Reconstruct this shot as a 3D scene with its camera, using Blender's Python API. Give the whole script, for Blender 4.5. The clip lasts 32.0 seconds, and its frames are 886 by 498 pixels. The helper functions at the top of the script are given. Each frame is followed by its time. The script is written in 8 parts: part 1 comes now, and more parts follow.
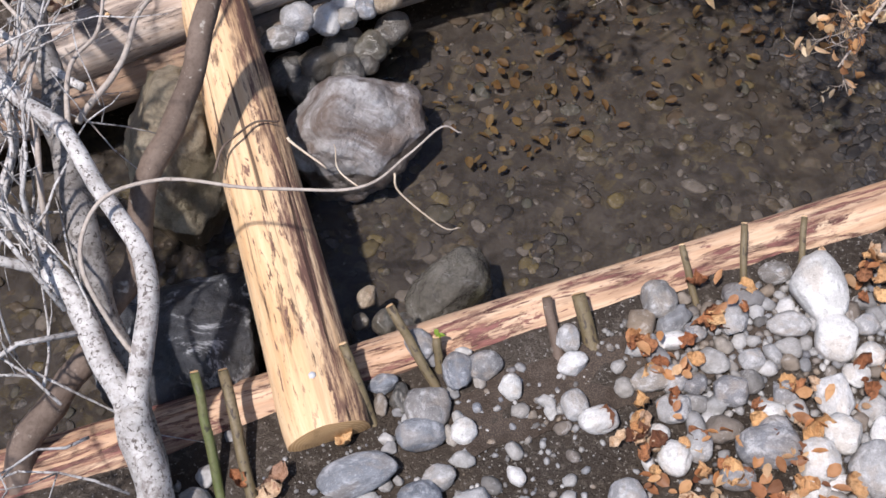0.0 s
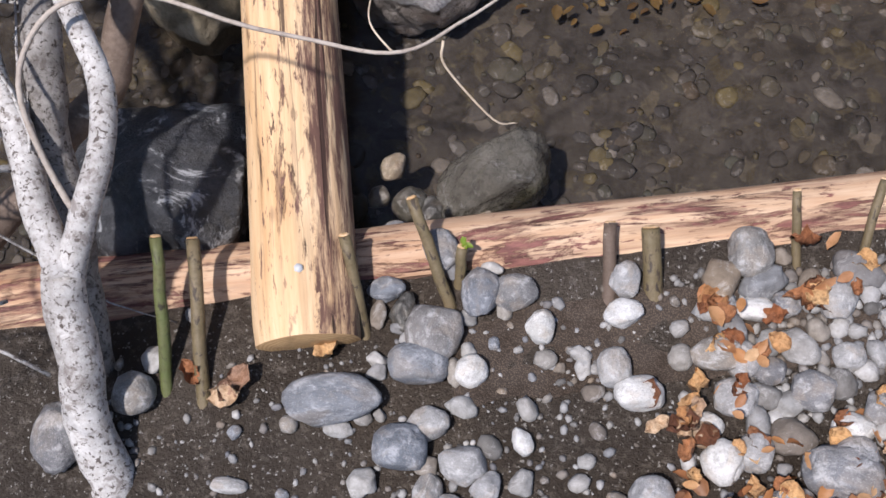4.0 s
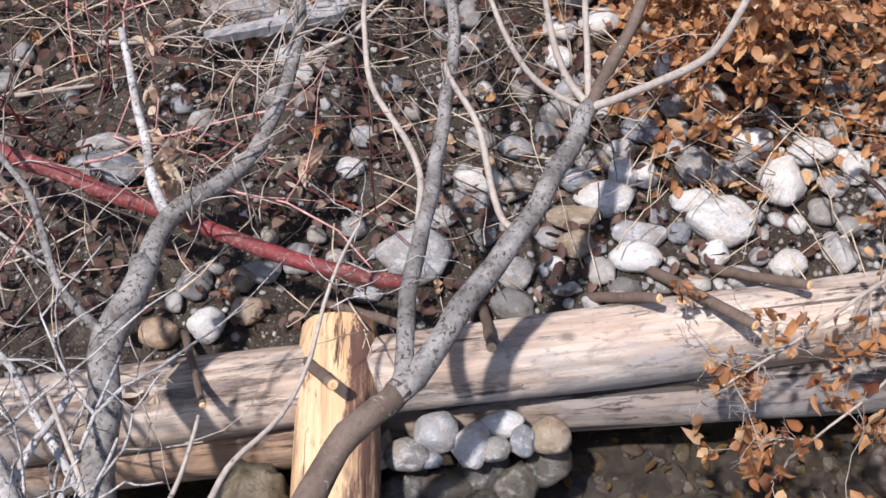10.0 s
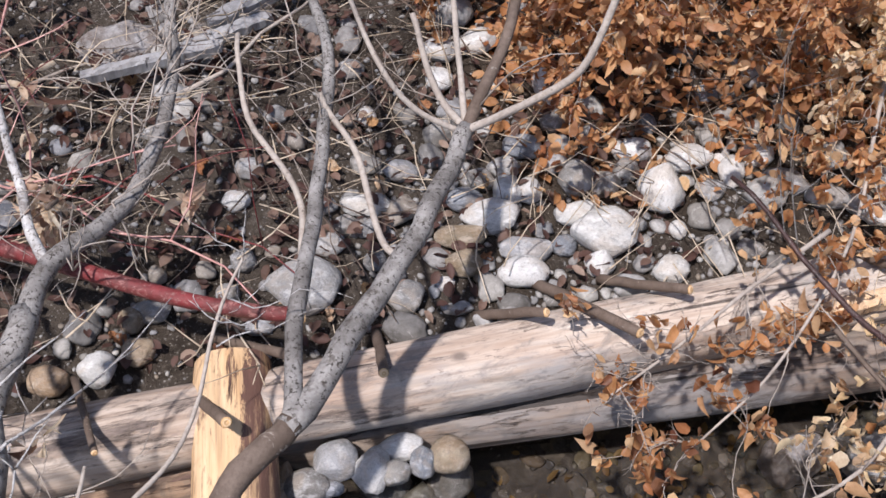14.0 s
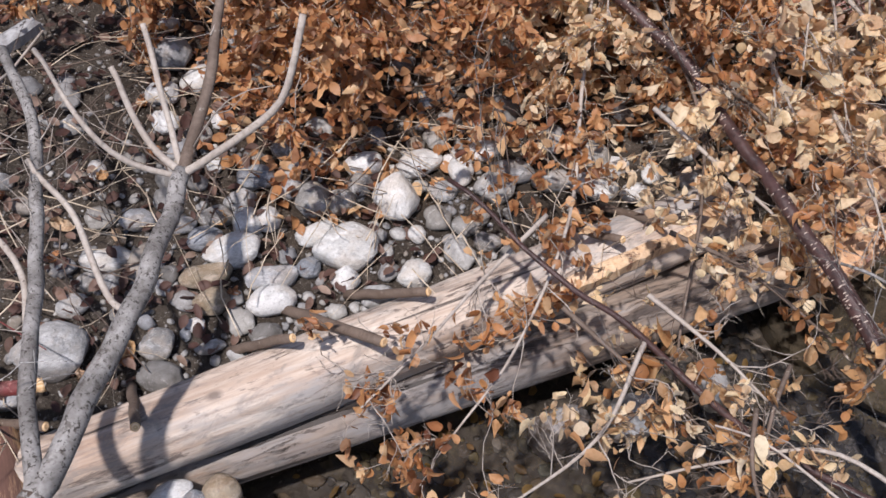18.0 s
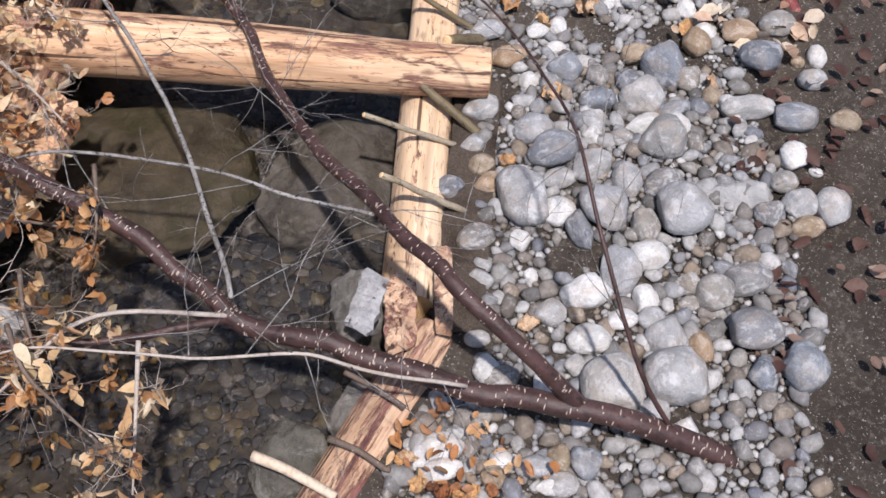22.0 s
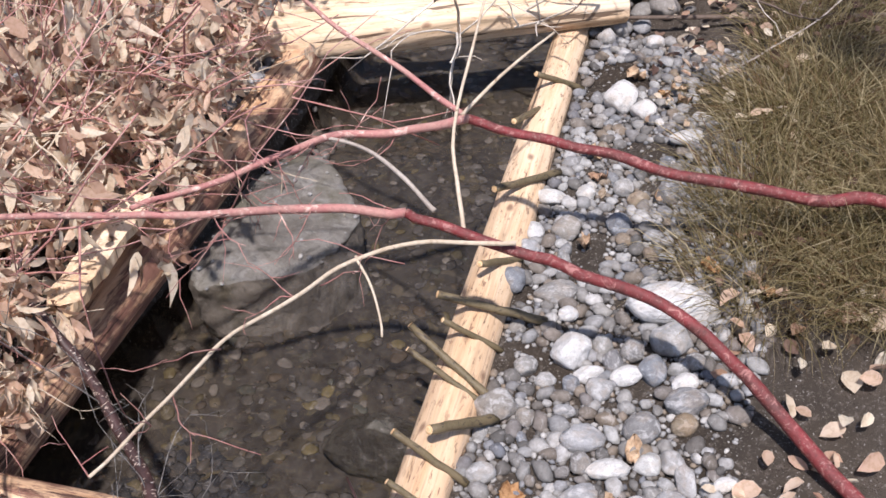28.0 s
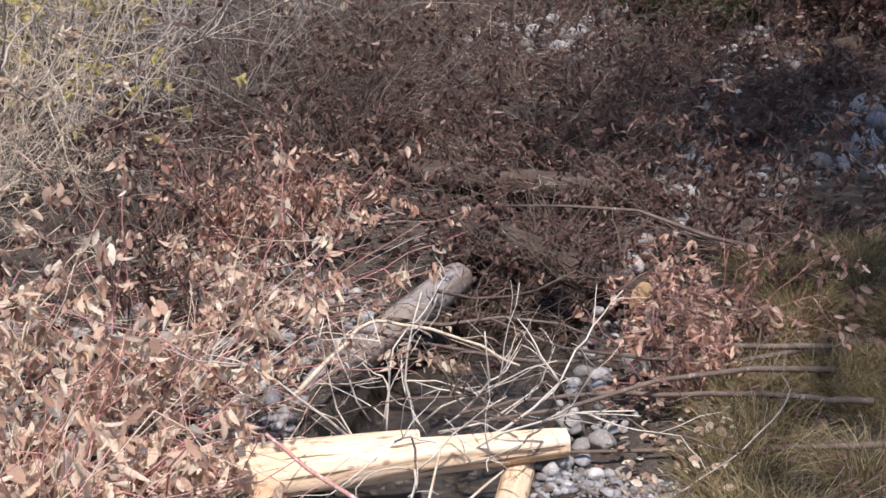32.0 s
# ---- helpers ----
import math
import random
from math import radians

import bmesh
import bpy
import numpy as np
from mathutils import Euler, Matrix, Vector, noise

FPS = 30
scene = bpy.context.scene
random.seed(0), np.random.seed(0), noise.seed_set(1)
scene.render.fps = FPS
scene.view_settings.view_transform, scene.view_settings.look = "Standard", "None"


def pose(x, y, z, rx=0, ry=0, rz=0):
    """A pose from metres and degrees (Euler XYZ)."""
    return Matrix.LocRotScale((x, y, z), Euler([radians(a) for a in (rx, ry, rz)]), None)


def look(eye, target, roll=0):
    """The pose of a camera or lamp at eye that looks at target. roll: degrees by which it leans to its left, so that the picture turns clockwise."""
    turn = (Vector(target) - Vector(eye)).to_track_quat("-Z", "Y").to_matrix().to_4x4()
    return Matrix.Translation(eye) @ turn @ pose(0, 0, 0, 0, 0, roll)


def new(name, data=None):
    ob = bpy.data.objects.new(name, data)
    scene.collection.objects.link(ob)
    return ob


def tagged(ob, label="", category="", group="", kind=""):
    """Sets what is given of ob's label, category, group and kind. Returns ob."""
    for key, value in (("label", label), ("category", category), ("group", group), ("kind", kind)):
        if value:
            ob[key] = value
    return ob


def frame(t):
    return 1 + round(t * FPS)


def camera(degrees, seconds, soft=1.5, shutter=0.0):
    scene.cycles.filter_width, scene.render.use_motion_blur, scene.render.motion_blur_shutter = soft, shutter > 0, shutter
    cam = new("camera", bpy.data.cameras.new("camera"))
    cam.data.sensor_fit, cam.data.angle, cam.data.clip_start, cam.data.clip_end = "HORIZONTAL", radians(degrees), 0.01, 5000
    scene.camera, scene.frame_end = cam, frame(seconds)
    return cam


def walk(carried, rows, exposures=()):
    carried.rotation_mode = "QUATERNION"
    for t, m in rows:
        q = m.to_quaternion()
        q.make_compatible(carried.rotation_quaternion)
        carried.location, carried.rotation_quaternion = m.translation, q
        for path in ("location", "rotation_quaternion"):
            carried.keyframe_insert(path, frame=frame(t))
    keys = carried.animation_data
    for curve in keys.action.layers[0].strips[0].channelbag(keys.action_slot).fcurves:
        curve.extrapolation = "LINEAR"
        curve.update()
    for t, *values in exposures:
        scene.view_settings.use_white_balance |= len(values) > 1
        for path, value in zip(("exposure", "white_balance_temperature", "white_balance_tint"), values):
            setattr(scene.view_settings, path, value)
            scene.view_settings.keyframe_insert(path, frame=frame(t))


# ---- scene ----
cam = camera(43.0, 32.0, soft=1.6)
PATH = [
    (0, (0.279, 0.113, 1.849), (0.561, 1.122, 0.146), -6.2),
    (0.5, (0.281, 0.134, 1.811), (0.502, 1.067, 0.056), -7.8),
    (1, (0.297, 0.193, 1.753), (0.491, 1.076, -0.031), -7.2),
    (1.5, (0.316, 0.233, 1.682), (0.5, 1.111, -0.106), -5.4),
    (2, (0.352, 0.309, 1.631), (0.489, 1.125, -0.19), -5.5),
    (2.5, (0.394, 0.367, 1.598), (0.498, 1.11, -0.257), -4.0),
    (4.5, (0.426, 0.489, 1.538), (0.47, 1.16, -0.346), -5.7),
    (5, (0.415, 0.544, 1.48), (0.47, 1.185, -0.414), -4.5),
    (5.5, (0.407, 0.571, 1.468), (0.459, 1.201, -0.43), -4.4),
    (6, (0.42, 0.596, 1.492), (0.474, 1.253, -0.396), -5.1),
    (6.5, (0.429, 0.64, 1.533), (0.5, 1.354, -0.334), -4.1),
    (7, (0.41, 0.724, 1.596), (0.532, 1.498, -0.244), -0.3),
    (7.5, (0.386, 0.818, 1.651), (0.549, 1.675, -0.148), 2.8),
    (8, (0.382, 0.856, 1.71), (0.543, 1.81, -0.04), 2.8),
    (8.5, (0.381, 0.908, 1.763), (0.535, 1.939, 0.056), 2.7),
    (9, (0.386, 0.931, 1.796), (0.535, 2.043, 0.14), 2.5),
    (9.5, (0.389, 0.94, 1.799), (0.529, 2.101, 0.176), 2.1),
    (10, (0.401, 0.949, 1.801), (0.529, 2.117, 0.182), 1.2),
    (10.5, (0.395, 0.953, 1.81), (0.525, 2.132, 0.2), 1.5),
    (11, (0.396, 0.952, 1.819), (0.522, 2.134, 0.211), 1.3),
    (11.5, (0.402, 0.953, 1.821), (0.532, 2.134, 0.212), 0.7),
    (12, (0.41, 0.951, 1.824), (0.57, 2.138, 0.222), 0.7),
    (12.5, (0.423, 0.952, 1.827), (0.614, 2.131, 0.223), 1.4),
    (13, (0.438, 0.949, 1.828), (0.66, 2.126, 0.226), 2.2),
    (13.5, (0.441, 0.953, 1.827), (0.693, 2.123, 0.224), 3.1),
    (15.5, (0.53, 0.936, 1.85), (0.867, 2.079, 0.244), 2.2),
    (16, (0.545, 0.924, 1.851), (0.927, 2.068, 0.255), 3.2),
    (16.5, (0.555, 0.926, 1.858), (0.987, 2.054, 0.264), 4.4),
    (17, (0.58, 0.915, 1.869), (1.042, 2.034, 0.277), 4.0),
    (17.5, (0.59, 0.913, 1.876), (1.099, 2.014, 0.286), 5.1),
    (18, (0.611, 0.901, 1.895), (1.167, 1.983, 0.307), 5.0),
    (18.5, (0.629, 0.865, 1.911), (1.277, 1.919, 0.34), 4.5),
    (19, (0.689, 0.785, 1.932), (1.448, 1.798, 0.383), 4.9),
    (19.5, (0.72, 0.719, 1.92), (1.614, 1.649, 0.392), 5.0),
    (20, (0.756, 0.632, 1.893), (1.739, 1.452, 0.357), 5.3),
    (20.5, (0.798, 0.576, 1.89), (1.846, 1.266, 0.332), 5.6),
    (21, (0.827, 0.544, 1.898), (1.929, 1.097, 0.323), 5.9),
    (21.5, (0.836, 0.532, 1.917), (1.976, 0.96, 0.33), 8.1),
    (22, (0.861, 0.503, 1.912), (1.986, 0.916, 0.311), 5.6),
    (22.5, (0.99, 0.474, 1.893), (2.052, 1.027, 0.291), 2.2),
    (23, (1.188, 0.39, 1.824), (2.144, 1.113, 0.223), -0.3),
    (23.5, (1.354, 0.328, 1.765), (2.184, 1.118, 0.127), -2.8),
    (24, (1.451, 0.31, 1.761), (2.186, 1.136, 0.094), -5.5),
    (24.5, (1.499, 0.334, 1.785), (2.234, 1.143, 0.11), -4.7),
    (25, (1.585, 0.417, 1.782), (2.399, 1.212, 0.138), -2.4),
    (25.5, (1.699, 0.485, 1.76), (2.588, 1.267, 0.148), -1.6),
    (27.5, (1.745, 0.465, 1.82), (2.918, 1.332, 0.451), -0.5),
    (28, (1.694, 0.433, 1.863), (2.942, 1.337, 0.589), -0.2),
    (28.5, (1.648, 0.405, 1.899), (2.954, 1.345, 0.711), -0.3),
    (29, (1.607, 0.38, 1.932), (2.964, 1.342, 0.822), -0.2),
    (29.5, (1.558, 0.349, 1.972), (2.96, 1.338, 0.944), -0.5),
    (30, (1.522, 0.327, 2.002), (2.967, 1.343, 1.065), -0.5),
    (30.5, (1.5, 0.313, 2.019), (2.993, 1.348, 1.182), -0.7),
    (31, (1.48, 0.307, 2.012), (3.019, 1.354, 1.281), -0.2),
    (31.5, (1.473, 0.317, 2.045), (3.041, 1.356, 1.366), -0.1),
    (32, (1.466, 0.314, 2.056), (3.059, 1.346, 1.427), 0.4),
]
walk(cam, [(t, look(eye, target, roll)) for t, eye, target, roll in PATH], [(0, 0.42, 6400, 16), (5, 0.31, 6400, 16), (6, 0.36, 6400, 16), (7.5, 0.68, 6400, 16), (9, 0.55, 6400, 16), (12, 0.44, 6400, 16), (16, 0.25, 6400, 16), (18, 0.27, 6400, 16), (20, 0.50, 6400, 16), (22, 0.38, 6400, 16), (25, 0.38, 6400, 16), (28, 0.46, 6400, 17), (30, 0.30, 6400, 17), (31, 0.25, 6400, 17), (32, 0.57, 6400, 17)])

# ==== world and sun ====
SUN_FROM = Vector((-0.32, -0.20, 0.92)).normalized()
world = bpy.data.worlds.new("sky")
scene.world = world
world.use_nodes = True
wn = world.node_tree.nodes
sky = wn.new("ShaderNodeTexSky")
sky.sky_type = 'NISHITA'
sky.sun_disc = False
sky.sun_elevation = math.asin(SUN_FROM.z)
sky.sun_rotation = math.atan2(SUN_FROM.x, SUN_FROM.y)
world.node_tree.links.new(sky.outputs[0], wn["Background"].inputs[0])
wn["Background"].inputs[1].default_value = 0.115
sun = new("sun", bpy.data.lights.new("sun", 'SUN'))
sun.data.energy, sun.data.angle, sun.data.color = 4.5, radians(2.0), (1.0, 0.96, 0.915)
sun.matrix_world = look(SUN_FROM * 20, (0, 0, 0))


# ==== materials ====
class Nodes:
    """A short way to write a node material."""

    def __init__(self, name):
        self.m = bpy.data.materials.new(name)
        self.m.use_nodes = True
        self.t = self.m.node_tree
        self.t.nodes.clear()
        self.out = self.t.nodes.new("ShaderNodeOutputMaterial")

    def n(self, kind, **props):
        node = self.t.nodes.new("ShaderNode" + kind)
        for key, value in props.items():
            if key == "op":
                node.operation = value
            elif key == "blend":
                node.data_type, node.blend_type = 'RGBA', value
        return node

    def put(self, a, b):
        self.t.links.new(a, b)

    def coords(self, which="Object", scale=(1, 1, 1)):
        mp = self.n("Mapping")
        self.put(self.n("TexCoord").outputs[which], mp.inputs[0])
        mp.inputs["Scale"].default_value = scale
        return mp.outputs[0]

    def noise(self, co, scale, detail=5.0, rough=0.6, distort=0.0):
        k = self.n("TexNoise")
        self.put(co, k.inputs["Vector"])
        for key, value in (("Scale", scale), ("Detail", detail), ("Roughness", rough), ("Distortion", distort)):
            k.inputs[key].default_value = value
        return k.outputs["Fac"]

    def voronoi(self, co, scale):
        k = self.n("TexVoronoi")
        self.put(co, k.inputs["Vector"])
        k.inputs["Scale"].default_value = scale
        return k

    def ramp(self, fac, stops):
        k = self.n("ValToRGB")
        self.put(fac, k.inputs[0])
        e = k.color_ramp.elements
        while len(e) < len(stops):
            e.new(0.5)
        for el, (at, c) in zip(e, stops):
            el.position = at
            el.color = (*c, 1) if len(c) == 3 else c
        return k.outputs[0]

    def step(self, fac, a, b):
        k = self.n("MapRange")
        self.put(fac, k.inputs[0])
        k.inputs[1].default_value, k.inputs[2].default_value = a, b
        return k.outputs[0]

    def mix(self, fac, a, b, blend='MIX'):
        k = self.n("Mix", blend=blend)
        for value, slot in ((fac, 0), (a, 6), (b, 7)):
            if hasattr(value, "links"):
                self.put(value, k.inputs[slot])
            elif slot:
                k.inputs[slot].default_value = (*value, 1)
            else:
                k.inputs[slot].default_value = value
        return k.outputs[2]

    def math(self, op, a, b):
        k = self.n("Math", op=op)
        for value, slot in ((a, 0), (b, 1)):
            if hasattr(value, "links"):
                self.put(value, k.inputs[slot])
            else:
                k.inputs[slot].default_value = value
        return k.outputs[0]

    def surface(self, colour, rough=0.8, bump=None, strength=0.4, dist=0.01, spec=0.3):
        b = self.n("BsdfPrincipled")
        for value, key in ((colour, "Base Color"), (rough, "Roughness")):
            if hasattr(value, "links"):
                self.put(value, b.inputs[key])
            else:
                b.inputs[key].default_value = (*value, 1) if key == "Base Color" else value
        b.inputs["Specular IOR Level"].default_value = spec
        if bump is not None:
            k = self.n("Bump")
            k.inputs["Strength"].default_value, k.inputs["Distance"].default_value = strength, dist
            self.put(bump, k.inputs["Height"])
            self.put(k.outputs[0], b.inputs["Normal"])
        self.put(b.outputs[0], self.out.inputs[0])
        self.b = b
        return self.m


def wood_material(name, pale, warm, bark, stain, bark_amount, grey=(0.4, 0.36, 0.31), grey_amount=0.0, strip=0.0, fleck=0.6, rough=0.72):
    """Peeled wood: long grain, tone patches, short bark flecks, left-over bark, knots and drying cracks."""
    k = Nodes(name)
    long = k.coords("Object", (1, 1, 0.07))
    mid = k.coords("Object", (1, 1, 0.22))
    grain = k.noise(long, 90, 6, 0.65)
    streak = k.noise(k.coords("Object", (1, 1, 0.05)), 34, 5, 0.6, 0.3)
    tone = k.noise(mid, 9, 4, 0.6)
    c = k.mix(k.step(tone, 0.35, 0.65), pale, warm)
    c = k.mix(k.step(grain, 0.35, 0.75), c, stain, 'MULTIPLY')
    c = k.mix(k.math('MULTIPLY', k.step(streak, 0.52, 0.66), 0.7), c, tuple(v * 0.62 for v in warm))
    if grey_amount:
        c = k.mix(k.step(k.noise(mid, 5, 6, 0.7), 0.62 - 0.3 * grey_amount, 0.72 - 0.3 * grey_amount), c, grey)
        c = k.mix(k.math('MULTIPLY', k.step(k.noise(k.coords('Object', (1, 1, 0.5)), 26, 6, 0.75, 0.6), 0.5, 0.62), 0.55), c, tuple(v * 0.5 for v in grey))
    patch = k.step(k.noise(k.coords('Object', (1, 1, 0.16)), 24, 8, 0.75, 0.5), 0.66 - bark_amount, 0.70 - bark_amount)
    patch = k.math('MULTIPLY', patch, k.step(k.noise(k.coords('Object', (1, 1, 0.13)), 75, 5, 0.7), 0.36, 0.54))
    where = k.step(k.noise(mid, 7, 4, 0.6), 0.40, 0.55)
    flecks = k.step(k.noise(k.coords("Object", (1, 1, 0.26)), 95, 5, 0.72, 0.4), 0.57, 0.62)
    flecks = k.math('MULTIPLY', flecks, k.math('ADD', k.math('MULTIPLY', where, 0.6), 0.35))
    marks = k.math('MAXIMUM', patch, k.math('MULTIPLY', flecks, fleck * 1.5))
    scratch = k.step(k.noise(k.coords('Object', (1, 1, 0.035)), 150, 4, 0.6), 0.57, 0.68)
    c = k.mix(k.math('MULTIPLY', scratch, 0.4), c, tuple(v * 2.2 for v in bark))
    c = k.mix(k.math('MULTIPLY', k.step(k.noise(mid, 3.5, 5, 0.65), 0.42, 0.62), 0.55), c, stain, 'MULTIPLY')
    c = k.mix(marks, c, k.mix(k.step(k.noise(mid, 55, 5, 0.75), 0.36, 0.64), tuple(v * 0.6 for v in bark), tuple(v * 2.9 for v in bark)))
    knots = k.voronoi(k.coords('Object', (1, 1, 0.62)), 13)
    c = k.mix(k.math('MULTIPLY', k.math('SUBTRACT', 1.0, k.step(knots.outputs['Distance'], 0.06, 0.16)), 0.8), c, tuple(v * 1.5 for v in bark))
    if strip:
        xyz = k.n('SeparateXYZ')
        k.put(k.n('TexCoord').outputs['Object'], xyz.inputs[0])
        edge = k.math('ADD', k.math('MULTIPLY', xyz.outputs[0], -1.0), k.math('MULTIPLY', k.noise(k.coords('Object', (1, 1, 0.35)), 16, 8, 0.8), 0.085))
        torn = k.mix(k.noise(mid, 60, 6, 0.7), tuple(v * 0.5 for v in bark), tuple(v * 2.8 for v in bark))
        c = k.mix(k.math('MULTIPLY', k.step(edge, strip, strip + 0.003), k.math('SUBTRACT', 1.0, k.math('MULTIPLY', k.step(k.noise(k.coords('Object', (1, 1, 0.1)), 48, 6, 0.75), 0.47, 0.58), 0.9))), c, torn)
    crack = k.step(k.noise(k.coords('Object', (1, 1, 0.02)), 45, 3, 0.5), 0.645, 0.665)
    c = k.mix(k.math('MULTIPLY', crack, 0.85), c, tuple(v * 0.5 for v in bark))
    h = k.math('ADD', k.math('MULTIPLY', grain, 0.5), k.math('MULTIPLY', patch, 0.7))
    h = k.math('SUBTRACT', h, k.math('MULTIPLY', crack, 0.9))
    h = k.math('ADD', h, k.math('MULTIPLY', k.noise(mid, 18, 4, 0.6), 1.2))
    return k.surface(c, rough, h, 0.7, 0.004)


peeled_wood = wood_material("peeled_wood", (0.72, 0.55, 0.36), (0.60, 0.41, 0.23), (0.075, 0.04, 0.03), (0.78, 0.66, 0.55), 0.065, strip=0.083, fleck=0.75)
bank_wood = wood_material("bank_wood", (0.63, 0.48, 0.34), (0.45, 0.29, 0.19), (0.085, 0.036, 0.03), (0.72, 0.58, 0.48), 0.155, fleck=0.7)
weathered_wood = wood_material("weathered_wood", (0.68, 0.61, 0.53), (0.42, 0.31, 0.235), (0.09, 0.07, 0.06), (0.60, 0.52, 0.47), 0.10, (0.33, 0.31, 0.295), 0.52)
# Damp grey wood, darkened too for the shade on two far-bank logs.
wet_shaded_wood = wood_material("wet_shaded_wood", (0.35, 0.30, 0.25), (0.23, 0.175, 0.135), (0.045, 0.035, 0.03), (0.6, 0.5, 0.45), 0.11, (0.26, 0.245, 0.235), 0.6, rough=0.5)
brown_log_wood = wood_material("brown_log_wood", (0.42, 0.31, 0.22), (0.28, 0.19, 0.13), (0.08, 0.05, 0.04), (0.65, 0.55, 0.48), 0.12, (0.27, 0.24, 0.21), 0.5)
sunny_wood = wood_material("sunny_wood", (0.74, 0.59, 0.43), (0.62, 0.45, 0.29), (0.11, 0.06, 0.04), (0.80, 0.69, 0.58), 0.075, fleck=0.7)
log_m_wood = wood_material("rusty_peeled_wood", (0.72, 0.54, 0.37), (0.54, 0.34, 0.20), (0.10, 0.048, 0.034), (0.72, 0.58, 0.47), 0.135, strip=0.085, fleck=0.85)
pale_log_wood = wood_material("pale_log_wood", (0.78, 0.67, 0.53), (0.70, 0.53, 0.35), (0.16, 0.09, 0.055), (0.84, 0.74, 0.64), 0.05, fleck=0.45)
dark_log_wood = wood_material("dark_log_wood", (0.10, 0.07, 0.05), (0.065, 0.045, 0.033), (0.03, 0.02, 0.015), (0.7, 0.6, 0.5), 0.2, (0.12, 0.10, 0.085), 0.5)


def end_grain(name, a, b):
    k = Nodes(name)
    co = k.coords("Object")
    w = k.n("TexWave")
    w.wave_type, w.rings_direction = 'RINGS', 'Z'
    k.put(co, w.inputs["Vector"])
    w.inputs["Scale"].default_value, w.inputs["Distortion"].default_value = 60, 2.0
    c = k.mix(w.outputs["Fac"], a, b)
    c = k.mix(k.step(k.noise(co, 30), 0.5, 0.75), c, tuple(v * 0.55 for v in b))
    return k.surface(c, 0.85, k.noise(co, 160), 0.3, 0.003)


cut_wood = end_grain("cut_wood", (0.55, 0.36, 0.18), (0.42, 0.25, 0.11))
# Sawn end with the upstream log's shade put into its colour.
shaded_cut = end_grain("shaded_cut", (0.20, 0.15, 0.11), (0.14, 0.10, 0.07))
pale_cut = end_grain("pale_cut", (0.72, 0.52, 0.32), (0.55, 0.34, 0.16))


def stone_material(name, tones, speck, rough=0.75, wet=0.0):
    """tones: the colours that single stones take by chance."""
    k = Nodes(name)
    co = k.coords("Object")
    rnd = k.n("ObjectInfo").outputs["Random"]
    base = k.ramp(rnd, [(i / (len(tones) - 1), c) for i, c in enumerate(tones)])
    vec = k.n("VectorMath", op='ADD')
    k.put(co, vec.inputs[0])
    k.put(k.math('MULTIPLY', rnd, 37.0), vec.inputs[1])
    co = vec.outputs[0]
    c = k.mix(k.step(k.noise(co, 1.1, 4, 0.6), 0.3, 0.7), base, tuple(min(1.0, v * 1.1) for v in speck), 'MULTIPLY')
    c = k.mix(k.math('MULTIPLY', k.step(k.noise(co, 1.7, 6, 0.68, 0.3), 0.50, 0.62), 0.6), c, speck)
    c = k.mix(k.math('MULTIPLY', k.step(k.noise(co, 2.6, 7, 0.72, 0.3), 0.53, 0.64), 0.55), c, tuple(v * 0.40 for v in speck))
    c = k.mix(k.math('MULTIPLY', k.step(k.noise(co, 0.9, 4, 0.6, 0.4), 0.50, 0.62), 0.38), c, tuple(v * q for v, q in zip(speck, (0.60, 0.49, 0.38))))
    c = k.mix(k.math('MULTIPLY', k.step(k.noise(co, 9, 5, 0.7), 0.52, 0.66), 0.4), c, (0.13, 0.12, 0.11))
    c = k.mix(k.math('MULTIPLY', k.step(k.noise(co, 20, 3, 0.6), 0.58, 0.66), 0.35), c, tuple(min(1.0, v * 1.05) for v in speck))
    h = k.math('ADD', k.noise(co, 3, 5, 0.6), k.math('MULTIPLY', k.noise(co, 26, 3), 0.2))
    return k.surface(c, rough, h, 0.35, 0.05, 0.3 + wet)


stone_grey = stone_material("stone_grey", [(0.144, 0.144, 0.153), (0.234, 0.23, 0.225), (0.18, 0.162, 0.144), (0.288, 0.284, 0.275), (0.198, 0.204, 0.221), (0.243, 0.216, 0.184), (0.342, 0.338, 0.324)], (0.504, 0.5, 0.495))
stone_white = stone_material("stone_white", [(0.554, 0.544, 0.53), (0.495, 0.491, 0.475), (0.614, 0.604, 0.589), (0.525, 0.525, 0.525)], (0.693, 0.688, 0.673))
stone_pale = stone_material("stone_pale", [(0.315, 0.315, 0.321), (0.378, 0.373, 0.36), (0.324, 0.329, 0.342), (0.405, 0.393, 0.373)], (0.54, 0.535, 0.531))
stone_tan = stone_material("stone_tan", [(0.31, 0.25, 0.18), (0.37, 0.26, 0.165), (0.25, 0.21, 0.15), (0.35, 0.295, 0.22)], (0.46, 0.39, 0.32))
stone_blue = stone_material("stone_blue", [(0.18, 0.198, 0.225), (0.234, 0.249, 0.27), (0.149, 0.16, 0.183)], (0.432, 0.441, 0.459))
stone_wet = stone_material("stone_wet", [(0.075, 0.07, 0.055), (0.11, 0.10, 0.075), (0.06, 0.06, 0.06), (0.14, 0.12, 0.09)], (0.2, 0.19, 0.17), 0.3, 0.25)


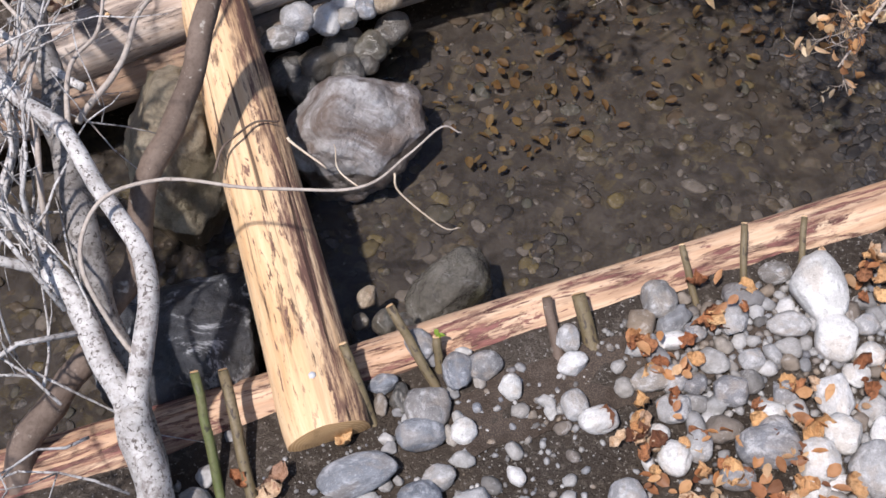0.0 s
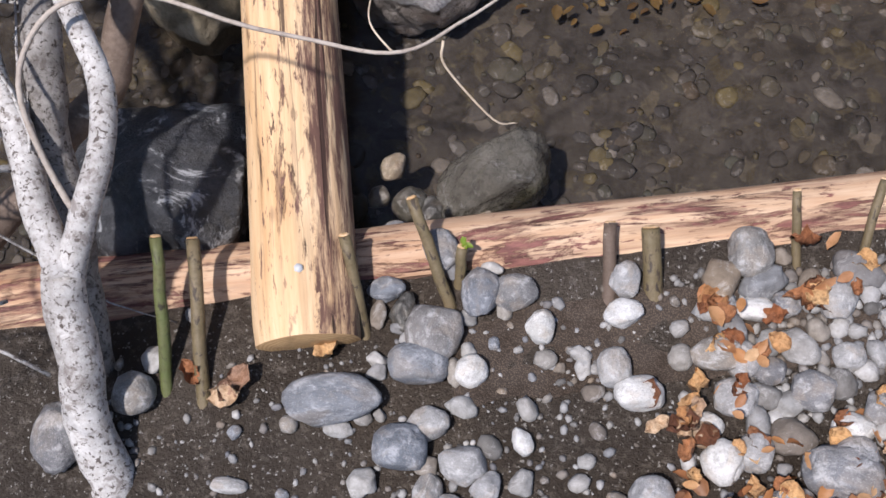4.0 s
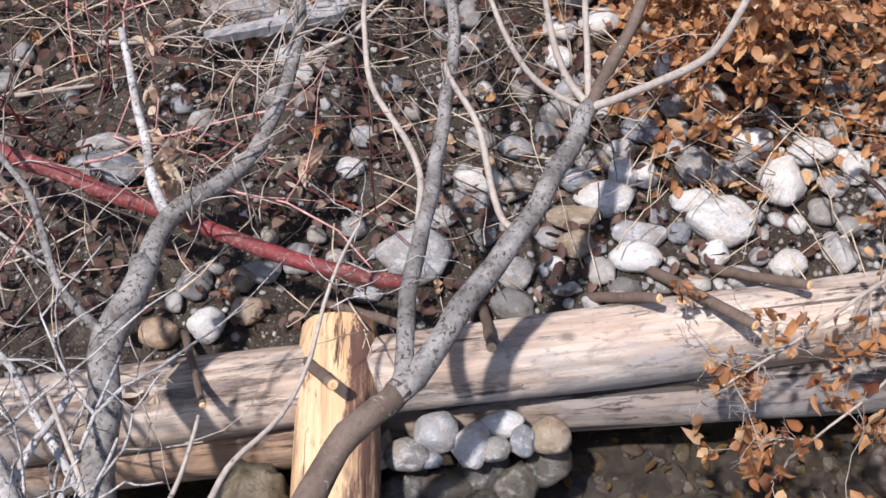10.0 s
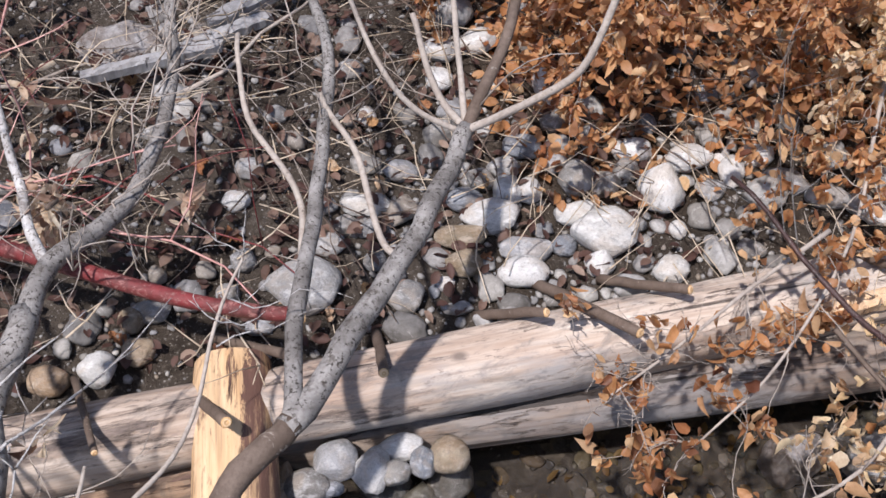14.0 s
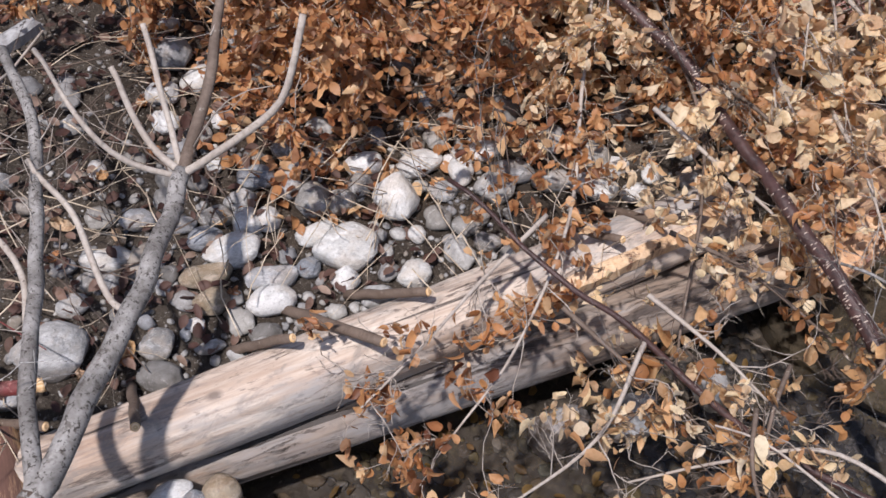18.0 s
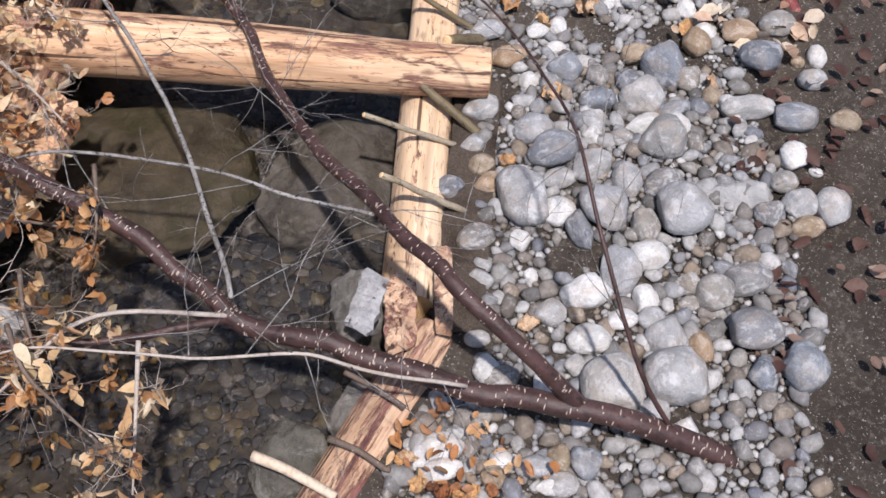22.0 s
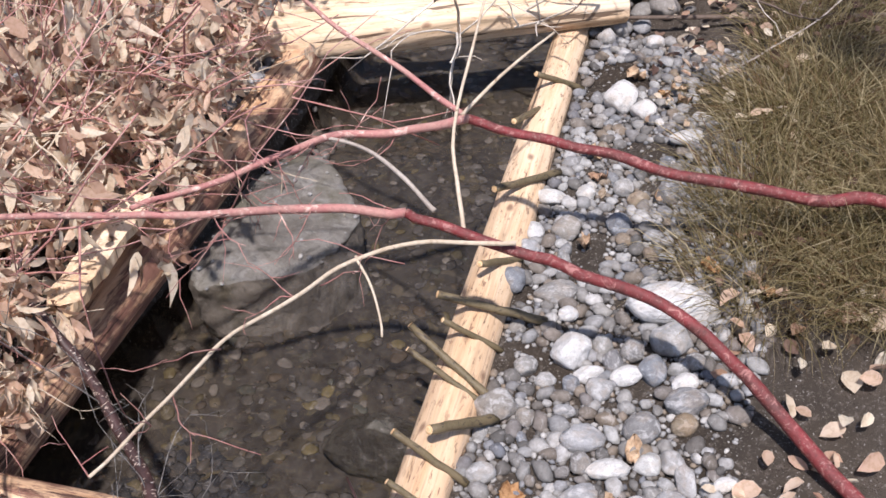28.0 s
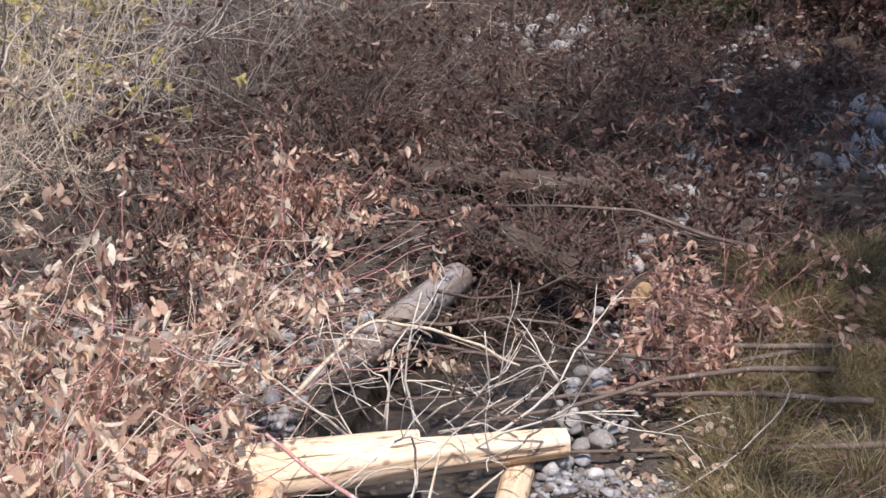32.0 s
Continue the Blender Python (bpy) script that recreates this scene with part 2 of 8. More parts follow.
def boulder_material(name, a, b, streak, rough=0.6, moss=None, stain=0.5, vein=0.35):
    k = Nodes(name)
    co = k.coords("Object")
    big = k.noise(co, 5, 7, 0.7, 0.8)
    c = k.mix(k.step(big, 0.40, 0.56), a, b)
    c = k.mix(k.math('MULTIPLY', k.step(k.noise(co, 9, 8, 0.8, 1.6), 0.53, 0.585), vein), c, streak)
    c = k.mix(k.math('MULTIPLY', k.step(k.noise(co, 22, 6, 0.75, 0.6), 0.52, 0.64), stain), c, tuple(v * 0.45 for v in a))
    c = k.mix(k.math('MULTIPLY', k.step(k.noise(co, 120, 4, 0.7), 0.5, 0.7), 0.4), c, tuple(v * 0.5 for v in a))
    if moss:
        c = k.mix(k.math('MULTIPLY', k.step(k.noise(co, 6, 6, 0.65), 0.52, 0.64), 0.75), c, moss)
    h = k.math('ADD', k.noise(co, 14, 8, 0.75), k.math('MULTIPLY', k.noise(co, 70, 5, 0.7), 0.35))
    return k.surface(c, rough, h, 0.8, 0.02, 0.4)


boulder_dark = boulder_material("boulder_dark", (0.022, 0.023, 0.026), (0.055, 0.057, 0.063), (0.40, 0.41, 0.42), 0.35, (0.035, 0.03, 0.02), 0.5, 0.8)
boulder_grey = boulder_material("boulder_grey", (0.14, 0.108, 0.09), (0.40, 0.39, 0.385), (0.62, 0.62, 0.635), 0.5, (0.15, 0.112, 0.088), 0.3)
boulder_wet = boulder_material("boulder_wet", (0.075, 0.068, 0.055), (0.13, 0.12, 0.10), (0.27, 0.265, 0.25), 0.13, (0.085, 0.078, 0.042))
boulder_olive = boulder_material("boulder_olive", (0.075, 0.062, 0.042), (0.15, 0.125, 0.083), (0.20, 0.18, 0.14), 0.5, (0.07, 0.065, 0.028))
boulder_light = boulder_material("boulder_light", (0.27, 0.267, 0.263), (0.40, 0.392, 0.38), (0.50, 0.495, 0.485), 0.65, None, 0.3, 0.3)
boulder_tan = boulder_material("boulder_tan", (0.17, 0.135, 0.09), (0.29, 0.245, 0.17), (0.36, 0.32, 0.25), 0.55, (0.14, 0.115, 0.065))
boulder_pale = boulder_material("boulder_pale", (0.12, 0.108, 0.092), (0.215, 0.20, 0.178), (0.34, 0.33, 0.31), 0.5, (0.11, 0.10, 0.07))


def pebble_mix(name, tones, rough=0.75, spec=0.3):
    """For joined pebbles: each island takes its own tone."""
    k = Nodes(name)
    rnd = k.n("NewGeometry").outputs["Random Per Island"]
    co = k.coords("Object")
    c = k.ramp(rnd, [(i / (len(tones) - 1), t) for i, t in enumerate(tones)])
    c = k.mix(k.step(k.noise(co, 70, 5, 0.7), 0.35, 0.7), c, (0.6, 0.58, 0.56), 'MULTIPLY')
    c = k.mix(k.math('MULTIPLY', k.step(k.noise(co, 34, 7, 0.78, 1.2), 0.55, 0.61), 0.22), c, (0.62, 0.61, 0.6))
    c = k.mix(k.math('MULTIPLY', k.step(k.noise(co, 46, 6, 0.75, 1.0), 0.55, 0.62), 0.3), c, (0.12, 0.11, 0.10))
    return k.surface(c, rough, k.noise(co, 220, 3), 0.3, 0.004, spec)


gravel_mix = pebble_mix("gravel_mix", [(0.19, 0.19, 0.194), (0.325, 0.317, 0.303), (0.134, 0.127, 0.12), (0.268, 0.254, 0.233), (0.466, 0.455, 0.43), (0.204, 0.212, 0.233), (0.296, 0.247, 0.19), (0.239, 0.239, 0.244), (0.395, 0.391, 0.38), (0.162, 0.155, 0.148), (0.339, 0.331, 0.325)])
pale_gravel_mix = pebble_mix("pale_gravel_mix", [(0.179, 0.187, 0.199), (0.328, 0.32, 0.308), (0.0858, 0.0819, 0.078), (0.25, 0.242, 0.23), (0.468, 0.46, 0.448), (0.14, 0.148, 0.168), (0.234, 0.187, 0.14), (0.117, 0.109, 0.101), (0.39, 0.39, 0.382), (0.195, 0.195, 0.199), (0.156, 0.129, 0.105), (0.296, 0.289, 0.273)])
white_gravel_mix = pebble_mix("white_gravel_mix", [(0.37, 0.37, 0.361), (0.246, 0.244, 0.238), (0.475, 0.466, 0.449), (0.176, 0.181, 0.194), (0.299, 0.282, 0.255), (0.202, 0.167, 0.132)])
bed_mix = pebble_mix("bed_mix", [(0.068, 0.0612, 0.0527), (0.128, 0.115, 0.0978), (0.051, 0.0467, 0.0425), (0.204, 0.17, 0.085), (0.0935, 0.085, 0.0765), (0.255, 0.234, 0.204), (0.0723, 0.068, 0.0646), (0.128, 0.0978, 0.0638), (0.111, 0.115, 0.0935), (0.0765, 0.068, 0.0527), (0.17, 0.162, 0.149)], 0.6)

dark_bed_mix = pebble_mix("dark_bed_mix", [(0.04, 0.042, 0.045), (0.065, 0.066, 0.07), (0.03, 0.03, 0.032), (0.09, 0.088, 0.085), (0.05, 0.052, 0.058), (0.12, 0.115, 0.11)], 0.6)

k = Nodes("soil")
co = k.coords("Object")
soil_c = k.mix(k.step(k.noise(co, 3, 6, 0.6), 0.35, 0.65), (0.05, 0.04, 0.032), (0.095, 0.078, 0.063))
soil_c = k.mix(k.step(k.noise(co, 60, 6, 0.75), 0.52, 0.72), soil_c, (0.19, 0.165, 0.14))
soil_c = k.mix(k.step(k.noise(co, 170, 3, 0.6), 0.62, 0.7), soil_c, (0.42, 0.40, 0.37))
soil_c = k.mix(k.step(k.noise(co, 1.3, 4), 0.5, 0.62), soil_c, (0.72, 0.68, 0.64), 'MULTIPLY')
soil_h = k.math('ADD', k.noise(co, 45, 8, 0.75), k.math('MULTIPLY', k.noise(co, 220, 3), 0.5))
soil = k.surface(soil_c, 0.95, soil_h, 0.9, 0.02, 0.15)

k = Nodes("stream_bed")
co = k.coords("Object")
bed_c = k.mix(k.step(k.noise(co, 7, 6, 0.65), 0.35, 0.65), (0.085, 0.074, 0.06), (0.15, 0.13, 0.10))
bed_c = k.mix(k.step(k.noise(co, 40, 5, 0.7), 0.55, 0.72), bed_c, (0.20, 0.17, 0.13))
cells = k.voronoi(k.coords('Object', (1, 1, 0.4)), 38)
warp = k.n('VectorMath', op='ADD')
k.put(co, warp.inputs[0])
wn2 = k.n('TexNoise')
k.put(co, wn2.inputs['Vector'])
wn2.inputs['Scale'].default_value = 30
scl = k.n('VectorMath', op='SCALE')
k.put(wn2.outputs['Color'], scl.inputs[0])
scl.inputs['Scale'].default_value = 0.03
k.put(scl.outputs[0], warp.inputs[1])
k.put(warp.outputs[0], cells.inputs['Vector'])
sep = k.n('SeparateColor')
k.put(cells.outputs['Color'], sep.inputs[0])
bed_c = k.mix(0.6, bed_c, k.ramp(sep.outputs[0], [(0.0, (0.032, 0.03, 0.029)), (0.3, (0.075, 0.07, 0.066)), (0.5, (0.045, 0.042, 0.04)), (0.68, (0.085, 0.08, 0.08)), (0.84, (0.055, 0.052, 0.048)), (0.93, (0.12, 0.10, 0.055)), (1.0, (0.20, 0.185, 0.165))]))
bed_c = k.mix(k.step(k.noise(co, 22, 7, 0.75, 0.6), 0.42, 0.62), bed_c, (0.5, 0.48, 0.46), 'MULTIPLY')
bed_c = k.mix(k.math('MULTIPLY', k.step(k.noise(co, 33, 7, 0.8, 0.8), 0.56, 0.66), 0.6), bed_c, (0.19, 0.165, 0.10))
bed_mat = k.surface(bed_c, 0.8, k.noise(co, 50, 6, 0.7), 0.3, 0.02, 0.2)

k = Nodes("water")
co = k.coords("Object")
gloss = k.n("BsdfGlossy")
gloss.inputs["Roughness"].default_value = 0.04
clear = k.n("BsdfTransparent")
clear.inputs[0].default_value = (0.73, 0.705, 0.685, 1)
fres = k.n("Fresnel")
fres.inputs[0].default_value = 1.33
bump = k.n("Bump")
bump.inputs["Strength"].default_value, bump.inputs["Distance"].default_value = 0.3, 0.03
k.put(k.math('ADD', k.noise(co, 11, 3, 0.5), k.math('MULTIPLY', k.noise(co, 34, 2, 0.5), 0.3)), bump.inputs["Height"])
k.put(bump.outputs[0], gloss.inputs["Normal"])
k.put(bump.outputs[0], fres.inputs["Normal"])
ms = k.n("MixShader")
k.put(fres.outputs[0], ms.inputs[0])
k.put(clear.outputs[0], ms.inputs[1])
k.put(gloss.outputs[0], ms.inputs[2])
k.put(ms.outputs[0], k.out.inputs[0])
water_mat = k.m

k = Nodes("jute_cloth")
co = k.coords("Object", (1, 1, 1))
wv = k.voronoi(co, 420)
jute_c = k.mix(k.step(wv.outputs["Distance"], 0.1, 0.6), (0.12, 0.092, 0.072), (0.05, 0.04, 0.033))
jute_c = k.mix(k.step(k.noise(co, 14, 5, 0.7), 0.45, 0.7), jute_c, (0.5, 0.46, 0.42), 'MULTIPLY')
jute = k.surface(jute_c, 0.95, wv.outputs["Distance"], 0.5, 0.002, 0.1)


def bark_material(name, a, b, mark, scale=(1, 1, 0.35), mark_size=45, mark_cut=0.62, rough=0.7):
    k = Nodes(name)
    co = k.coords("Object", scale)
    c = k.mix(k.step(k.noise(k.coords("Object"), 16, 7, 0.7), 0.38, 0.64), a, b)
    c = k.mix(k.step(k.noise(co, mark_size, 4, 0.65, 0.4), mark_cut, mark_cut + 0.05), c, mark)
    c = k.mix(k.math("MULTIPLY", k.step(k.noise(co, mark_size * 0.35, 5, 0.7, 0.6), mark_cut - 0.02, mark_cut + 0.06), 0.7), c, tuple(v * 1.6 for v in mark))
    c = k.mix(k.step(k.noise(k.coords("Object"), 130, 3, 0.6), 0.45, 0.75), c, (0.72, 0.69, 0.66), "MULTIPLY")
    h = k.noise(co, mark_size * 1.6, 5, 0.7)
    return k.surface(c, rough, h, 0.5, 0.004)


birch_bark = bark_material("birch_bark", (0.561, 0.548, 0.531), (0.289, 0.276, 0.264), (0.102, 0.085, 0.0765), (1.0, 1.0, 0.7), 150, 0.56)
grey_bark = bark_material("grey_bark", (0.30, 0.285, 0.27), (0.13, 0.12, 0.112), (0.05, 0.042, 0.036), (1, 1, 0.8), 150, 0.56)
pale_twig = bark_material("pale_twig", (0.42, 0.37, 0.32), (0.30, 0.255, 0.22), (0.14, 0.11, 0.09), (1, 1, 1), 50, 0.64)
white_twig = bark_material("white_twig", (0.70, 0.64, 0.55), (0.55, 0.48, 0.40), (0.30, 0.23, 0.17), (1, 1, 1), 40, 0.66)
beige_twig = bark_material("beige_twig", (0.58, 0.49, 0.38), (0.44, 0.35, 0.25), (0.25, 0.17, 0.11), (1, 1, 1), 40, 0.66)
brown_bark = bark_material("brown_bark", (0.10, 0.072, 0.055), (0.16, 0.12, 0.095), (0.30, 0.27, 0.23), (1, 1, 1), 60, 0.64)
red_bark = bark_material("red_bark", (0.21, 0.036, 0.038), (0.11, 0.038, 0.034), (0.27, 0.13, 0.115), (1, 1, 1), 120, 0.58, 0.5)
dull_red_bark = bark_material("dull_red_bark", (0.40, 0.17, 0.155), (0.42, 0.24, 0.20), (0.52, 0.38, 0.32), (1, 1, 1), 60, 0.6, 0.6)
pink_bark = bark_material("pink_bark", (0.58, 0.34, 0.30), (0.48, 0.24, 0.22), (0.66, 0.50, 0.43), (1, 1, 1), 60, 0.6, 0.55)
lenticel_bark = bark_material("lenticel_bark", (0.038, 0.02, 0.018), (0.078, 0.042, 0.038), (0.028, 0.018, 0.017), (1, 1, 1), 70, 0.58, 0.35)
lenticel_mat = bark_material("lenticel", (0.46, 0.38, 0.32), (0.38, 0.30, 0.25), (0.5, 0.45, 0.4))
stake_bark = bark_material("stake_bark", (0.12, 0.095, 0.05), (0.18, 0.14, 0.085), (0.05, 0.038, 0.028), (1, 1, 0.5), 90, 0.56, 0.5)
green_stake_bark = bark_material("green_stake_bark", (0.085, 0.105, 0.035), (0.12, 0.12, 0.055), (0.04, 0.038, 0.022), (1, 1, 0.4), 80, 0.56, 0.45)
dry_stake_bark = bark_material("dry_stake_bark", (0.34, 0.29, 0.22), (0.24, 0.20, 0.13), (0.12, 0.095, 0.06), (1, 1, 0.5), 90, 0.58, 0.6)
steel = Nodes("steel").surface((0.45, 0.46, 0.47), 0.45)


def leaf_material(name, tones, shine=0.45):
    k = Nodes(name)
    geo = k.n("NewGeometry")
    co = k.coords("Object")
    c = k.ramp(geo.outputs["Random Per Island"], [(i / (len(tones) - 1), t) for i, t in enumerate(tones)])
    c = k.mix(k.step(k.noise(co, 90, 4, 0.6), 0.45, 0.75), c, (0.76, 0.68, 0.58), 'MULTIPLY')
    k.surface(c, shine, k.noise(co, 160, 3), 0.25, 0.003, 0.3)
    tr = k.n("BsdfTranslucent")
    k.put(c, tr.inputs[0])
    ms = k.n("MixShader")
    ms.inputs[0].default_value = 0.5
    k.put(k.b.outputs[0], ms.inputs[1])
    k.put(tr.outputs[0], ms.inputs[2])
    k.put(ms.outputs[0], k.out.inputs[0])
    return k.m


leaf_rust = leaf_material("leaf_rust", [(0.50, 0.22, 0.09), (0.62, 0.32, 0.14), (0.16, 0.06, 0.035), (0.82, 0.57, 0.33), (0.40, 0.16, 0.07), (0.70, 0.41, 0.20), (0.60, 0.32, 0.16), (0.13, 0.05, 0.032)])
leaf_gold = leaf_material("leaf_gold", [(0.82, 0.60, 0.34), (0.88, 0.74, 0.50), (0.50, 0.26, 0.12), (0.89, 0.79, 0.60), (0.70, 0.43, 0.22), (0.88, 0.76, 0.54)])
leaf_amber = leaf_material("leaf_amber", [(0.70, 0.40, 0.18), (0.50, 0.24, 0.10), (0.85, 0.62, 0.36), (0.28, 0.12, 0.055), (0.62, 0.33, 0.14), (0.78, 0.50, 0.26)])
leaf_sunken = leaf_material("leaf_sunken", [(0.32, 0.192, 0.08), (0.208, 0.136, 0.064), (0.416, 0.288, 0.112), (0.144, 0.096, 0.056)])
leaf_pink = leaf_material("leaf_pink", [(0.70, 0.46, 0.34), (0.42, 0.22, 0.15), (0.82, 0.62, 0.48), (0.20, 0.10, 0.075), (0.60, 0.36, 0.26), (0.86, 0.70, 0.56)], 0.6)
leaf_tan = leaf_material("leaf_tan", [(0.83, 0.68, 0.51), (0.88, 0.78, 0.61), (0.44, 0.26, 0.18), (0.78, 0.58, 0.44), (0.18, 0.095, 0.07), (0.88, 0.80, 0.65), (0.64, 0.43, 0.32), (0.84, 0.67, 0.50)], 0.6)
# Dead-leaf browns, darkened for the shade under shrubs and beside the upper stream.
leaf_plum = leaf_material("leaf_plum", [(0.105, 0.055, 0.048), (0.17, 0.10, 0.082), (0.07, 0.038, 0.033), (0.32, 0.21, 0.165), (0.085, 0.047, 0.042), (0.14, 0.075, 0.062), (0.45, 0.33, 0.26)], 0.6)
leaf_green = leaf_material("leaf_green", [(0.30, 0.42, 0.05), (0.22, 0.33, 0.05)])
# Greens darkened for the shade on the upstream shrubs; also the added tree's crown.
leaf_green_dull = leaf_material("leaf_green_dull", [(0.055, 0.066, 0.025), (0.039, 0.044, 0.019), (0.077, 0.072, 0.033), (0.066, 0.05, 0.028)])
leaf_yellow = leaf_material("leaf_yellow", [(0.66, 0.53, 0.20), (0.50, 0.47, 0.16), (0.60, 0.46, 0.22), (0.40, 0.39, 0.15)])
grass_mat = leaf_material("dry_grass", [(0.208, 0.169, 0.0715), (0.325, 0.267, 0.137), (0.111, 0.0975, 0.0364), (0.176, 0.143, 0.0611), (0.442, 0.377, 0.221), (0.234, 0.195, 0.104), (0.143, 0.0936, 0.0455), (0.221, 0.13, 0.0715)], 0.6)

straw_mat = leaf_material("straw", [(0.42, 0.35, 0.20), (0.32, 0.26, 0.14), (0.54, 0.46, 0.29), (0.25, 0.20, 0.10)], 0.5)


# ==== builders ====
def part(name, data, material, parent=None, label=""):
    """Links a mesh (or a bmesh) as one object, under a thing where one is given."""
    if isinstance(data, bmesh.types.BMesh):
        me = bpy.data.meshes.new(name)
        data.to_mesh(me)
        data.free()
        me.shade_smooth()
    else:
        me = data
    if material and not me.materials:
        me.materials.append(material)
    ob = new(name, me)
    ob.parent = parent
    return tagged(ob, label)


def thing(name, label, category, group="", kind="", at=(0, 0, 0)):
    ob = new(name)
    ob.empty_display_size = 0.05
    ob.location = at
    return tagged(ob, label, category, group, kind)


def mesh_of(name, verts, faces, material=None, smooth=True):
    me = bpy.data.meshes.new(name)
    me.from_pydata([tuple(v) for v in verts], [], faces)
    me.update()
    if smooth:
        me.shade_smooth()
    if material:
        me.materials.append(material)
    return me


def smooth_path(points, steps=6):
    """Catmull-Rom through the points."""
    p = [Vector(q) for q in points]
    p = [2 * p[0] - p[1]] + p + [2 * p[-1] - p[-2]]
    out = []
    for a, b, c, d in zip(p, p[1:], p[2:], p[3:]):
        for i in range(steps):
            t = i / steps
            out.append(0.5 * (2 * b + (c - a) * t + (2 * a - 5 * b + 4 * c - d) * t * t + (3 * b - a - 3 * c + d) * t ** 3))
    return out + [p[-2]]


def tube_data(path, r0, r1, sides=8, rough=0.0, seed=0):
    """Vertices and faces of a tapered tube along a path, closed at both ends."""
    rng = random.Random(seed)
    verts, faces = [], []
    side = Vector((0.13, 0.31, 0.94))
    n = len(path)
    for i, p in enumerate(path):
        ahead = (path[min(i + 1, n - 1)] - path[max(i - 1, 0)]).normalized()
        a = ahead.cross(side)
        if a.length < 0.05:
            a = ahead.cross(Vector((1, 0, 0)))
        a.normalize()
        b = ahead.cross(a)
        r = r0 + (r1 - r0) * i / (n - 1)
        for j in range(sides):
            w = 2 * math.pi * j / sides
            k = r * (1 + rough * rng.uniform(-1, 1))
            verts.append(p + k * (math.cos(w) * a + math.sin(w) * b))
    for i in range(n - 1):
        for j in range(sides):
            k = (j + 1) % sides
            faces.append((i * sides + j, i * sides + k, (i + 1) * sides + k, (i + 1) * sides + j))
    faces.append(tuple(reversed(range(sides))))
    faces.append(tuple((n - 1) * sides + j for j in range(sides)))
    return verts, faces


class Heap:
    """Collects pieces into one mesh."""

    def __init__(self):
        self.v, self.f = [], []

    def add(self, verts, faces):
        o = len(self.v)
        self.v.extend(verts)
        self.f.extend(tuple(i + o for i in f) for f in faces)

    def mesh(self, name, material, smooth=True):
        return mesh_of(name, self.v, self.f, material, smooth)


def crooked(points, steps, r0):
    """A smooth line through the points that wanders a little, as branches do."""
    path = smooth_path(points, steps)
    for i, p in enumerate(path[1:-1], 1):
        path[i] = p + Vector((noise.noise(p * 9), noise.noise(p * 9 + Vector((5, 0, 0))), noise.noise(p * 9 + Vector((0, 5, 0))))) * (r0 + 0.004) * 0.7
    return path


def branch(parent, name, points, r0, r1, material, sides=9, steps=6, label="", rough=0.06, seed=0):
    v, f = tube_data(crooked(points, steps, r0), r0, r1, sides, rough, seed)
    return part(name, mesh_of(name, v, f, material), None, parent, label)


def twigs_on(heap, points, count, length, radius, rng, up=(0, 0, 0.3), kids=2, ends=None, bend=0.22):
    """Side twigs along a branch, with finer ones on them. ends: a list that takes places for leaves."""
    path = smooth_path(points, 8)
    for _ in range(count):
        i = rng.randrange(len(path) // 5, len(path))
        p = path[i]
        way = Vector((rng.gauss(0, 1), rng.gauss(0, 1), rng.gauss(0, 0.6))) + Vector(up) + (path[min(i + 1, len(path) - 1)] - path[i - 1]).normalized() * 0.8
        way.normalize()
        shoot(heap, p, way, length * rng.uniform(0.5, 1.3), radius, rng, kids, ends, bend)


def shoot(heap, p, way, length, radius, rng, kids, ends=None, bend=0.22):
    line = [p.copy()]
    w = way.copy()
    n = 5 if kids > 0 else 4 if radius > 0.002 else 3
    for _ in range(n):
        w = (w + Vector((rng.gauss(0, bend), rng.gauss(0, bend), rng.gauss(0, bend)))).normalized()
        line.append(line[-1] + w * length / n)
    heap.add(*tube_data(line, radius, radius * 0.4, 3 if radius < 0.0025 else 5))
    if ends is not None:
        ends.extend((q, w.copy()) for q in line[1:])
    if kids > 0:
        for _ in range(kids + 1):
            q = line[rng.randrange(1, n + 1)]
            side = (w + Vector((rng.gauss(0, 0.8), rng.gauss(0, 0.8), rng.gauss(0, 0.6)))).normalized()
            shoot(heap, q, side, length * rng.uniform(0.35, 0.65), radius * 0.6, rng, kids - 1, ends, bend)


def leaf_data(place, stem, normal, length, width, curl, fold=0.22, coarse=False):
    """One curved leaf: a pointed oval folded along its midrib."""
    stem = stem.normalized()
    side = stem.cross(normal)
    if side.length < 1e-3:
        side = stem.cross(Vector((0.3, 0.9, 0.2)))
    side.normalize()
    up = side.cross(stem)
    if coarse:
        mid = place + stem * (length * 0.5) - up * (curl * length * 0.25)
        v = [place, mid - side * (width / 2) + up * (fold * width), mid, mid + side * (width / 2) + up * (fold * width), place + stem * length - up * (curl * length)]
        return v, [(0, 2, 1), (0, 3, 2), (1, 2, 4), (2, 3, 4)]
    rows = [(0, 0.0, 0), (0.2, 0.72, 0.2), (0.5, 1.0, 0.5), (0.8, 0.66, 0.8), (1.0, 0.0, 1.0)]
    v = []
    for s, w, c in rows:
        mid = place + stem * (length * s) - up * (curl * length * c * c)
        if w == 0:
            v.append(mid)
        else:
            v.extend((mid - side * (width * w / 2) + up * (fold * width), mid, mid + side * (width * w / 2) + up * (fold * 1.3 * width)))
    return v, [(0, 2, 1), (0, 3, 2), (1, 2, 5, 4), (2, 3, 6, 5), (4, 5, 8, 7), (5, 6, 9, 8), (7, 8, 10), (8, 9, 10)]


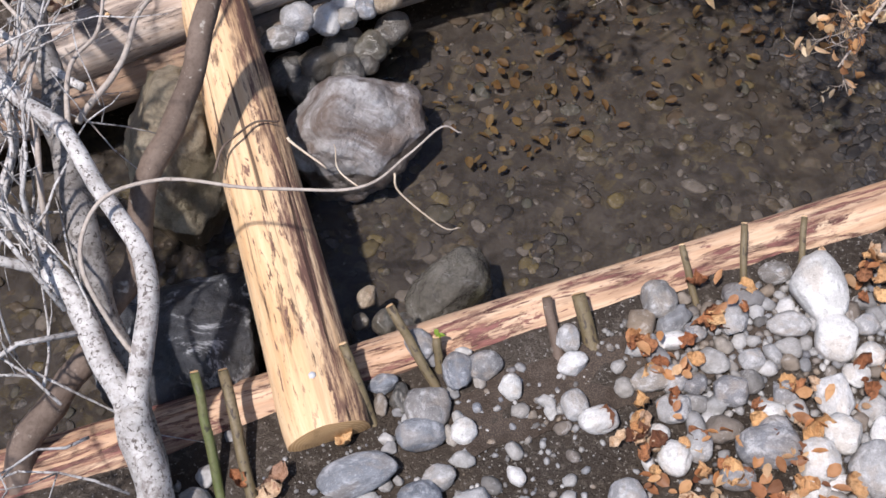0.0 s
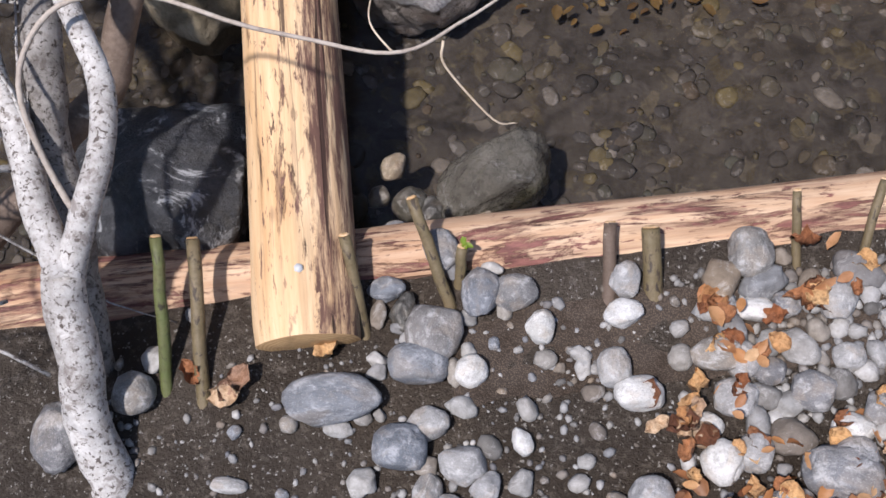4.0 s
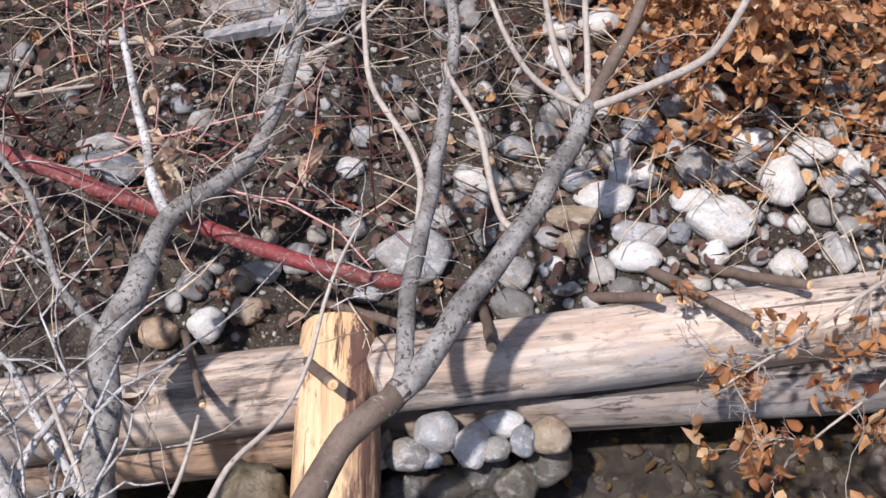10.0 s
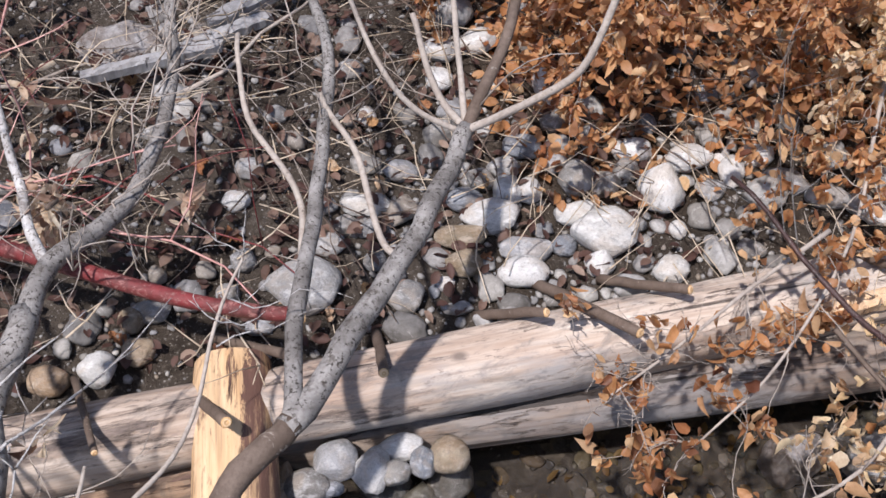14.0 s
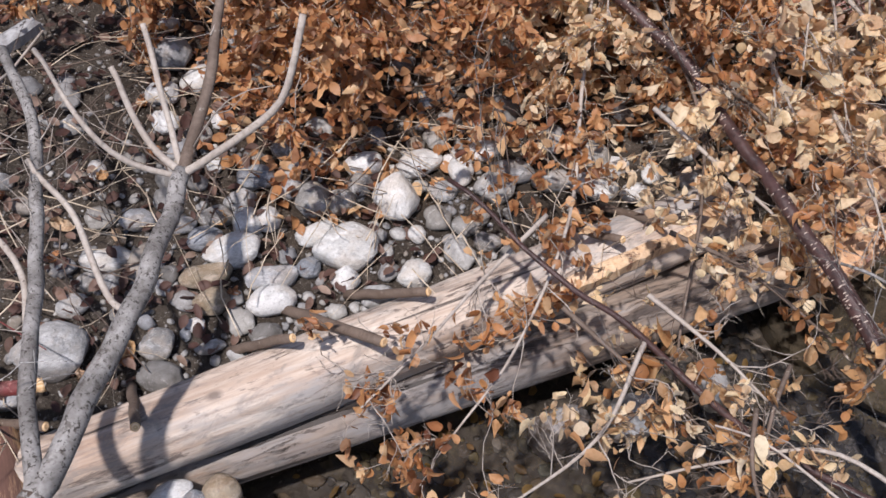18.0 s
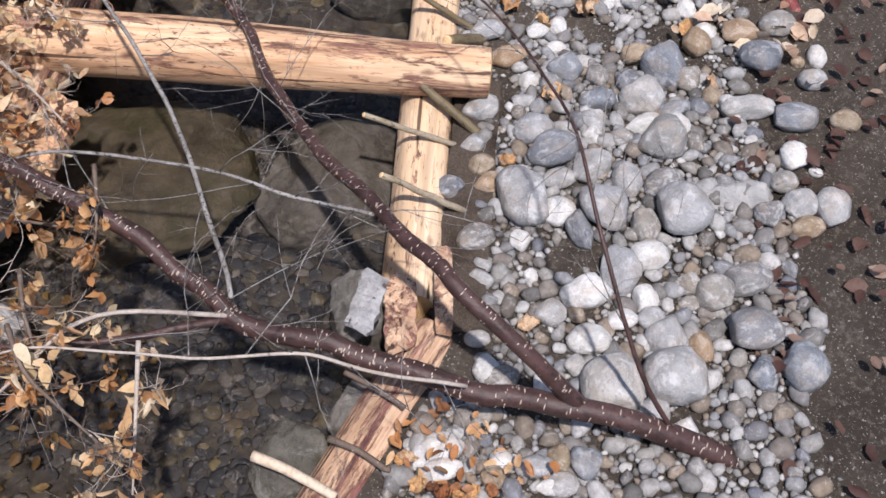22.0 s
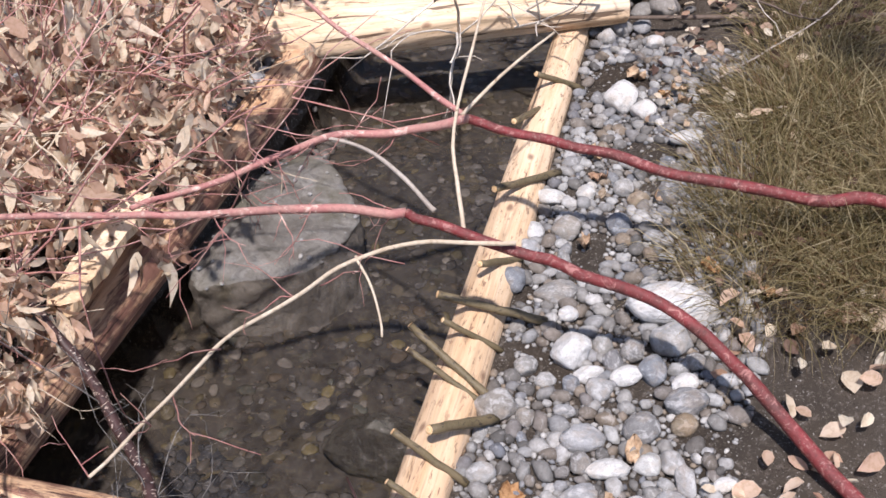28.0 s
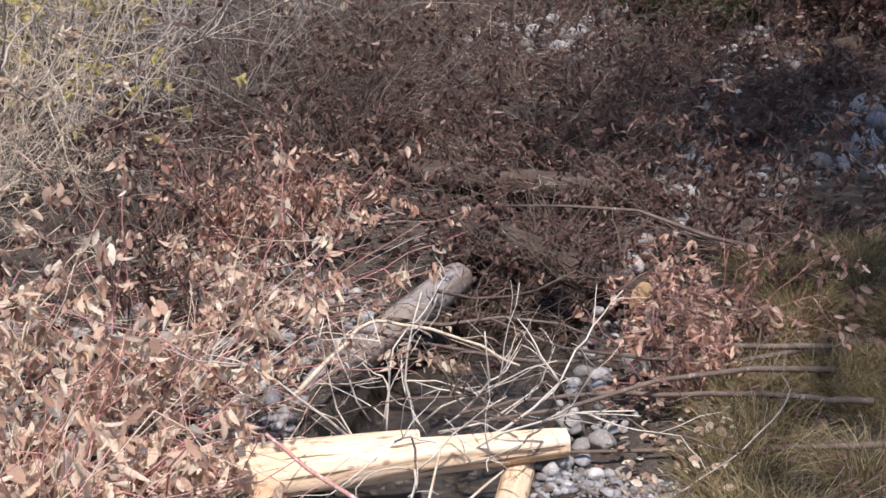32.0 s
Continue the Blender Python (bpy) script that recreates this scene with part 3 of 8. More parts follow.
def leaves_on(heap, ends, count, size, rng, hang=0.7, slim=0.55, spread=0.02, clump=4):
    """Leaves in loose clumps at the twig ends; large leaves hang in bigger clumps."""
    clump = clump if size < 0.034 else 9
    for _ in range(count // clump):
        p, w = ends[rng.randrange(len(ends))]
        lean = Vector((rng.gauss(0, 0.45), rng.gauss(0, 0.45), 0))
        for _ in range(clump):
            q = p + Vector((rng.gauss(0, spread), rng.gauss(0, spread), rng.gauss(0, spread)))
            stem = Vector((rng.gauss(0, 0.5), rng.gauss(0, 0.5), rng.gauss(0, 0.35) - hang)) + w * 0.3 + lean
            normal = Vector((rng.gauss(0, 1), rng.gauss(0, 1), rng.gauss(0, 1)))
            s = size * rng.uniform(0.5, 1.35)
            heap.add(*leaf_data(q, stem, normal, s, s * slim * rng.uniform(0.6, 1.3), rng.uniform(-0.7, 1.2), rng.uniform(-0.1, 0.6), size > 0.06))


# ==== ground, bed and water ====
def near_y(x):
    return float(np.interp(x, (-4, -0.6, 1.95, 2.1, 4.5, 6.5, 12), (1.2, 1.05, 0.92, 1.03, 1.97, 2.62, 4.0)))


def far_y(x):
    return float(np.interp(x, (-4, 0, 1.7, 2.0, 2.7, 3.3, 3.9, 5, 6.5, 12), (1.75, 1.87, 1.96, 1.98, 2.16, 2.32, 2.52, 2.95, 3.5, 5.2)))


def soft_step(v, a, b):
    t = min(1.0, max(0.0, (v - a) / (b - a)))
    return t * t * (3 - 2 * t)


def ground_z(x, y):
    n, f = y - near_y(x), y - far_y(x)
    rough = 0.018 * noise.noise((x * 3.1, y * 3.1, 0.3)) + 0.009 * noise.noise((x * 11, y * 11, 2.0))
    far_off = max(abs(x - 2) - 8, abs(y) - 10, 0)
    near_bank = 0.065 + 0.06 * min(max(x - 5.5, 0), 8) + 0.05 * min(max(-n, 0), 3) + 0.05 * soft_step(x, 3.0, 4.2) * soft_step(-n, 0.2, 0.7)
    far_bank = 0.15 + 0.05 * min(max(x - 5.5, 0), 8) + 0.05 * min(max(f, 0), 2.5) + 0.09 * min(max(f - 2.5, 0), 14)
    bed = -0.12 + 0.02 * noise.noise((x * 5, y * 5, 7)) + 0.42 * soft_step(x, 6.2, 8.5)
    z = bed + (near_bank - bed) * soft_step(-n, -0.05, 0.03)
    z += (far_bank - bed) * soft_step(f, -0.05, 0.03)
    return z + rough + 0.05 * min(far_off, 60) * (0.7 + 0.3 * noise.noise((x * 0.05, y * 0.05, 0)))


def spaced(lo, hi, a, b, fine, coarse):
    inner = np.arange(a, b, fine)
    left = a - np.geomspace(fine, a - lo, coarse)
    right = inner[-1] + np.geomspace(fine, hi - inner[-1], coarse)
    return np.concatenate((left[::-1], inner, right))


def ground_sheet():
    xs, ys = spaced(-90, 160, -0.9, 6.5, 0.03, 26), spaced(-90, 160, -0.2, 3.6, 0.03, 26)
    v = [(x, y, ground_z(x, y)) for y in ys for x in xs]
    w = len(xs)
    f = [(j * w + i, j * w + i + 1, (j + 1) * w + i + 1, (j + 1) * w + i) for j in range(len(ys) - 1) for i in range(w - 1)]
    me = mesh_of("ground", v, f, soil)
    me.materials.append(bed_mat)
    idx = [1 if max(v[q[0]][2], v[q[2]][2]) < -0.02 else 0 for q in f]
    me.polygons.foreach_set("material_index", idx)
    ob = part("ground", me, None)
    tagged(ob, "dark stony soil banks sloping to a small stream", "ground", kind="structure")


ground_sheet()
xs = np.arange(-4, 7.0, 0.25)
wv = [(x, y, 0.0) for x in xs for y in np.linspace(near_y(x) - 0.03, far_y(x) + 0.03, 5)]
wf = [(i * 5 + j, (i + 1) * 5 + j, (i + 1) * 5 + j + 1, i * 5 + j + 1) for i in range(len(xs) - 1) for j in range(4)]
tagged(part("water", mesh_of("water", wv, wf, water_mat), None), "clear shallow brown stream water running between logs", "water", kind="structure")


# ==== logs ====
def log_mesh(name, length, r0, r1, material, seed, bend=0.02, flat=0.0, lump=0.05):
    rng = random.Random(seed)
    sides, rings = 30, max(10, int(length / 0.03))
    ph = rng.uniform(0, 9)
    v = []
    for i in range(rings + 1):
        s = i / rings
        r = r0 + (r1 - r0) * s
        end = min(i, rings - i)
        if end < 2:
            r *= (0.95, 0.988)[end]
        off = Vector((bend * math.sin(3 * s + ph), bend * math.cos(2.3 * s + ph), 0)) * length * 0.5
        for j in range(sides):
            w = 2 * math.pi * j / sides
            k = r * (1 + lump * noise.noise((2 * math.cos(w) + seed, 2 * math.sin(w), s * length * 2.2)) + 0.018 * noise.noise((6 * math.cos(w), 6 * math.sin(w) + seed, s * length * 7)))
            y = math.sin(w) * k
            v.append((math.cos(w) * k + off.x, y * (1 - flat) + off.y, s * length))
    f = [(i * sides + j, i * sides + (j + 1) % sides, (i + 1) * sides + (j + 1) % sides, (i + 1) * sides + j) for i in range(rings) for j in range(sides)]
    me = mesh_of(name, v, f, material)
    first, last = v[:sides], v[-sides:]
    return me, first, last


def cap_mesh(ring, out, material, seed):
    """A sawn end: rings of faces, a little rough."""
    rng = random.Random(seed)
    c = sum((Vector(p) for p in ring), Vector()) / len(ring)
    v = []
    for s in (1.0, 0.75, 0.5, 0.25):
        v += [c + (Vector(p) - c) * s + Vector((0, 0, out * (0.004 if s < 1 else 0) + rng.uniform(-0.001, 0.001) * (s < 1))) for p in ring]
    n = len(ring)
    v.append(c + Vector((0, 0, out * 0.004)))
    f = [(i * n + j, i * n + (j + 1) % n, (i + 1) * n + (j + 1) % n, (i + 1) * n + j) for i in range(3) for j in range(n)]
    f += [(3 * n + j, 3 * n + (j + 1) % n, 4 * n) for j in range(n)]
    if out < 0:
        f = [tuple(reversed(q)) for q in f]
    return mesh_of("cut_end", v, f, material)


def log(a, b, r0, r1, material, label, seed, cut=cut_wood, group="", turn=0.0, bend=0.02, category="log", lump=0.05):
    a, b = Vector(a), Vector(b)
    length = (b - a).length
    th = thing("log", label, category, group)
    m = Matrix.Translation(a) @ (b - a).to_track_quat('Z', 'Y').to_matrix().to_4x4() @ pose(0, 0, 0, 0, 0, turn)
    th.matrix_world = m
    me, first, last = log_mesh("trunk", length, r0, r1, material, seed, bend, 0.0, lump)
    trunk = part("trunk", me, None, th)
    part("cut_end", cap_mesh(first, -1, cut, seed), None, trunk, "sawn pale log end")
    part("cut_end", cap_mesh(last, 1, cut, seed + 1), None, trunk, "sawn pale log end")
    return th


log_near = log((-1.4, 1.09, 0.03), (1.98, 0.915, 0.035), 0.062, 0.058, bank_wood, "long peeled log with red-brown bark patches edging the near bank", 3, group="bank logs", turn=40, bend=0.004, lump=0.09)
log((2.0, 0.985, 0.05), (4.62, 2.02, 0.06), 0.062, 0.056, sunny_wood, "pale peeled log edging the gravel bank under willow stakes", 5, group="bank logs", turn=100, bend=0.005, lump=0.1)
log((-1.2, 1.80, 0.155), (1.80, 1.975, 0.152), 0.070, 0.070, weathered_wood, "grey weathered log lying along the far bank", 7, group="bank logs", bend=0.004, lump=0.1)
log((0.28, 1.885, 0.03), (1.88, 1.86, 0.06), 0.052, 0.072, wet_shaded_wood, "wet grey log at the waterline, darkened for shade under the far-bank log", 9, group="bank logs", bend=0.004)
log((-1.2, 1.76, 0.055), (0.27, 1.825, 0.06), 0.048, 0.05, brown_log_wood, "brown split log under the end of the far-bank log", 10, group="bank logs", bend=0.004)
log((1.92, 1.90, 0.10), (3.95, 2.56, 0.12), 0.070, 0.062, log_m_wood, "peeled pinkish-brown log along the far bank beside a boulder", 11, group="bank logs", bend=0.006)
log_a = log((0.264, 0.885, 0.082), (0.338, 1.965, 0.182), 0.076, 0.068, peeled_wood, "peeled pine log with dark bark streaks laid across the stream", 13, group="cross logs", turn=-18, bend=0.004)
log_m = log((2.588, 1.07, 0.155), (2.12, 2.17, 0.17), 0.060, 0.078, log_m_wood, "peeled orange-brown log laid across the stream", 15, group="cross logs", turn=8, bend=0.006, lump=0.12)
log_u = log((4.665, 1.86, 0.175), (3.725, 2.74, 0.155), 0.052, 0.078, pale_log_wood, "sunlit pale peeled log spanning the stream", 17, group="cross logs", turn=20, bend=0.03, lump=0.22)
log((4.40, 2.31, 0.17), (3.98, 2.74, 0.17), 0.034, 0.045, pale_log_wood, "second pale peeled log behind the spanning log", 19, group="cross logs", bend=0.02, lump=0.2)
log((6.08, 2.20, 0.20), (6.5, 3.45, 0.24), 0.085, 0.09, dark_log_wood, "dark log across the stream with a pale sawn end", 21, pale_cut, group="cross logs", bend=0.004)
# Darker wood and end carry the shade this upstream log lies in.
log((4.75, 3.0, 0.10), (5.85, 3.06, 0.20), 0.085, 0.08, wet_shaded_wood, "weathered grey-brown log along the far bank upstream", 22, shaded_cut, group="bank logs", bend=0.004)
log((7.5, 2.95, 0.26), (6.95, 4.1, 0.34), 0.09, 0.09, dark_log_wood, "dark weathered log lying across the upper stream", 24, group="cross logs", bend=0.004)
log((8.7, 3.1, 0.36), (8.4, 4.4, 0.42), 0.09, 0.09, dark_log_wood, "dark weathered log lying across the upper stream", 26, group="cross logs", bend=0.004)

log((11.2, 2.9, 0.62), (12.9, 2.3, 0.72), 0.10, 0.11, dark_log_wood, "dark weathered log lying on the upper bank", 28, group="cross logs", bend=0.004)


# ==== boulders ====
def boulder_mesh(seed, levels, rough, sharp, flats=9, square=1.0):
    """A lump with broken-off flats, ledges and fine pitting."""
    bm = bmesh.new()
    bmesh.ops.create_icosphere(bm, subdivisions=levels, radius=1)
    off = Vector((seed * 3.7, seed * 1.3, -seed * 2.1))
    cr = random.Random(seed + 70)
    cuts = [(Vector((cr.gauss(0, 1), cr.gauss(0, 1), cr.gauss(0.2, 0.8))).normalized(), cr.uniform(0.62, 0.92)) for _ in range(flats)]
    for v in bm.verts:
        p = v.co.copy()
        p = Vector([math.copysign(abs(c) ** square, c) for c in p])
        q = p * (1 + rough * noise.noise(p * 1.1 + off) + rough * 0.5 * noise.noise(p * 2.4 + off))
        for n, d in cuts:
            over = q.dot(n) - d - 0.05 * noise.noise(p * 3 + off)
            if over > 0:
                q -= n * over * 0.8
        c = noise.voronoi(p * 1.9 + off)[0][0]
        v.co = q * (1 + sharp * 0.35 * (c - 0.4) + 0.05 * noise.noise(p * 5 + off) + 0.028 * noise.noise(p * 11 + off) + 0.014 * noise.noise(p * 25 + off))
    return bm


def boulder(x, y, z, sx, sy, sz, rot, material, label, seed, rough=0.25, sharp=0.0, flats=9, square=1.0):
    bm = boulder_mesh(seed, 5, rough, sharp, flats, square)
    bmesh.ops.scale(bm, vec=(sx, sy, sz), verts=bm.verts)
    ob = part("boulder", bm, material)
    ob.matrix_world = pose(x, y, z, 0, 0, rot)
    return tagged(ob, label, "boulder")


boulder(0.085, 1.195, 0.0, 0.165, 0.158, 0.13, 8, boulder_dark, "large wet black boulder with pale veins at the waterline", 1, 0.28, 0.3)
boulder(0.52, 1.545, -0.01, 0.16, 0.115, 0.13, 22, boulder_grey, "big pale grey boulder with wet brown base standing in the stream", 2, 0.22, 0.0, 3)
boulder(0.565, 1.115, -0.02, 0.105, 0.062, 0.085, 28, boulder_wet, "smooth wet grey stone bulging out of the stream", 3, 0.15, 0.0, 2)
boulder(0.165, 1.60, 0.05, 0.12, 0.17, 0.165, -12, boulder_tan, "brown-olive boulder beside the cross log", 4, 0.2)
boulder(2.125, 1.70, -0.10, 0.25, 0.215, 0.085, -52, boulder_olive, "flat olive-brown slab lying under the water by the cross log", 5, 0.12, 0.1, 3, 0.6)
boulder(2.335, 1.325, -0.105, 0.185, 0.165, 0.085, -48, boulder_pale, "pale grey slab lying under the water beside the bank log", 6, 0.12, 0.12, 3, 0.62)
boulder(1.99, 1.08, -0.03, 0.10, 0.07, 0.11, 40, boulder_pale, "grey boulder lying against the bank log", 7, 0.25, 0.25)
rock_u = boulder(3.355, 2.145, -0.055, 0.32, 0.225, 0.115, 30, boulder_pale, "large flat grey boulder in the stream, pebbles on top", 8, 0.16, 0.2, 5, 0.65)
boulder(1.465, 1.70, -0.02, 0.062, 0.045, 0.065, 20, boulder_light, "pale boulder at the foot of the far-bank log", 9, 0.25, 0.25)
boulder(1.33, 1.74, -0.05, 0.06, 0.05, 0.08, 0, boulder_grey, "small pale boulder at the foot of the far-bank log", 10, 0.25, 0.25)
boulder(1.65, 1.70, -0.02, 0.055, 0.04, 0.055, 60, boulder_light, "pale boulder at the end of the far-bank log", 16, 0.25, 0.25)
boulder(2.545, 0.478, 0.085, 0.098, 0.072, 0.05, -28, boulder_light, "large flat angular pale grey rock among river pebbles", 17, 0.2, 0.25, 7, 0.75)
boulder(1.78, 0.99, -0.03, 0.07, 0.05, 0.07, 0, boulder_pale, "grey stone against the bank log in the water", 12, 0.2)
boulder(1.63, 1.045, -0.025, 0.088, 0.075, 0.085, 0, boulder_wet, "smooth wet grey stone against the bank log in the water", 14, 0.15, 0.0, 2)
boulder(2.95, 1.52, -0.08, 0.07, 0.14, 0.09, 20, boulder_wet, "wet brown stone beside the bank log in the water", 13, 0.2)


# ==== stones ====
def stone_shape(seed, rough):
    bm = bmesh.new()
    bmesh.ops.create_icosphere(bm, subdivisions=3, radius=1)
    off = Vector((seed * 5.1, seed * 2.3, seed))
    cr = random.Random(seed)
    cuts = [(Vector((cr.gauss(0, 1), cr.gauss(0, 1), cr.gauss(0, 1))).normalized(), cr.uniform(0.68, 0.98)) for _ in range(3 + seed % 4)]
    for v in bm.verts:
        p = v.co.copy()
        k = 1 + rough * noise.noise(p * 0.9 + off) + rough * 0.45 * noise.noise(p * 2.1 + off) + 0.05 * noise.noise(p * 5 + off)
        q = p * k
        for n, d in cuts:
            over = q.dot(n) - d
            if over > 0:
                q -= n * over * 0.92
        v.co = q
    me = bpy.data.meshes.new("stone")
    bm.to_mesh(me)
    bm.free()
    me.shade_smooth()
    return me


SHAPES = [stone_shape(i, 0.18 + 0.03 * (i % 4)) for i in range(14)]
STONE_KIND = {"grey": (stone_grey, "smooth grey stone"), "pale": (stone_pale, "smooth pale grey stone"), "white": (stone_white, "smooth whitish stone"), "tan": (stone_tan, "smooth tan-brown stone"), "blue": (stone_blue, "veined blue-grey stone"), "wet": (stone_wet, "dark wet stone")}
STONE_MESH = {}
PLACED, SMALL = [], []
srng = random.Random(5)


def stone(x, y, sx, sy, rot, kind, where, group, z=None, high=0.86, shape=None):
    i = srng.randrange(len(SHAPES)) if shape is None else shape
    if (i, kind) not in STONE_MESH:
        me = SHAPES[i].copy()
        me.materials.append(STONE_KIND[kind][0])
        STONE_MESH[i, kind] = me
    sz = high * min(sx, sy)
    ob = new("stone", STONE_MESH[i, kind])
    z0 = ground_z(x, y) if z is None else z
    ob.matrix_world = pose(x, y, z0 + sz * 0.55, srng.uniform(-12, 12), srng.uniform(-12, 12), rot) @ Matrix.Diagonal((sx, sy, sz, 1))
    tagged(ob, STONE_KIND[kind][1] + " " + where, "stone", group)
    PLACED.append((x, y, 0.5 * (sx + sy)))
    return ob


def stones(rows, turn, where, group, z=None):
    for x, y, sx, sy, rot, kind in rows:
        if max(sx, sy) < 0.0195 and z is None:
            SMALL.append((x, y, sx * 1.12, sy * 1.12, turn + rot))
            PLACED.append((x, y, 0.56 * (sx + sy)))
            continue
        stone(x, y, sx * 1.12, sy * 1.12, turn + rot, kind, where, group, z)


NEAR, FAR, GRAVEL = "stones on the near bank", "stones on the far bank", "stones on the gravel bank"
stones([(0.379, 0.944, 0.024, 0.017, -10, "blue"), (0.362, 0.912, 0.011, 0.019, -8, "blue"), (0.396, 0.907, 0.017, 0.027, -9, "wet"), (0.436, 0.872, 0.036, 0.044, -10, "grey"), (0.409, 0.830, 0.036, 0.032, -9, "blue"),
        (0.475, 0.809, 0.022, 0.021, -10, "white"), (0.451, 0.811, 0.011, 0.019, -8, "white"), (0.475, 0.838, 0.011, 0.012, -11, "pale"), (0.483, 0.887, 0.014, 0.012, -11, "white"), (0.506, 0.917, 0.025, 0.034, -10, "blue"),
        (0.552, 0.909, 0.030, 0.024, -10, "grey"), (0.527, 0.952, 0.016, 0.009, -9, "white"), (0.533, 0.887, 0.011, 0.012, -11, "pale"), (0.578, 0.854, 0.019, 0.022, -10, "white")], 0, "beside the bank log among dry leaves", NEAR)
stones([(0.706, 0.901, 0.021, 0.024, -9, "pale"), (0.694, 0.853, 0.024, 0.020, -9, "white"), (0.282, 0.800, 0.063, 0.032, -10, "blue"), (0.020, 0.854, 0.029, 0.028, -10, "grey"), (0.885, 0.910, 0.030, 0.036, -10, "grey"),
        (0.666, 0.779, 0.020, 0.030, -9, "pale"), (0.691, 0.739, 0.029, 0.026, -10, "white"), (0.875, 0.830, 0.024, 0.018, -11, "white"), (0.808, 0.775, 0.035, 0.023, -10, "grey"), (0.868, 0.744, 0.023, 0.018, -10, "grey"),
        (0.946, 0.788, 0.016, 0.016, -8, "blue"), (0.915, 0.830, 0.020, 0.018, -10, "grey"), (0.840, 0.763, 0.023, 0.022, -10, "pale"), (0.919, 0.706, 0.031, 0.024, -10, "grey")], 0, "beside the bank log among dry leaves", NEAR)
stones([(0.816, 0.714, 0.031, 0.023, -9, "pale"), (0.879, 0.782, 0.016, 0.017, -10, "tan"), (0.626, 0.808, 0.014, 0.011, -9, "white"), (0.594, 0.794, 0.008, 0.007, -9, "white"), (0.453, 0.765, 0.019, 0.009, -10, "blue"),
        (0.352, 0.848, 0.013, 0.011, -9, "blue"), (0.350, 0.830, 0.013, 0.011, -12, "grey"), (0.390, 0.891, 0.014, 0.010, -8, "pale"), (0.396, 0.874, 0.009, 0.010, -9, "white"), (0.054, 0.899, 0.019, 0.018, -9, "wet"),
        (0.000, 0.902, 0.006, 0.008, -11, "white"), (0.105, 0.955, 0.010, 0.010, -9, "pale"), (0.625, 0.788, 0.011, 0.015, -9, "blue"), (0.639, 0.784, 0.009, 0.007, -9, "white")], 0, "beside the bank log among dry leaves", NEAR)
stones([(0.473, 0.962, 0.011, 0.018, -8, "grey"), (0.930, 0.901, 0.013, 0.012, -10, "pale"), (0.756, 0.781, 0.017, 0.016, -9, "pale"), (0.540, 0.866, 0.005, 0.005, -13, "white"), (0.554, 0.788, 0.006, 0.006, -10, "white"),
        (1.149, 0.821, 0.045, 0.067, -23, "white"), (1.100, 0.881, 0.027, 0.020, -23, "grey"), (0.984, 0.824, 0.024, 0.032, -21, "pale"), (1.126, 0.723, 0.037, 0.039, -23, "white"), (1.189, 0.728, 0.023, 0.020, -22, "pale"),
        (0.926, 0.592, 0.045, 0.040, -22, "grey"), (0.984, 0.542, 0.033, 0.037, -23, "white"), (1.042, 0.567, 0.031, 0.029, -22, "white"), (1.071, 0.632, 0.029, 0.044, -23, "white")], 0, "beside the bank log among dry leaves", NEAR)
stones([(0.999, 0.669, 0.023, 0.024, -22, "grey"), (0.955, 0.648, 0.026, 0.023, -22, "white"), (0.776, 0.633, 0.025, 0.026, -22, "white"), (1.057, 0.496, 0.038, 0.044, -22, "pale"), (1.122, 0.652, 0.022, 0.022, -23, "white"),
        (1.163, 0.674, 0.021, 0.021, -24, "white"), (1.115, 0.591, 0.022, 0.021, -23, "pale"), (0.953, 0.505, 0.026, 0.020, -22, "white"), (1.003, 0.495, 0.024, 0.015, -22, "white"), (0.856, 0.566, 0.025, 0.023, -23, "grey"),
        (1.067, 0.777, 0.032, 0.022, -22, "pale"), (1.038, 0.718, 0.016, 0.016, -20, "white"), (0.977, 0.743, 0.021, 0.019, -23, "pale"), (0.762, 0.675, 0.020, 0.018, -22, "tan")], 0, "beside the bank log among dry leaves", NEAR)
stones([(1.001, 0.636, 0.019, 0.018, -21, "white"), (1.102, 0.544, 0.016, 0.032, -25, "white"), (0.882, 0.697, 0.019, 0.017, -23, "pale"), (0.741, 0.695, 0.017, 0.015, -22, "white")], 0, "beside the bank log among dry leaves", NEAR)
stones([(0.476, 2.110, 0.063, 0.048, -8, "pale"), (0.532, 2.200, 0.030, 0.022, -8, "pale"), (0.372, 2.316, 0.025, 0.020, -7, "white"), (0.615, 2.274, 0.047, 0.024, -8, "white"), (0.836, 2.208, 0.052, 0.031, -7, "white"),
        (0.771, 2.118, 0.035, 0.027, -8, "tan"), (0.870, 2.075, 0.040, 0.030, -8, "white"), (1.040, 2.136, 0.061, 0.044, -8, "white"), (0.889, 2.129, 0.046, 0.028, -8, "pale"), (1.015, 2.076, 0.025, 0.027, -8, "white"),
        (1.006, 2.188, 0.044, 0.026, -8, "white"), (0.879, 2.258, 0.028, 0.033, -8, "white"), (0.921, 2.256, 0.025, 0.026, -8, "white"), (0.797, 2.260, 0.034, 0.023, -7, "blue")], 0, "heaped behind the far log", FAR)
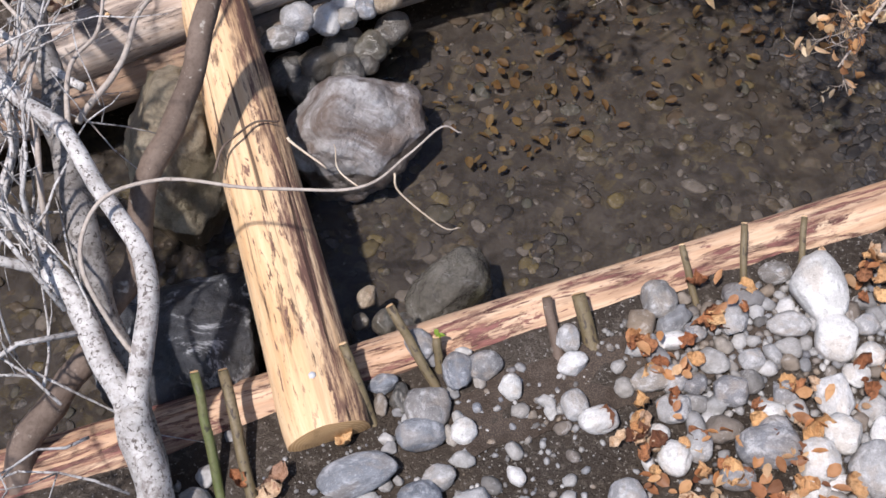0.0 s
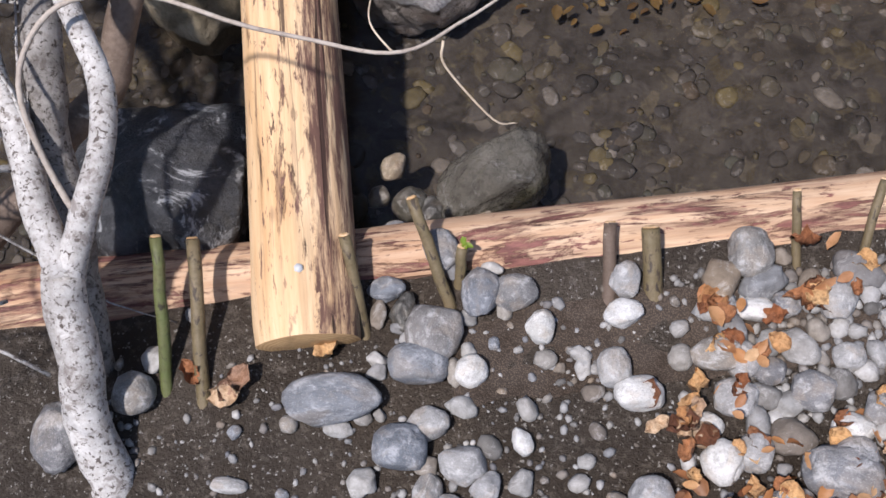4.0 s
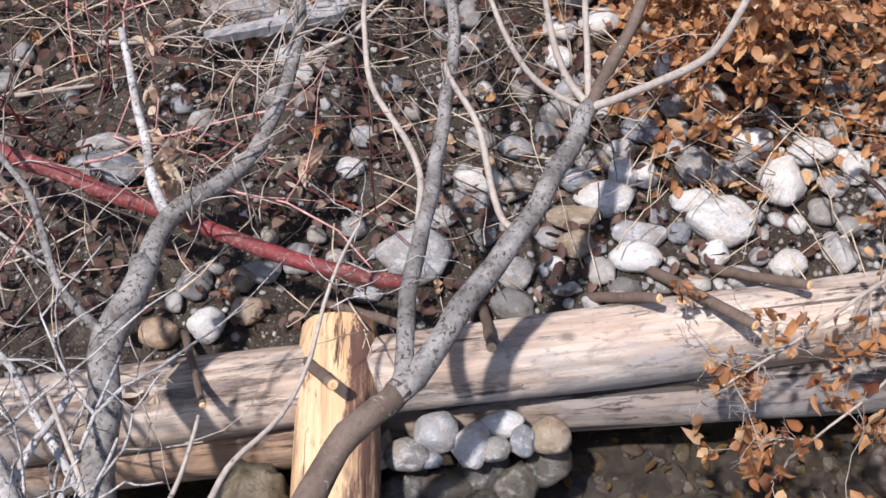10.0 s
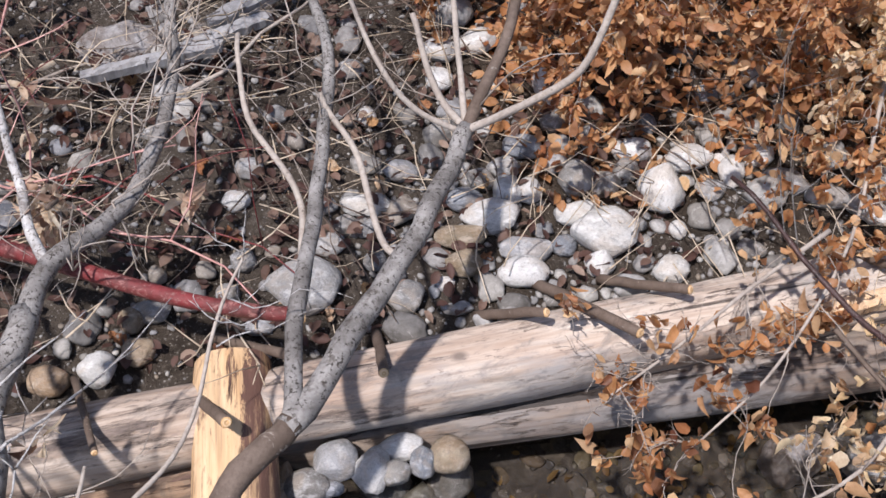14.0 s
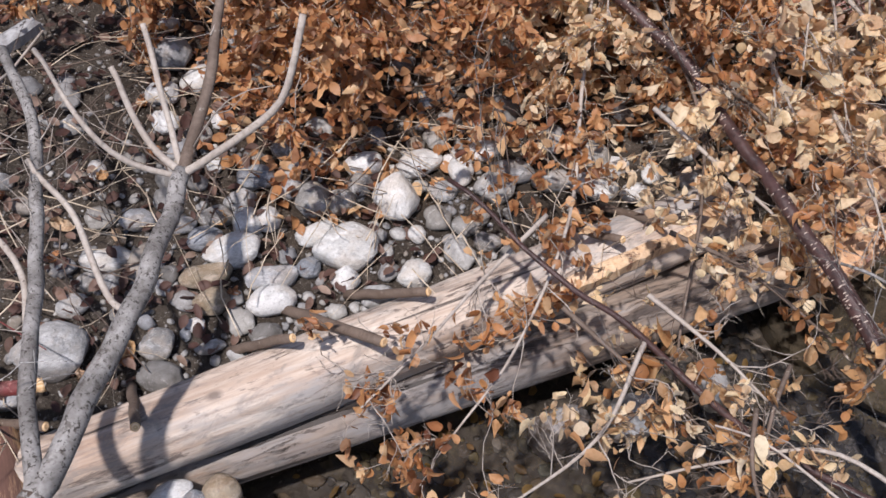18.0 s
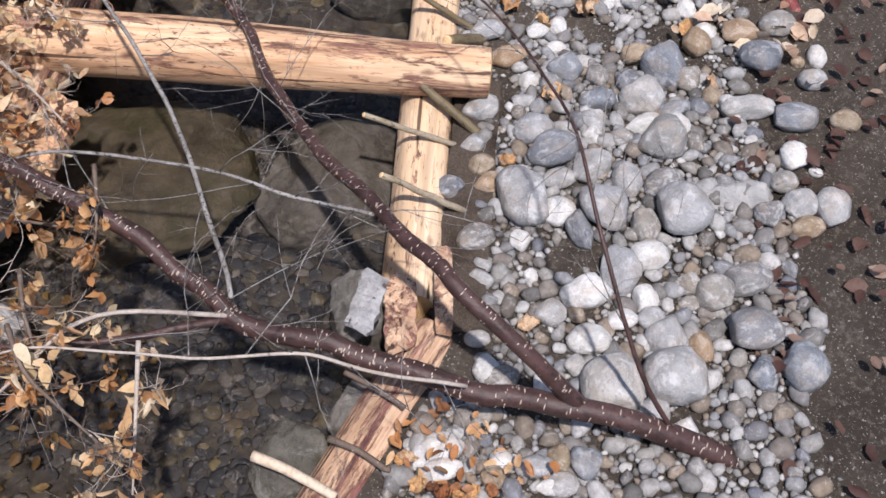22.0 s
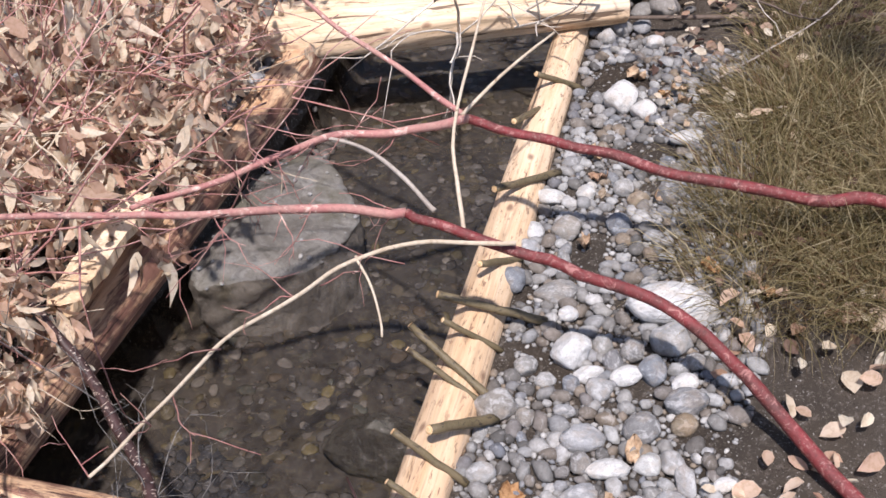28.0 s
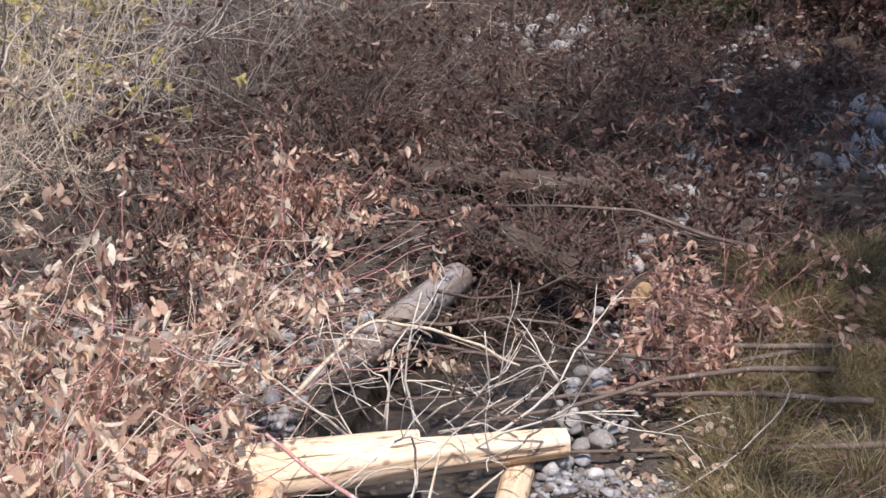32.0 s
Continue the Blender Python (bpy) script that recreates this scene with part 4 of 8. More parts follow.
stones([(0.777, 2.179, 0.046, 0.025, -8, "tan"), (0.832, 2.296, 0.034, 0.022, -8, "grey"), (0.960, 2.130, 0.025, 0.022, -8, "blue"), (1.019, 2.268, 0.034, 0.038, -8, "grey"), (1.174, 2.218, 0.040, 0.053, -8, "white"),
        (1.254, 2.292, 0.048, 0.027, -8, "white"), (1.277, 2.217, 0.029, 0.024, -7, "pale"), (1.389, 2.276, 0.036, 0.022, -8, "white"), (1.419, 2.201, 0.048, 0.027, -8, "grey"), (0.113, 2.004, 0.031, 0.029, -8, "white"),
        (0.033, 1.992, 0.034, 0.024, -8, "tan"), (0.184, 2.029, 0.026, 0.026, -8, "tan"), (0.171, 2.092, 0.022, 0.021, -8, "tan"), (0.205, 2.107, 0.037, 0.023, -7, "grey")], 0, "heaped behind the far log", FAR)
stones([(0.389, 2.041, 0.023, 0.016, -8, "pale"), (0.219, 2.178, 0.017, 0.017, -7, "pale"), (0.568, 2.238, 0.022, 0.020, -8, "grey"), (0.603, 2.224, 0.022, 0.020, -7, "grey"), (0.690, 2.341, 0.034, 0.021, -8, "pale"),
        (0.406, 2.385, 0.024, 0.024, -8, "pale"), (0.645, 2.490, 0.018, 0.022, -7, "white"), (0.610, 2.483, 0.015, 0.017, -6, "grey"), (0.652, 2.063, 0.033, 0.028, -8, "grey"), (0.739, 2.029, 0.026, 0.013, -9, "pale"),
        (0.779, 1.996, 0.016, 0.016, -8, "pale"), (-0.070, 2.337, 0.066, 0.032, -8, "blue"), (-0.085, 2.406, 0.053, 0.020, -8, "grey"), (0.428, 2.204, 0.014, 0.012, -9, "white")], 0, "heaped behind the far log", FAR)
stones([(0.375, 2.187, 0.022, 0.022, -7, "grey"), (0.609, 2.150, 0.021, 0.019, -8, "grey"), (0.340, 2.125, 0.021, 0.019, -9, "grey"), (0.303, 2.179, 0.019, 0.017, -8, "tan"), (0.467, 2.515, 0.021, 0.018, -7, "grey"),
        (0.233, 2.494, 0.024, 0.018, -8, "grey"), (0.531, 2.283, 0.025, 0.017, -8, "grey"), (0.766, 2.300, 0.023, 0.017, -8, "grey"), (0.986, 2.311, 0.023, 0.021, -8, "pale"), (0.886, 2.317, 0.031, 0.023, -9, "pale"),
        (1.124, 2.279, 0.027, 0.024, -8, "grey"), (0.587, 2.303, 0.017, 0.015, -9, "grey"), (0.692, 2.178, 0.016, 0.017, -7, "pale"), (0.812, 2.112, 0.015, 0.014, -8, "blue")], 0, "heaped behind the far log", FAR)
stones([(0.932, 2.172, 0.019, 0.016, -8, "pale"), (1.374, 2.181, 0.041, 0.033, -14, "grey"), (1.497, 2.155, 0.039, 0.024, -14, "pale"), (1.577, 2.101, 0.036, 0.020, -15, "white"), (1.067, 2.244, 0.026, 0.029, -15, "grey"),
        (1.547, 2.129, 0.024, 0.022, -14, "pale"), (1.629, 2.145, 0.028, 0.022, -14, "white")], 0, "heaped behind the far log", FAR)
stones([(0.492, 1.797, 0.033, 0.039, -8, "pale"), (0.544, 1.771, 0.031, 0.040, -9, "white"), (0.600, 1.808, 0.037, 0.022, -8, "white"), (0.435, 1.761, 0.034, 0.027, -8, "grey"), (0.633, 1.772, 0.023, 0.024, -9, "blue"),
        (0.677, 1.774, 0.031, 0.032, -9, "tan"), (0.402, 1.779, 0.015, 0.031, -8, "tan"), (0.468, 1.753, 0.025, 0.015, -7, "blue"), (0.583, 1.760, 0.023, 0.023, -8, "grey")], 0, "at the water's edge under the far log", FAR, 0.085)
stones([(2.774, 1.146, 0.037, 0.026, -48, "pale"), (2.719, 1.072, 0.042, 0.026, -49, "tan"), (2.537, 1.061, 0.040, 0.030, -48, "pale"), (3.082, 1.298, 0.044, 0.036, -49, "grey"), (3.098, 1.098, 0.046, 0.028, -49, "pale"),
        (3.306, 1.112, 0.036, 0.023, -49, "white"), (2.523, 0.929, 0.039, 0.035, -49, "pale"), (2.482, 0.868, 0.049, 0.039, -48, "blue"), (2.329, 0.875, 0.052, 0.066, -48, "pale"), (2.475, 0.774, 0.040, 0.039, -48, "pale"),
        (2.374, 0.713, 0.047, 0.057, -48, "pale"), (2.367, 0.620, 0.029, 0.037, -48, "grey"), (2.428, 0.564, 0.059, 0.055, -48, "pale"), (2.602, 0.661, 0.051, 0.050, -49, "grey")], 0, "on the gravel bank", GRAVEL)
stones([(2.846, 0.731, 0.047, 0.062, -49, "blue"), (2.720, 0.742, 0.048, 0.046, -48, "pale"), (2.682, 0.832, 0.038, 0.030, -49, "blue"), (2.763, 0.792, 0.035, 0.028, -48, "blue"), (2.645, 0.714, 0.042, 0.024, -49, "white"),
        (2.671, 0.647, 0.032, 0.027, -48, "white"), (2.754, 0.863, 0.025, 0.028, -49, "grey"), (2.741, 0.935, 0.039, 0.036, -48, "blue"), (2.859, 0.806, 0.036, 0.026, -49, "tan"), (2.489, 0.622, 0.043, 0.031, -49, "grey"),
        (2.467, 0.695, 0.030, 0.038, -49, "pale"), (2.332, 0.800, 0.037, 0.030, -48, "white"), (2.204, 0.927, 0.039, 0.028, -48, "grey"), (2.388, 0.996, 0.028, 0.024, -49, "tan")], 0, "on the gravel bank", GRAVEL)
stones([(2.300, 1.030, 0.028, 0.026, -49, "blue"), (2.433, 1.034, 0.026, 0.021, -48, "pale"), (2.349, 0.964, 0.030, 0.023, -48, "tan"), (3.296, 0.964, 0.042, 0.033, -49, "grey"), (3.247, 0.945, 0.028, 0.023, -49, "tan"),
        (3.184, 1.010, 0.038, 0.032, -49, "grey"), (3.057, 1.017, 0.039, 0.022, -49, "white"), (3.113, 0.957, 0.027, 0.025, -49, "white"), (3.010, 0.928, 0.021, 0.021, -48, "white"), (3.038, 0.872, 0.030, 0.030, -49, "pale"),
        (3.148, 0.809, 0.024, 0.015, -49, "white"), (3.061, 0.747, 0.024, 0.033, -49, "white"), (2.954, 0.686, 0.034, 0.035, -48, "tan"), (2.829, 0.673, 0.030, 0.034, -48, "grey")], 0, "on the gravel bank", GRAVEL)
stones([(2.802, 0.606, 0.022, 0.022, -49, "tan"), (2.778, 0.555, 0.024, 0.036, -48, "white"), (2.832, 1.044, 0.029, 0.020, -48, "white"), (2.870, 1.006, 0.023, 0.026, -49, "white"), (2.663, 0.997, 0.022, 0.022, -49, "white"),
        (2.684, 0.949, 0.025, 0.028, -49, "grey"), (2.616, 0.821, 0.024, 0.032, -49, "pale"), (2.569, 0.806, 0.021, 0.024, -49, "white"), (2.587, 0.749, 0.026, 0.021, -49, "grey"), (2.722, 0.667, 0.035, 0.022, -48, "blue"),
        (2.644, 0.597, 0.018, 0.027, -47, "grey"), (2.425, 0.830, 0.040, 0.023, -48, "pale"), (2.305, 0.739, 0.024, 0.045, -49, "blue"), (2.238, 0.842, 0.020, 0.025, -48, "white")], 0, "on the gravel bank", GRAVEL)
stones([(2.803, 0.984, 0.023, 0.017, -48, "white"), (2.410, 0.902, 0.014, 0.023, -48, "white"), (2.976, 1.034, 0.039, 0.024, -49, "pale"), (3.042, 1.073, 0.024, 0.024, -50, "grey"), (3.113, 0.875, 0.021, 0.037, -49, "pale"),
        (3.265, 1.184, 0.033, 0.020, -48, "white"), (3.348, 0.994, 0.029, 0.023, -49, "white"), (2.298, 0.588, 0.035, 0.036, -54, "white"), (2.277, 0.495, 0.027, 0.024, -53, "grey"), (2.271, 0.442, 0.037, 0.040, -53, "grey"),
        (2.236, 0.626, 0.037, 0.054, -53, "pale"), (2.160, 0.672, 0.047, 0.035, -53, "white"), (2.091, 0.720, 0.031, 0.026, -53, "pale"), (2.202, 0.563, 0.024, 0.029, -53, "white")], 0, "on the gravel bank", GRAVEL)
stones([(2.062, 0.630, 0.038, 0.031, -54, "white"), (2.132, 0.589, 0.031, 0.021, -54, "white"), (2.131, 0.494, 0.038, 0.047, -54, "pale"), (2.214, 0.350, 0.057, 0.042, -53, "grey"), (2.145, 0.434, 0.026, 0.037, -53, "tan"),
        (2.333, 0.393, 0.048, 0.033, -53, "grey"), (1.929, 0.785, 0.025, 0.026, -54, "white"), (1.988, 0.553, 0.051, 0.066, -63, "pale"), (2.050, 0.452, 0.051, 0.061, -63, "pale"), (2.174, 0.240, 0.042, 0.048, -63, "blue"),
        (1.964, 0.471, 0.035, 0.034, -63, "pale"), (1.963, 0.404, 0.022, 0.023, -63, "white"), (2.128, 0.307, 0.026, 0.036, -62, "blue"), (2.161, 0.537, 0.029, 0.025, -63, "pale")], 0, "on the gravel bank", GRAVEL)
stones([(2.236, 0.479, 0.024, 0.015, -62, "grey"), (1.780, 0.626, 0.032, 0.021, -63, "pale"), (1.764, 0.685, 0.024, 0.021, -63, "white"), (1.771, 0.568, 0.027, 0.022, -64, "pale"), (1.829, 0.547, 0.027, 0.032, -62, "blue"),
        (1.756, 0.589, 0.024, 0.016, -64, "white"), (1.819, 0.592, 0.022, 0.028, -62, "tan"), (1.742, 0.792, 0.040, 0.027, -63, "white"), (1.700, 0.772, 0.032, 0.021, -63, "white"), (1.706, 0.820, 0.016, 0.025, -63, "white"),
        (1.787, 0.780, 0.019, 0.014, -63, "white"), (1.730, 0.733, 0.014, 0.017, -63, "tan"), (1.727, 0.685, 0.021, 0.021, -63, "tan"), (1.982, 0.825, 0.022, 0.019, -62, "pale")], 0, "on the gravel bank", GRAVEL)
stones([(1.950, 0.799, 0.017, 0.014, -63, "blue"), (1.921, 0.752, 0.031, 0.024, -62, "grey"), (1.941, 0.668, 0.025, 0.027, -62, "white"), (2.005, 0.636, 0.020, 0.020, -62, "pale"), (2.790, 0.515, 0.054, 0.032, -61, "pale"),
        (2.800, 0.414, 0.052, 0.032, -61, "blue"), (2.584, 0.281, 0.034, 0.047, -62, "pale"), (2.563, 0.344, 0.036, 0.032, -62, "pale"), (2.514, 0.395, 0.032, 0.029, -62, "grey"), (2.957, 0.536, 0.047, 0.043, -61, "blue"),
        (3.035, 0.418, 0.022, 0.029, -61, "white"), (2.682, 0.390, 0.028, 0.038, -62, "white"), (3.095, 0.530, 0.045, 0.031, -60, "grey"), (3.024, 0.608, 0.048, 0.032, -61, "tan")], 0, "on the gravel bank", GRAVEL)
stones([(2.934, 0.407, 0.029, 0.028, -61, "pale"), (2.612, 0.390, 0.026, 0.030, -61, "grey"), (2.834, 0.312, 0.032, 0.025, -61, "tan"), (2.513, 0.316, 0.035, 0.023, -62, "tan"), (1.834, 0.754, 0.019, 0.017, -63, "white"),
        (2.991, 0.681, 0.029, 0.026, -60, "white"), (3.541, 1.123, 0.089, 0.053, -54, "white"), (3.302, 1.248, 0.040, 0.044, -54, "white"), (3.440, 1.495, 0.035, 0.036, -55, "blue"), (3.380, 1.136, 0.027, 0.031, -55, "grey"),
        (2.914, 1.226, 0.030, 0.022, -54, "pale"), (4.290, 1.664, 0.049, 0.050, -55, "white"), (4.273, 1.581, 0.037, 0.031, -54, "white"), (4.177, 1.390, 0.051, 0.025, -54, "white")], 0, "on the gravel bank", GRAVEL)
stones([(3.918, 1.329, 0.033, 0.036, -54, "grey"), (3.757, 1.379, 0.030, 0.031, -54, "blue"), (3.778, 1.591, 0.036, 0.024, -54, "white"), (3.841, 1.522, 0.023, 0.033, -54, "white"), (3.464, 1.383, 0.050, 0.030, -54, "grey"),
        (3.632, 1.552, 0.024, 0.032, -55, "white"), (3.682, 1.486, 0.037, 0.032, -54, "grey"), (3.237, 1.139, 0.027, 0.029, -54, "pale"), (3.346, 1.070, 0.030, 0.035, -54, "blue"), (3.414, 1.322, 0.025, 0.020, -55, "white"),
        (3.448, 1.075, 0.043, 0.041, -54, "pale"), (3.220, 1.314, 0.024, 0.024, -53, "grey"), (3.206, 1.254, 0.023, 0.017, -54, "pale"), (3.330, 1.157, 0.021, 0.031, -55, "grey")], 0, "on the gravel bank", GRAVEL)
stones([(3.568, 1.528, 0.029, 0.022, -54, "pale"), (3.918, 1.450, 0.024, 0.029, -55, "pale"), (3.886, 1.392, 0.026, 0.027, -55, "tan"), (3.404, 1.528, 0.018, 0.018, -56, "pale"), (3.223, 1.200, 0.019, 0.020, -55, "blue"),
        (3.417, 1.004, 0.024, 0.021, -54, "grey"), (3.094, 1.234, 0.019, 0.026, -54, "grey"), (3.146, 1.169, 0.021, 0.017, -55, "pale"), (4.271, 1.398, 0.034, 0.026, -54, "white"), (3.141, 0.918, 0.024, 0.031, -55, "pale"),
        (4.256, 1.357, 0.029, 0.021, -54, "pale"), (4.599, 1.884, 0.029, 0.030, -55, "pale"), (4.656, 1.743, 0.029, 0.025, -55, "white")], 0, "on the gravel bank", GRAVEL)
stones([(0.368, 0.720, 0.032, 0.033, -15, "blue"), (0.444, 0.685, 0.030, 0.025, -15, "pale"), (0.407, 0.746, 0.026, 0.022, -15, "pale"), (0.454, 0.761, 0.019, 0.014, -14, "grey"), (0.310, 0.685, 0.019, 0.019, -14, "grey"),
        (0.467, 0.650, 0.019, 0.021, -14, "pale"), (0.515, 0.650, 0.015, 0.017, -17, "blue"), (0.572, 0.597, 0.027, 0.017, -15, "pale"), (0.673, 0.599, 0.028, 0.031, -15, "pale"), (0.776, 0.634, 0.024, 0.026, -15, "white"),
        (-0.076, 0.813, 0.033, 0.045, -15, "grey"), (0.135, 0.711, 0.025, 0.010, -15, "pale"), (0.287, 0.761, 0.019, 0.010, -16, "tan"), (0.928, 0.597, 0.040, 0.040, -16, "pale")], 0, "on dark soil behind the bank log", NEAR)
stones([(0.820, 0.641, 0.025, 0.025, -15, "pale"), (0.322, 0.771, 0.012, 0.010, -15, "pale"), (0.397, 0.692, 0.014, 0.013, -15, "white"), (0.345, 0.770, 0.008, 0.009, -12, "white"), (0.392, 0.658, 0.017, 0.025, -17, "grey"),
        (0.411, 0.637, 0.025, 0.017, -15, "pale"), (0.771, 0.686, 0.021, 0.016, -15, "white"), (0.735, 0.645, 0.010, 0.017, -16, "pale")], 0, "on dark soil behind the bank log", NEAR)
stone(0.462, 0.985, 0.026, 0.032, 10, "grey", "leaning on a willow stake", NEAR, z=0.09, high=0.5)
for x, y, s in ((0.45, 1.64, 0.024), (0.53, 1.65, 0.024), (0.60, 1.70, 0.03), (0.45, 1.68, 0.04), (0.55, 1.69, 0.045), (0.62, 1.73, 0.045), (0.50, 1.73, 0.05), (0.43, 1.73, 0.05), (0.68, 1.76, 0.045), (0.57, 1.76, 0.05)):
    stone(x, y, s, s * 0.9, 20, "wet", "at the water's edge under the far log", FAR, z=0.0)
for x, y, s, kind in ((0.415, 1.165, 0.024, "tan"), (0.43, 1.10, 0.03, "wet"), (0.46, 1.08, 0.026, "wet"), (0.50, 1.085, 0.03, "wet"), (0.40, 1.06, 0.02, "grey"), (0.53, 1.06, 0.022, "tan"), (0.385, 1.12, 0.02, "wet"), (0.41, 1.03, 0.02, "grey"), (0.47, 1.03, 0.022, "wet")):
    stone(x, y, s, s * 0.85, 35, kind, "at the water's edge beside the bank log", "stones at the water's edge", z=-0.012)


def scatter(count, box, sizes, inside, kinds, where, group, overlap=0.9):
    """Stones thrown into a patch so that they lie beside each other."""
    made = tries = 0
    while made < count and tries < count * 40:
        tries += 1
        x, y = srng.uniform(box[0], box[1]), srng.uniform(box[2], box[3])
        if not inside(x, y):
            continue
        s = sizes[0] + (sizes[1] - sizes[0]) * srng.random() ** 1.8
        if any((x - a) ** 2 + (y - b) ** 2 < (overlap * (s + r)) ** 2 for a, b, r in PLACED):
            continue
        stone(x, y, s * srng.uniform(0.95, 1.3), s * srng.uniform(0.75, 1.0), srng.uniform(0, 180), srng.choice(kinds), where, group)
        made += 1


MIXED = ("grey", "grey", "white", "white", "white", "tan", "blue")
scatter(10, (0.62, 1.75, 0.22, 0.9), (0.018, 0.034), lambda x, y: y < near_y(x) - 0.1 and (x > 0.75 or y < 0.62), ("white", "white", "white", "grey", "grey", "tan"), "among brown fallen leaves", NEAR)
scatter(6, (1.9, 3.0, 0.25, 1.2), (0.014, 0.034), lambda x, y: y < near_y(x) - 0.11, MIXED, "on the gravel bank", GRAVEL)
scatter(8, (2.9, 4.5, 0.85, 1.9), (0.014, 0.032), lambda x, y: 0.1 < near_y(x) - y < 0.55, MIXED, "on the gravel bank", GRAVEL)
scatter(12, (-0.3, 1.6, 1.97, 2.7), (0.012, 0.03), lambda x, y: y > far_y(x) + 0.09, ("grey", "grey", "white", "tan", "blue"), "on the stony far bank", FAR)
scatter(8, (0.1, 0.7, 0.55, 0.9), (0.01, 0.02), lambda x, y: True, ("grey", "blue", "white"), "on dark soil behind the bank log", NEAR)


# ==== gravel, joined ====
def pebble_shapes(level):
    out = []
    for s in range(6):
        bm = bmesh.new()
        bmesh.ops.create_icosphere(bm, subdivisions=level, radius=1)
        cr = random.Random(s + 50)
        cuts = [(Vector((cr.gauss(0, 1), cr.gauss(0, 1), cr.gauss(0, 1))).normalized(), cr.uniform(0.62, 0.95)) for _ in range(5)]
        for v in bm.verts:
            for n, d in cuts:
                v.co -= n * max(0.0, v.co.dot(n) - d) * 0.9
            v.co *= 1 + 0.28 * noise.noise(v.co * 1.1 + Vector((s * 4.0, s, 0))) + 0.1 * noise.noise(v.co * 3 + Vector((0, s * 2.0, 0)))
        bm.verts.ensure_lookup_table()
        out.append((np.array([v.co for v in bm.verts]), np.array([[v.index for v in f.verts] for f in bm.faces])))
        bm.free()
    return out


LARGE_PEBBLES, PEBBLES, SMALL_PEBBLES = pebble_shapes(3), pebble_shapes(2), pebble_shapes(1)


def gravel(name, count, box, sizes, inside, material, label, seed, lift=0.3, flat=0.7):
    rng = np.random.default_rng(seed)
    vs, fs, o, made = [], [], 0, 0
    while made < count:
        x, y = rng.uniform(box[0], box[1]), rng.uniform(box[2], box[3])
        made += 1
        if not inside(x, y):
            continue
        s = sizes[0] + (sizes[1] - sizes[0]) * rng.random() ** 2.5
        v, f = (PEBBLES if s > 0.009 else SMALL_PEBBLES)[rng.integers(6)]
        w = rng.uniform(0, 6.3)
        turn = np.array([[math.cos(w), -math.sin(w), 0], [math.sin(w), math.cos(w), 0], [0, 0, 1]])
        p = (v * (s * rng.uniform(0.9, 1.4), s * rng.uniform(0.7, 1.0), s * flat)) @ turn.T + (x, y, ground_z(x, y) + s * lift)
        vs.append(p)
        fs.append(f + o)
        o += len(v)
    me = mesh_of(name, np.concatenate(vs).tolist(), np.concatenate(fs).tolist(), material)
    tagged(part(name, me, None), label, "gravel", kind="stuff")


def packed(name, count, box, sizes, inside, material, label, seed, overlap=0.88, flat=0.75, power=5.0):
    """Larger pebbles laid side by side, none through another, joined."""
    rng = np.random.default_rng(seed)
    cell = sizes[1] * 2.6
    grid = {}
    for x, y, r in PLACED:
        grid.setdefault((int(x // cell), int(y // cell)), []).append((x, y, r))
    spots = []
    for s in np.sort(sizes[0] + (sizes[1] - sizes[0]) * rng.random(count) ** power)[::-1]:
        x, y = rng.uniform(box[0], box[1]), rng.uniform(box[2], box[3])
        if not inside(x, y):
            continue
        i, j = int(x // cell), int(y // cell)
        near = [q for a in (-1, 0, 1) for b in (-1, 0, 1) for q in grid.get((i + a, j + b), ())]
        if any((x - a) ** 2 + (y - b) ** 2 < (overlap * (s + r)) ** 2 for a, b, r in near):
            continue
        grid.setdefault((i, j), []).append((x, y, s))
        spots.append((x, y, s))
    vs, fs, o = [], [], 0
    for x, y, s in spots:
        v, f = (LARGE_PEBBLES if s > 0.027 and x < 5 else PEBBLES if s > 0.0105 else SMALL_PEBBLES)[rng.integers(6)]
        w, u = rng.uniform(0, 6.3), rng.uniform(-0.4, 0.4)
        turn = np.array([[math.cos(w), -math.sin(w), 0], [math.sin(w), math.cos(w), 0], [0, 0, 1]]) @ np.array([[1, 0, 0], [0, math.cos(u), -math.sin(u)], [0, math.sin(u), math.cos(u)]])
        p = (v * (s * rng.uniform(1.0, 1.35), s * rng.uniform(0.8, 1.0), s * flat * rng.uniform(0.8, 1.1))) @ turn.T + (x, y, ground_z(x, y) + s * 0.38)
        vs.append(p)
        fs.append(f + o)
        o += len(v)
    me = mesh_of(name, np.concatenate(vs).tolist(), np.concatenate(fs).tolist(), material)
    tagged(part(name, me, None), label, "gravel", kind="stuff")


def small_stones():
    """The small stones of the banks, joined."""
    rng = np.random.default_rng(4)
    vs, fs, o = [], [], 0
    for x, y, sx, sy, rot in SMALL:
        v, f = LARGE_PEBBLES[rng.integers(6)]
        c, d = math.cos(math.radians(rot)), math.sin(math.radians(rot))
        vs.append((v * (sx, sy, 0.85 * min(sx, sy))) @ np.array([[c, d, 0], [-d, c, 0], [0, 0, 1]]) + (x, y, ground_z(x, y) + 0.45 * min(sx, sy)))
        fs.append(f + o)
        o += len(v)
    me = mesh_of("river_pebbles", np.concatenate(vs).tolist(), np.concatenate(fs).tolist(), white_gravel_mix)
    tagged(part("river_pebbles", me, None), "small whitish and grey stones on both banks", "gravel", kind="stuff")


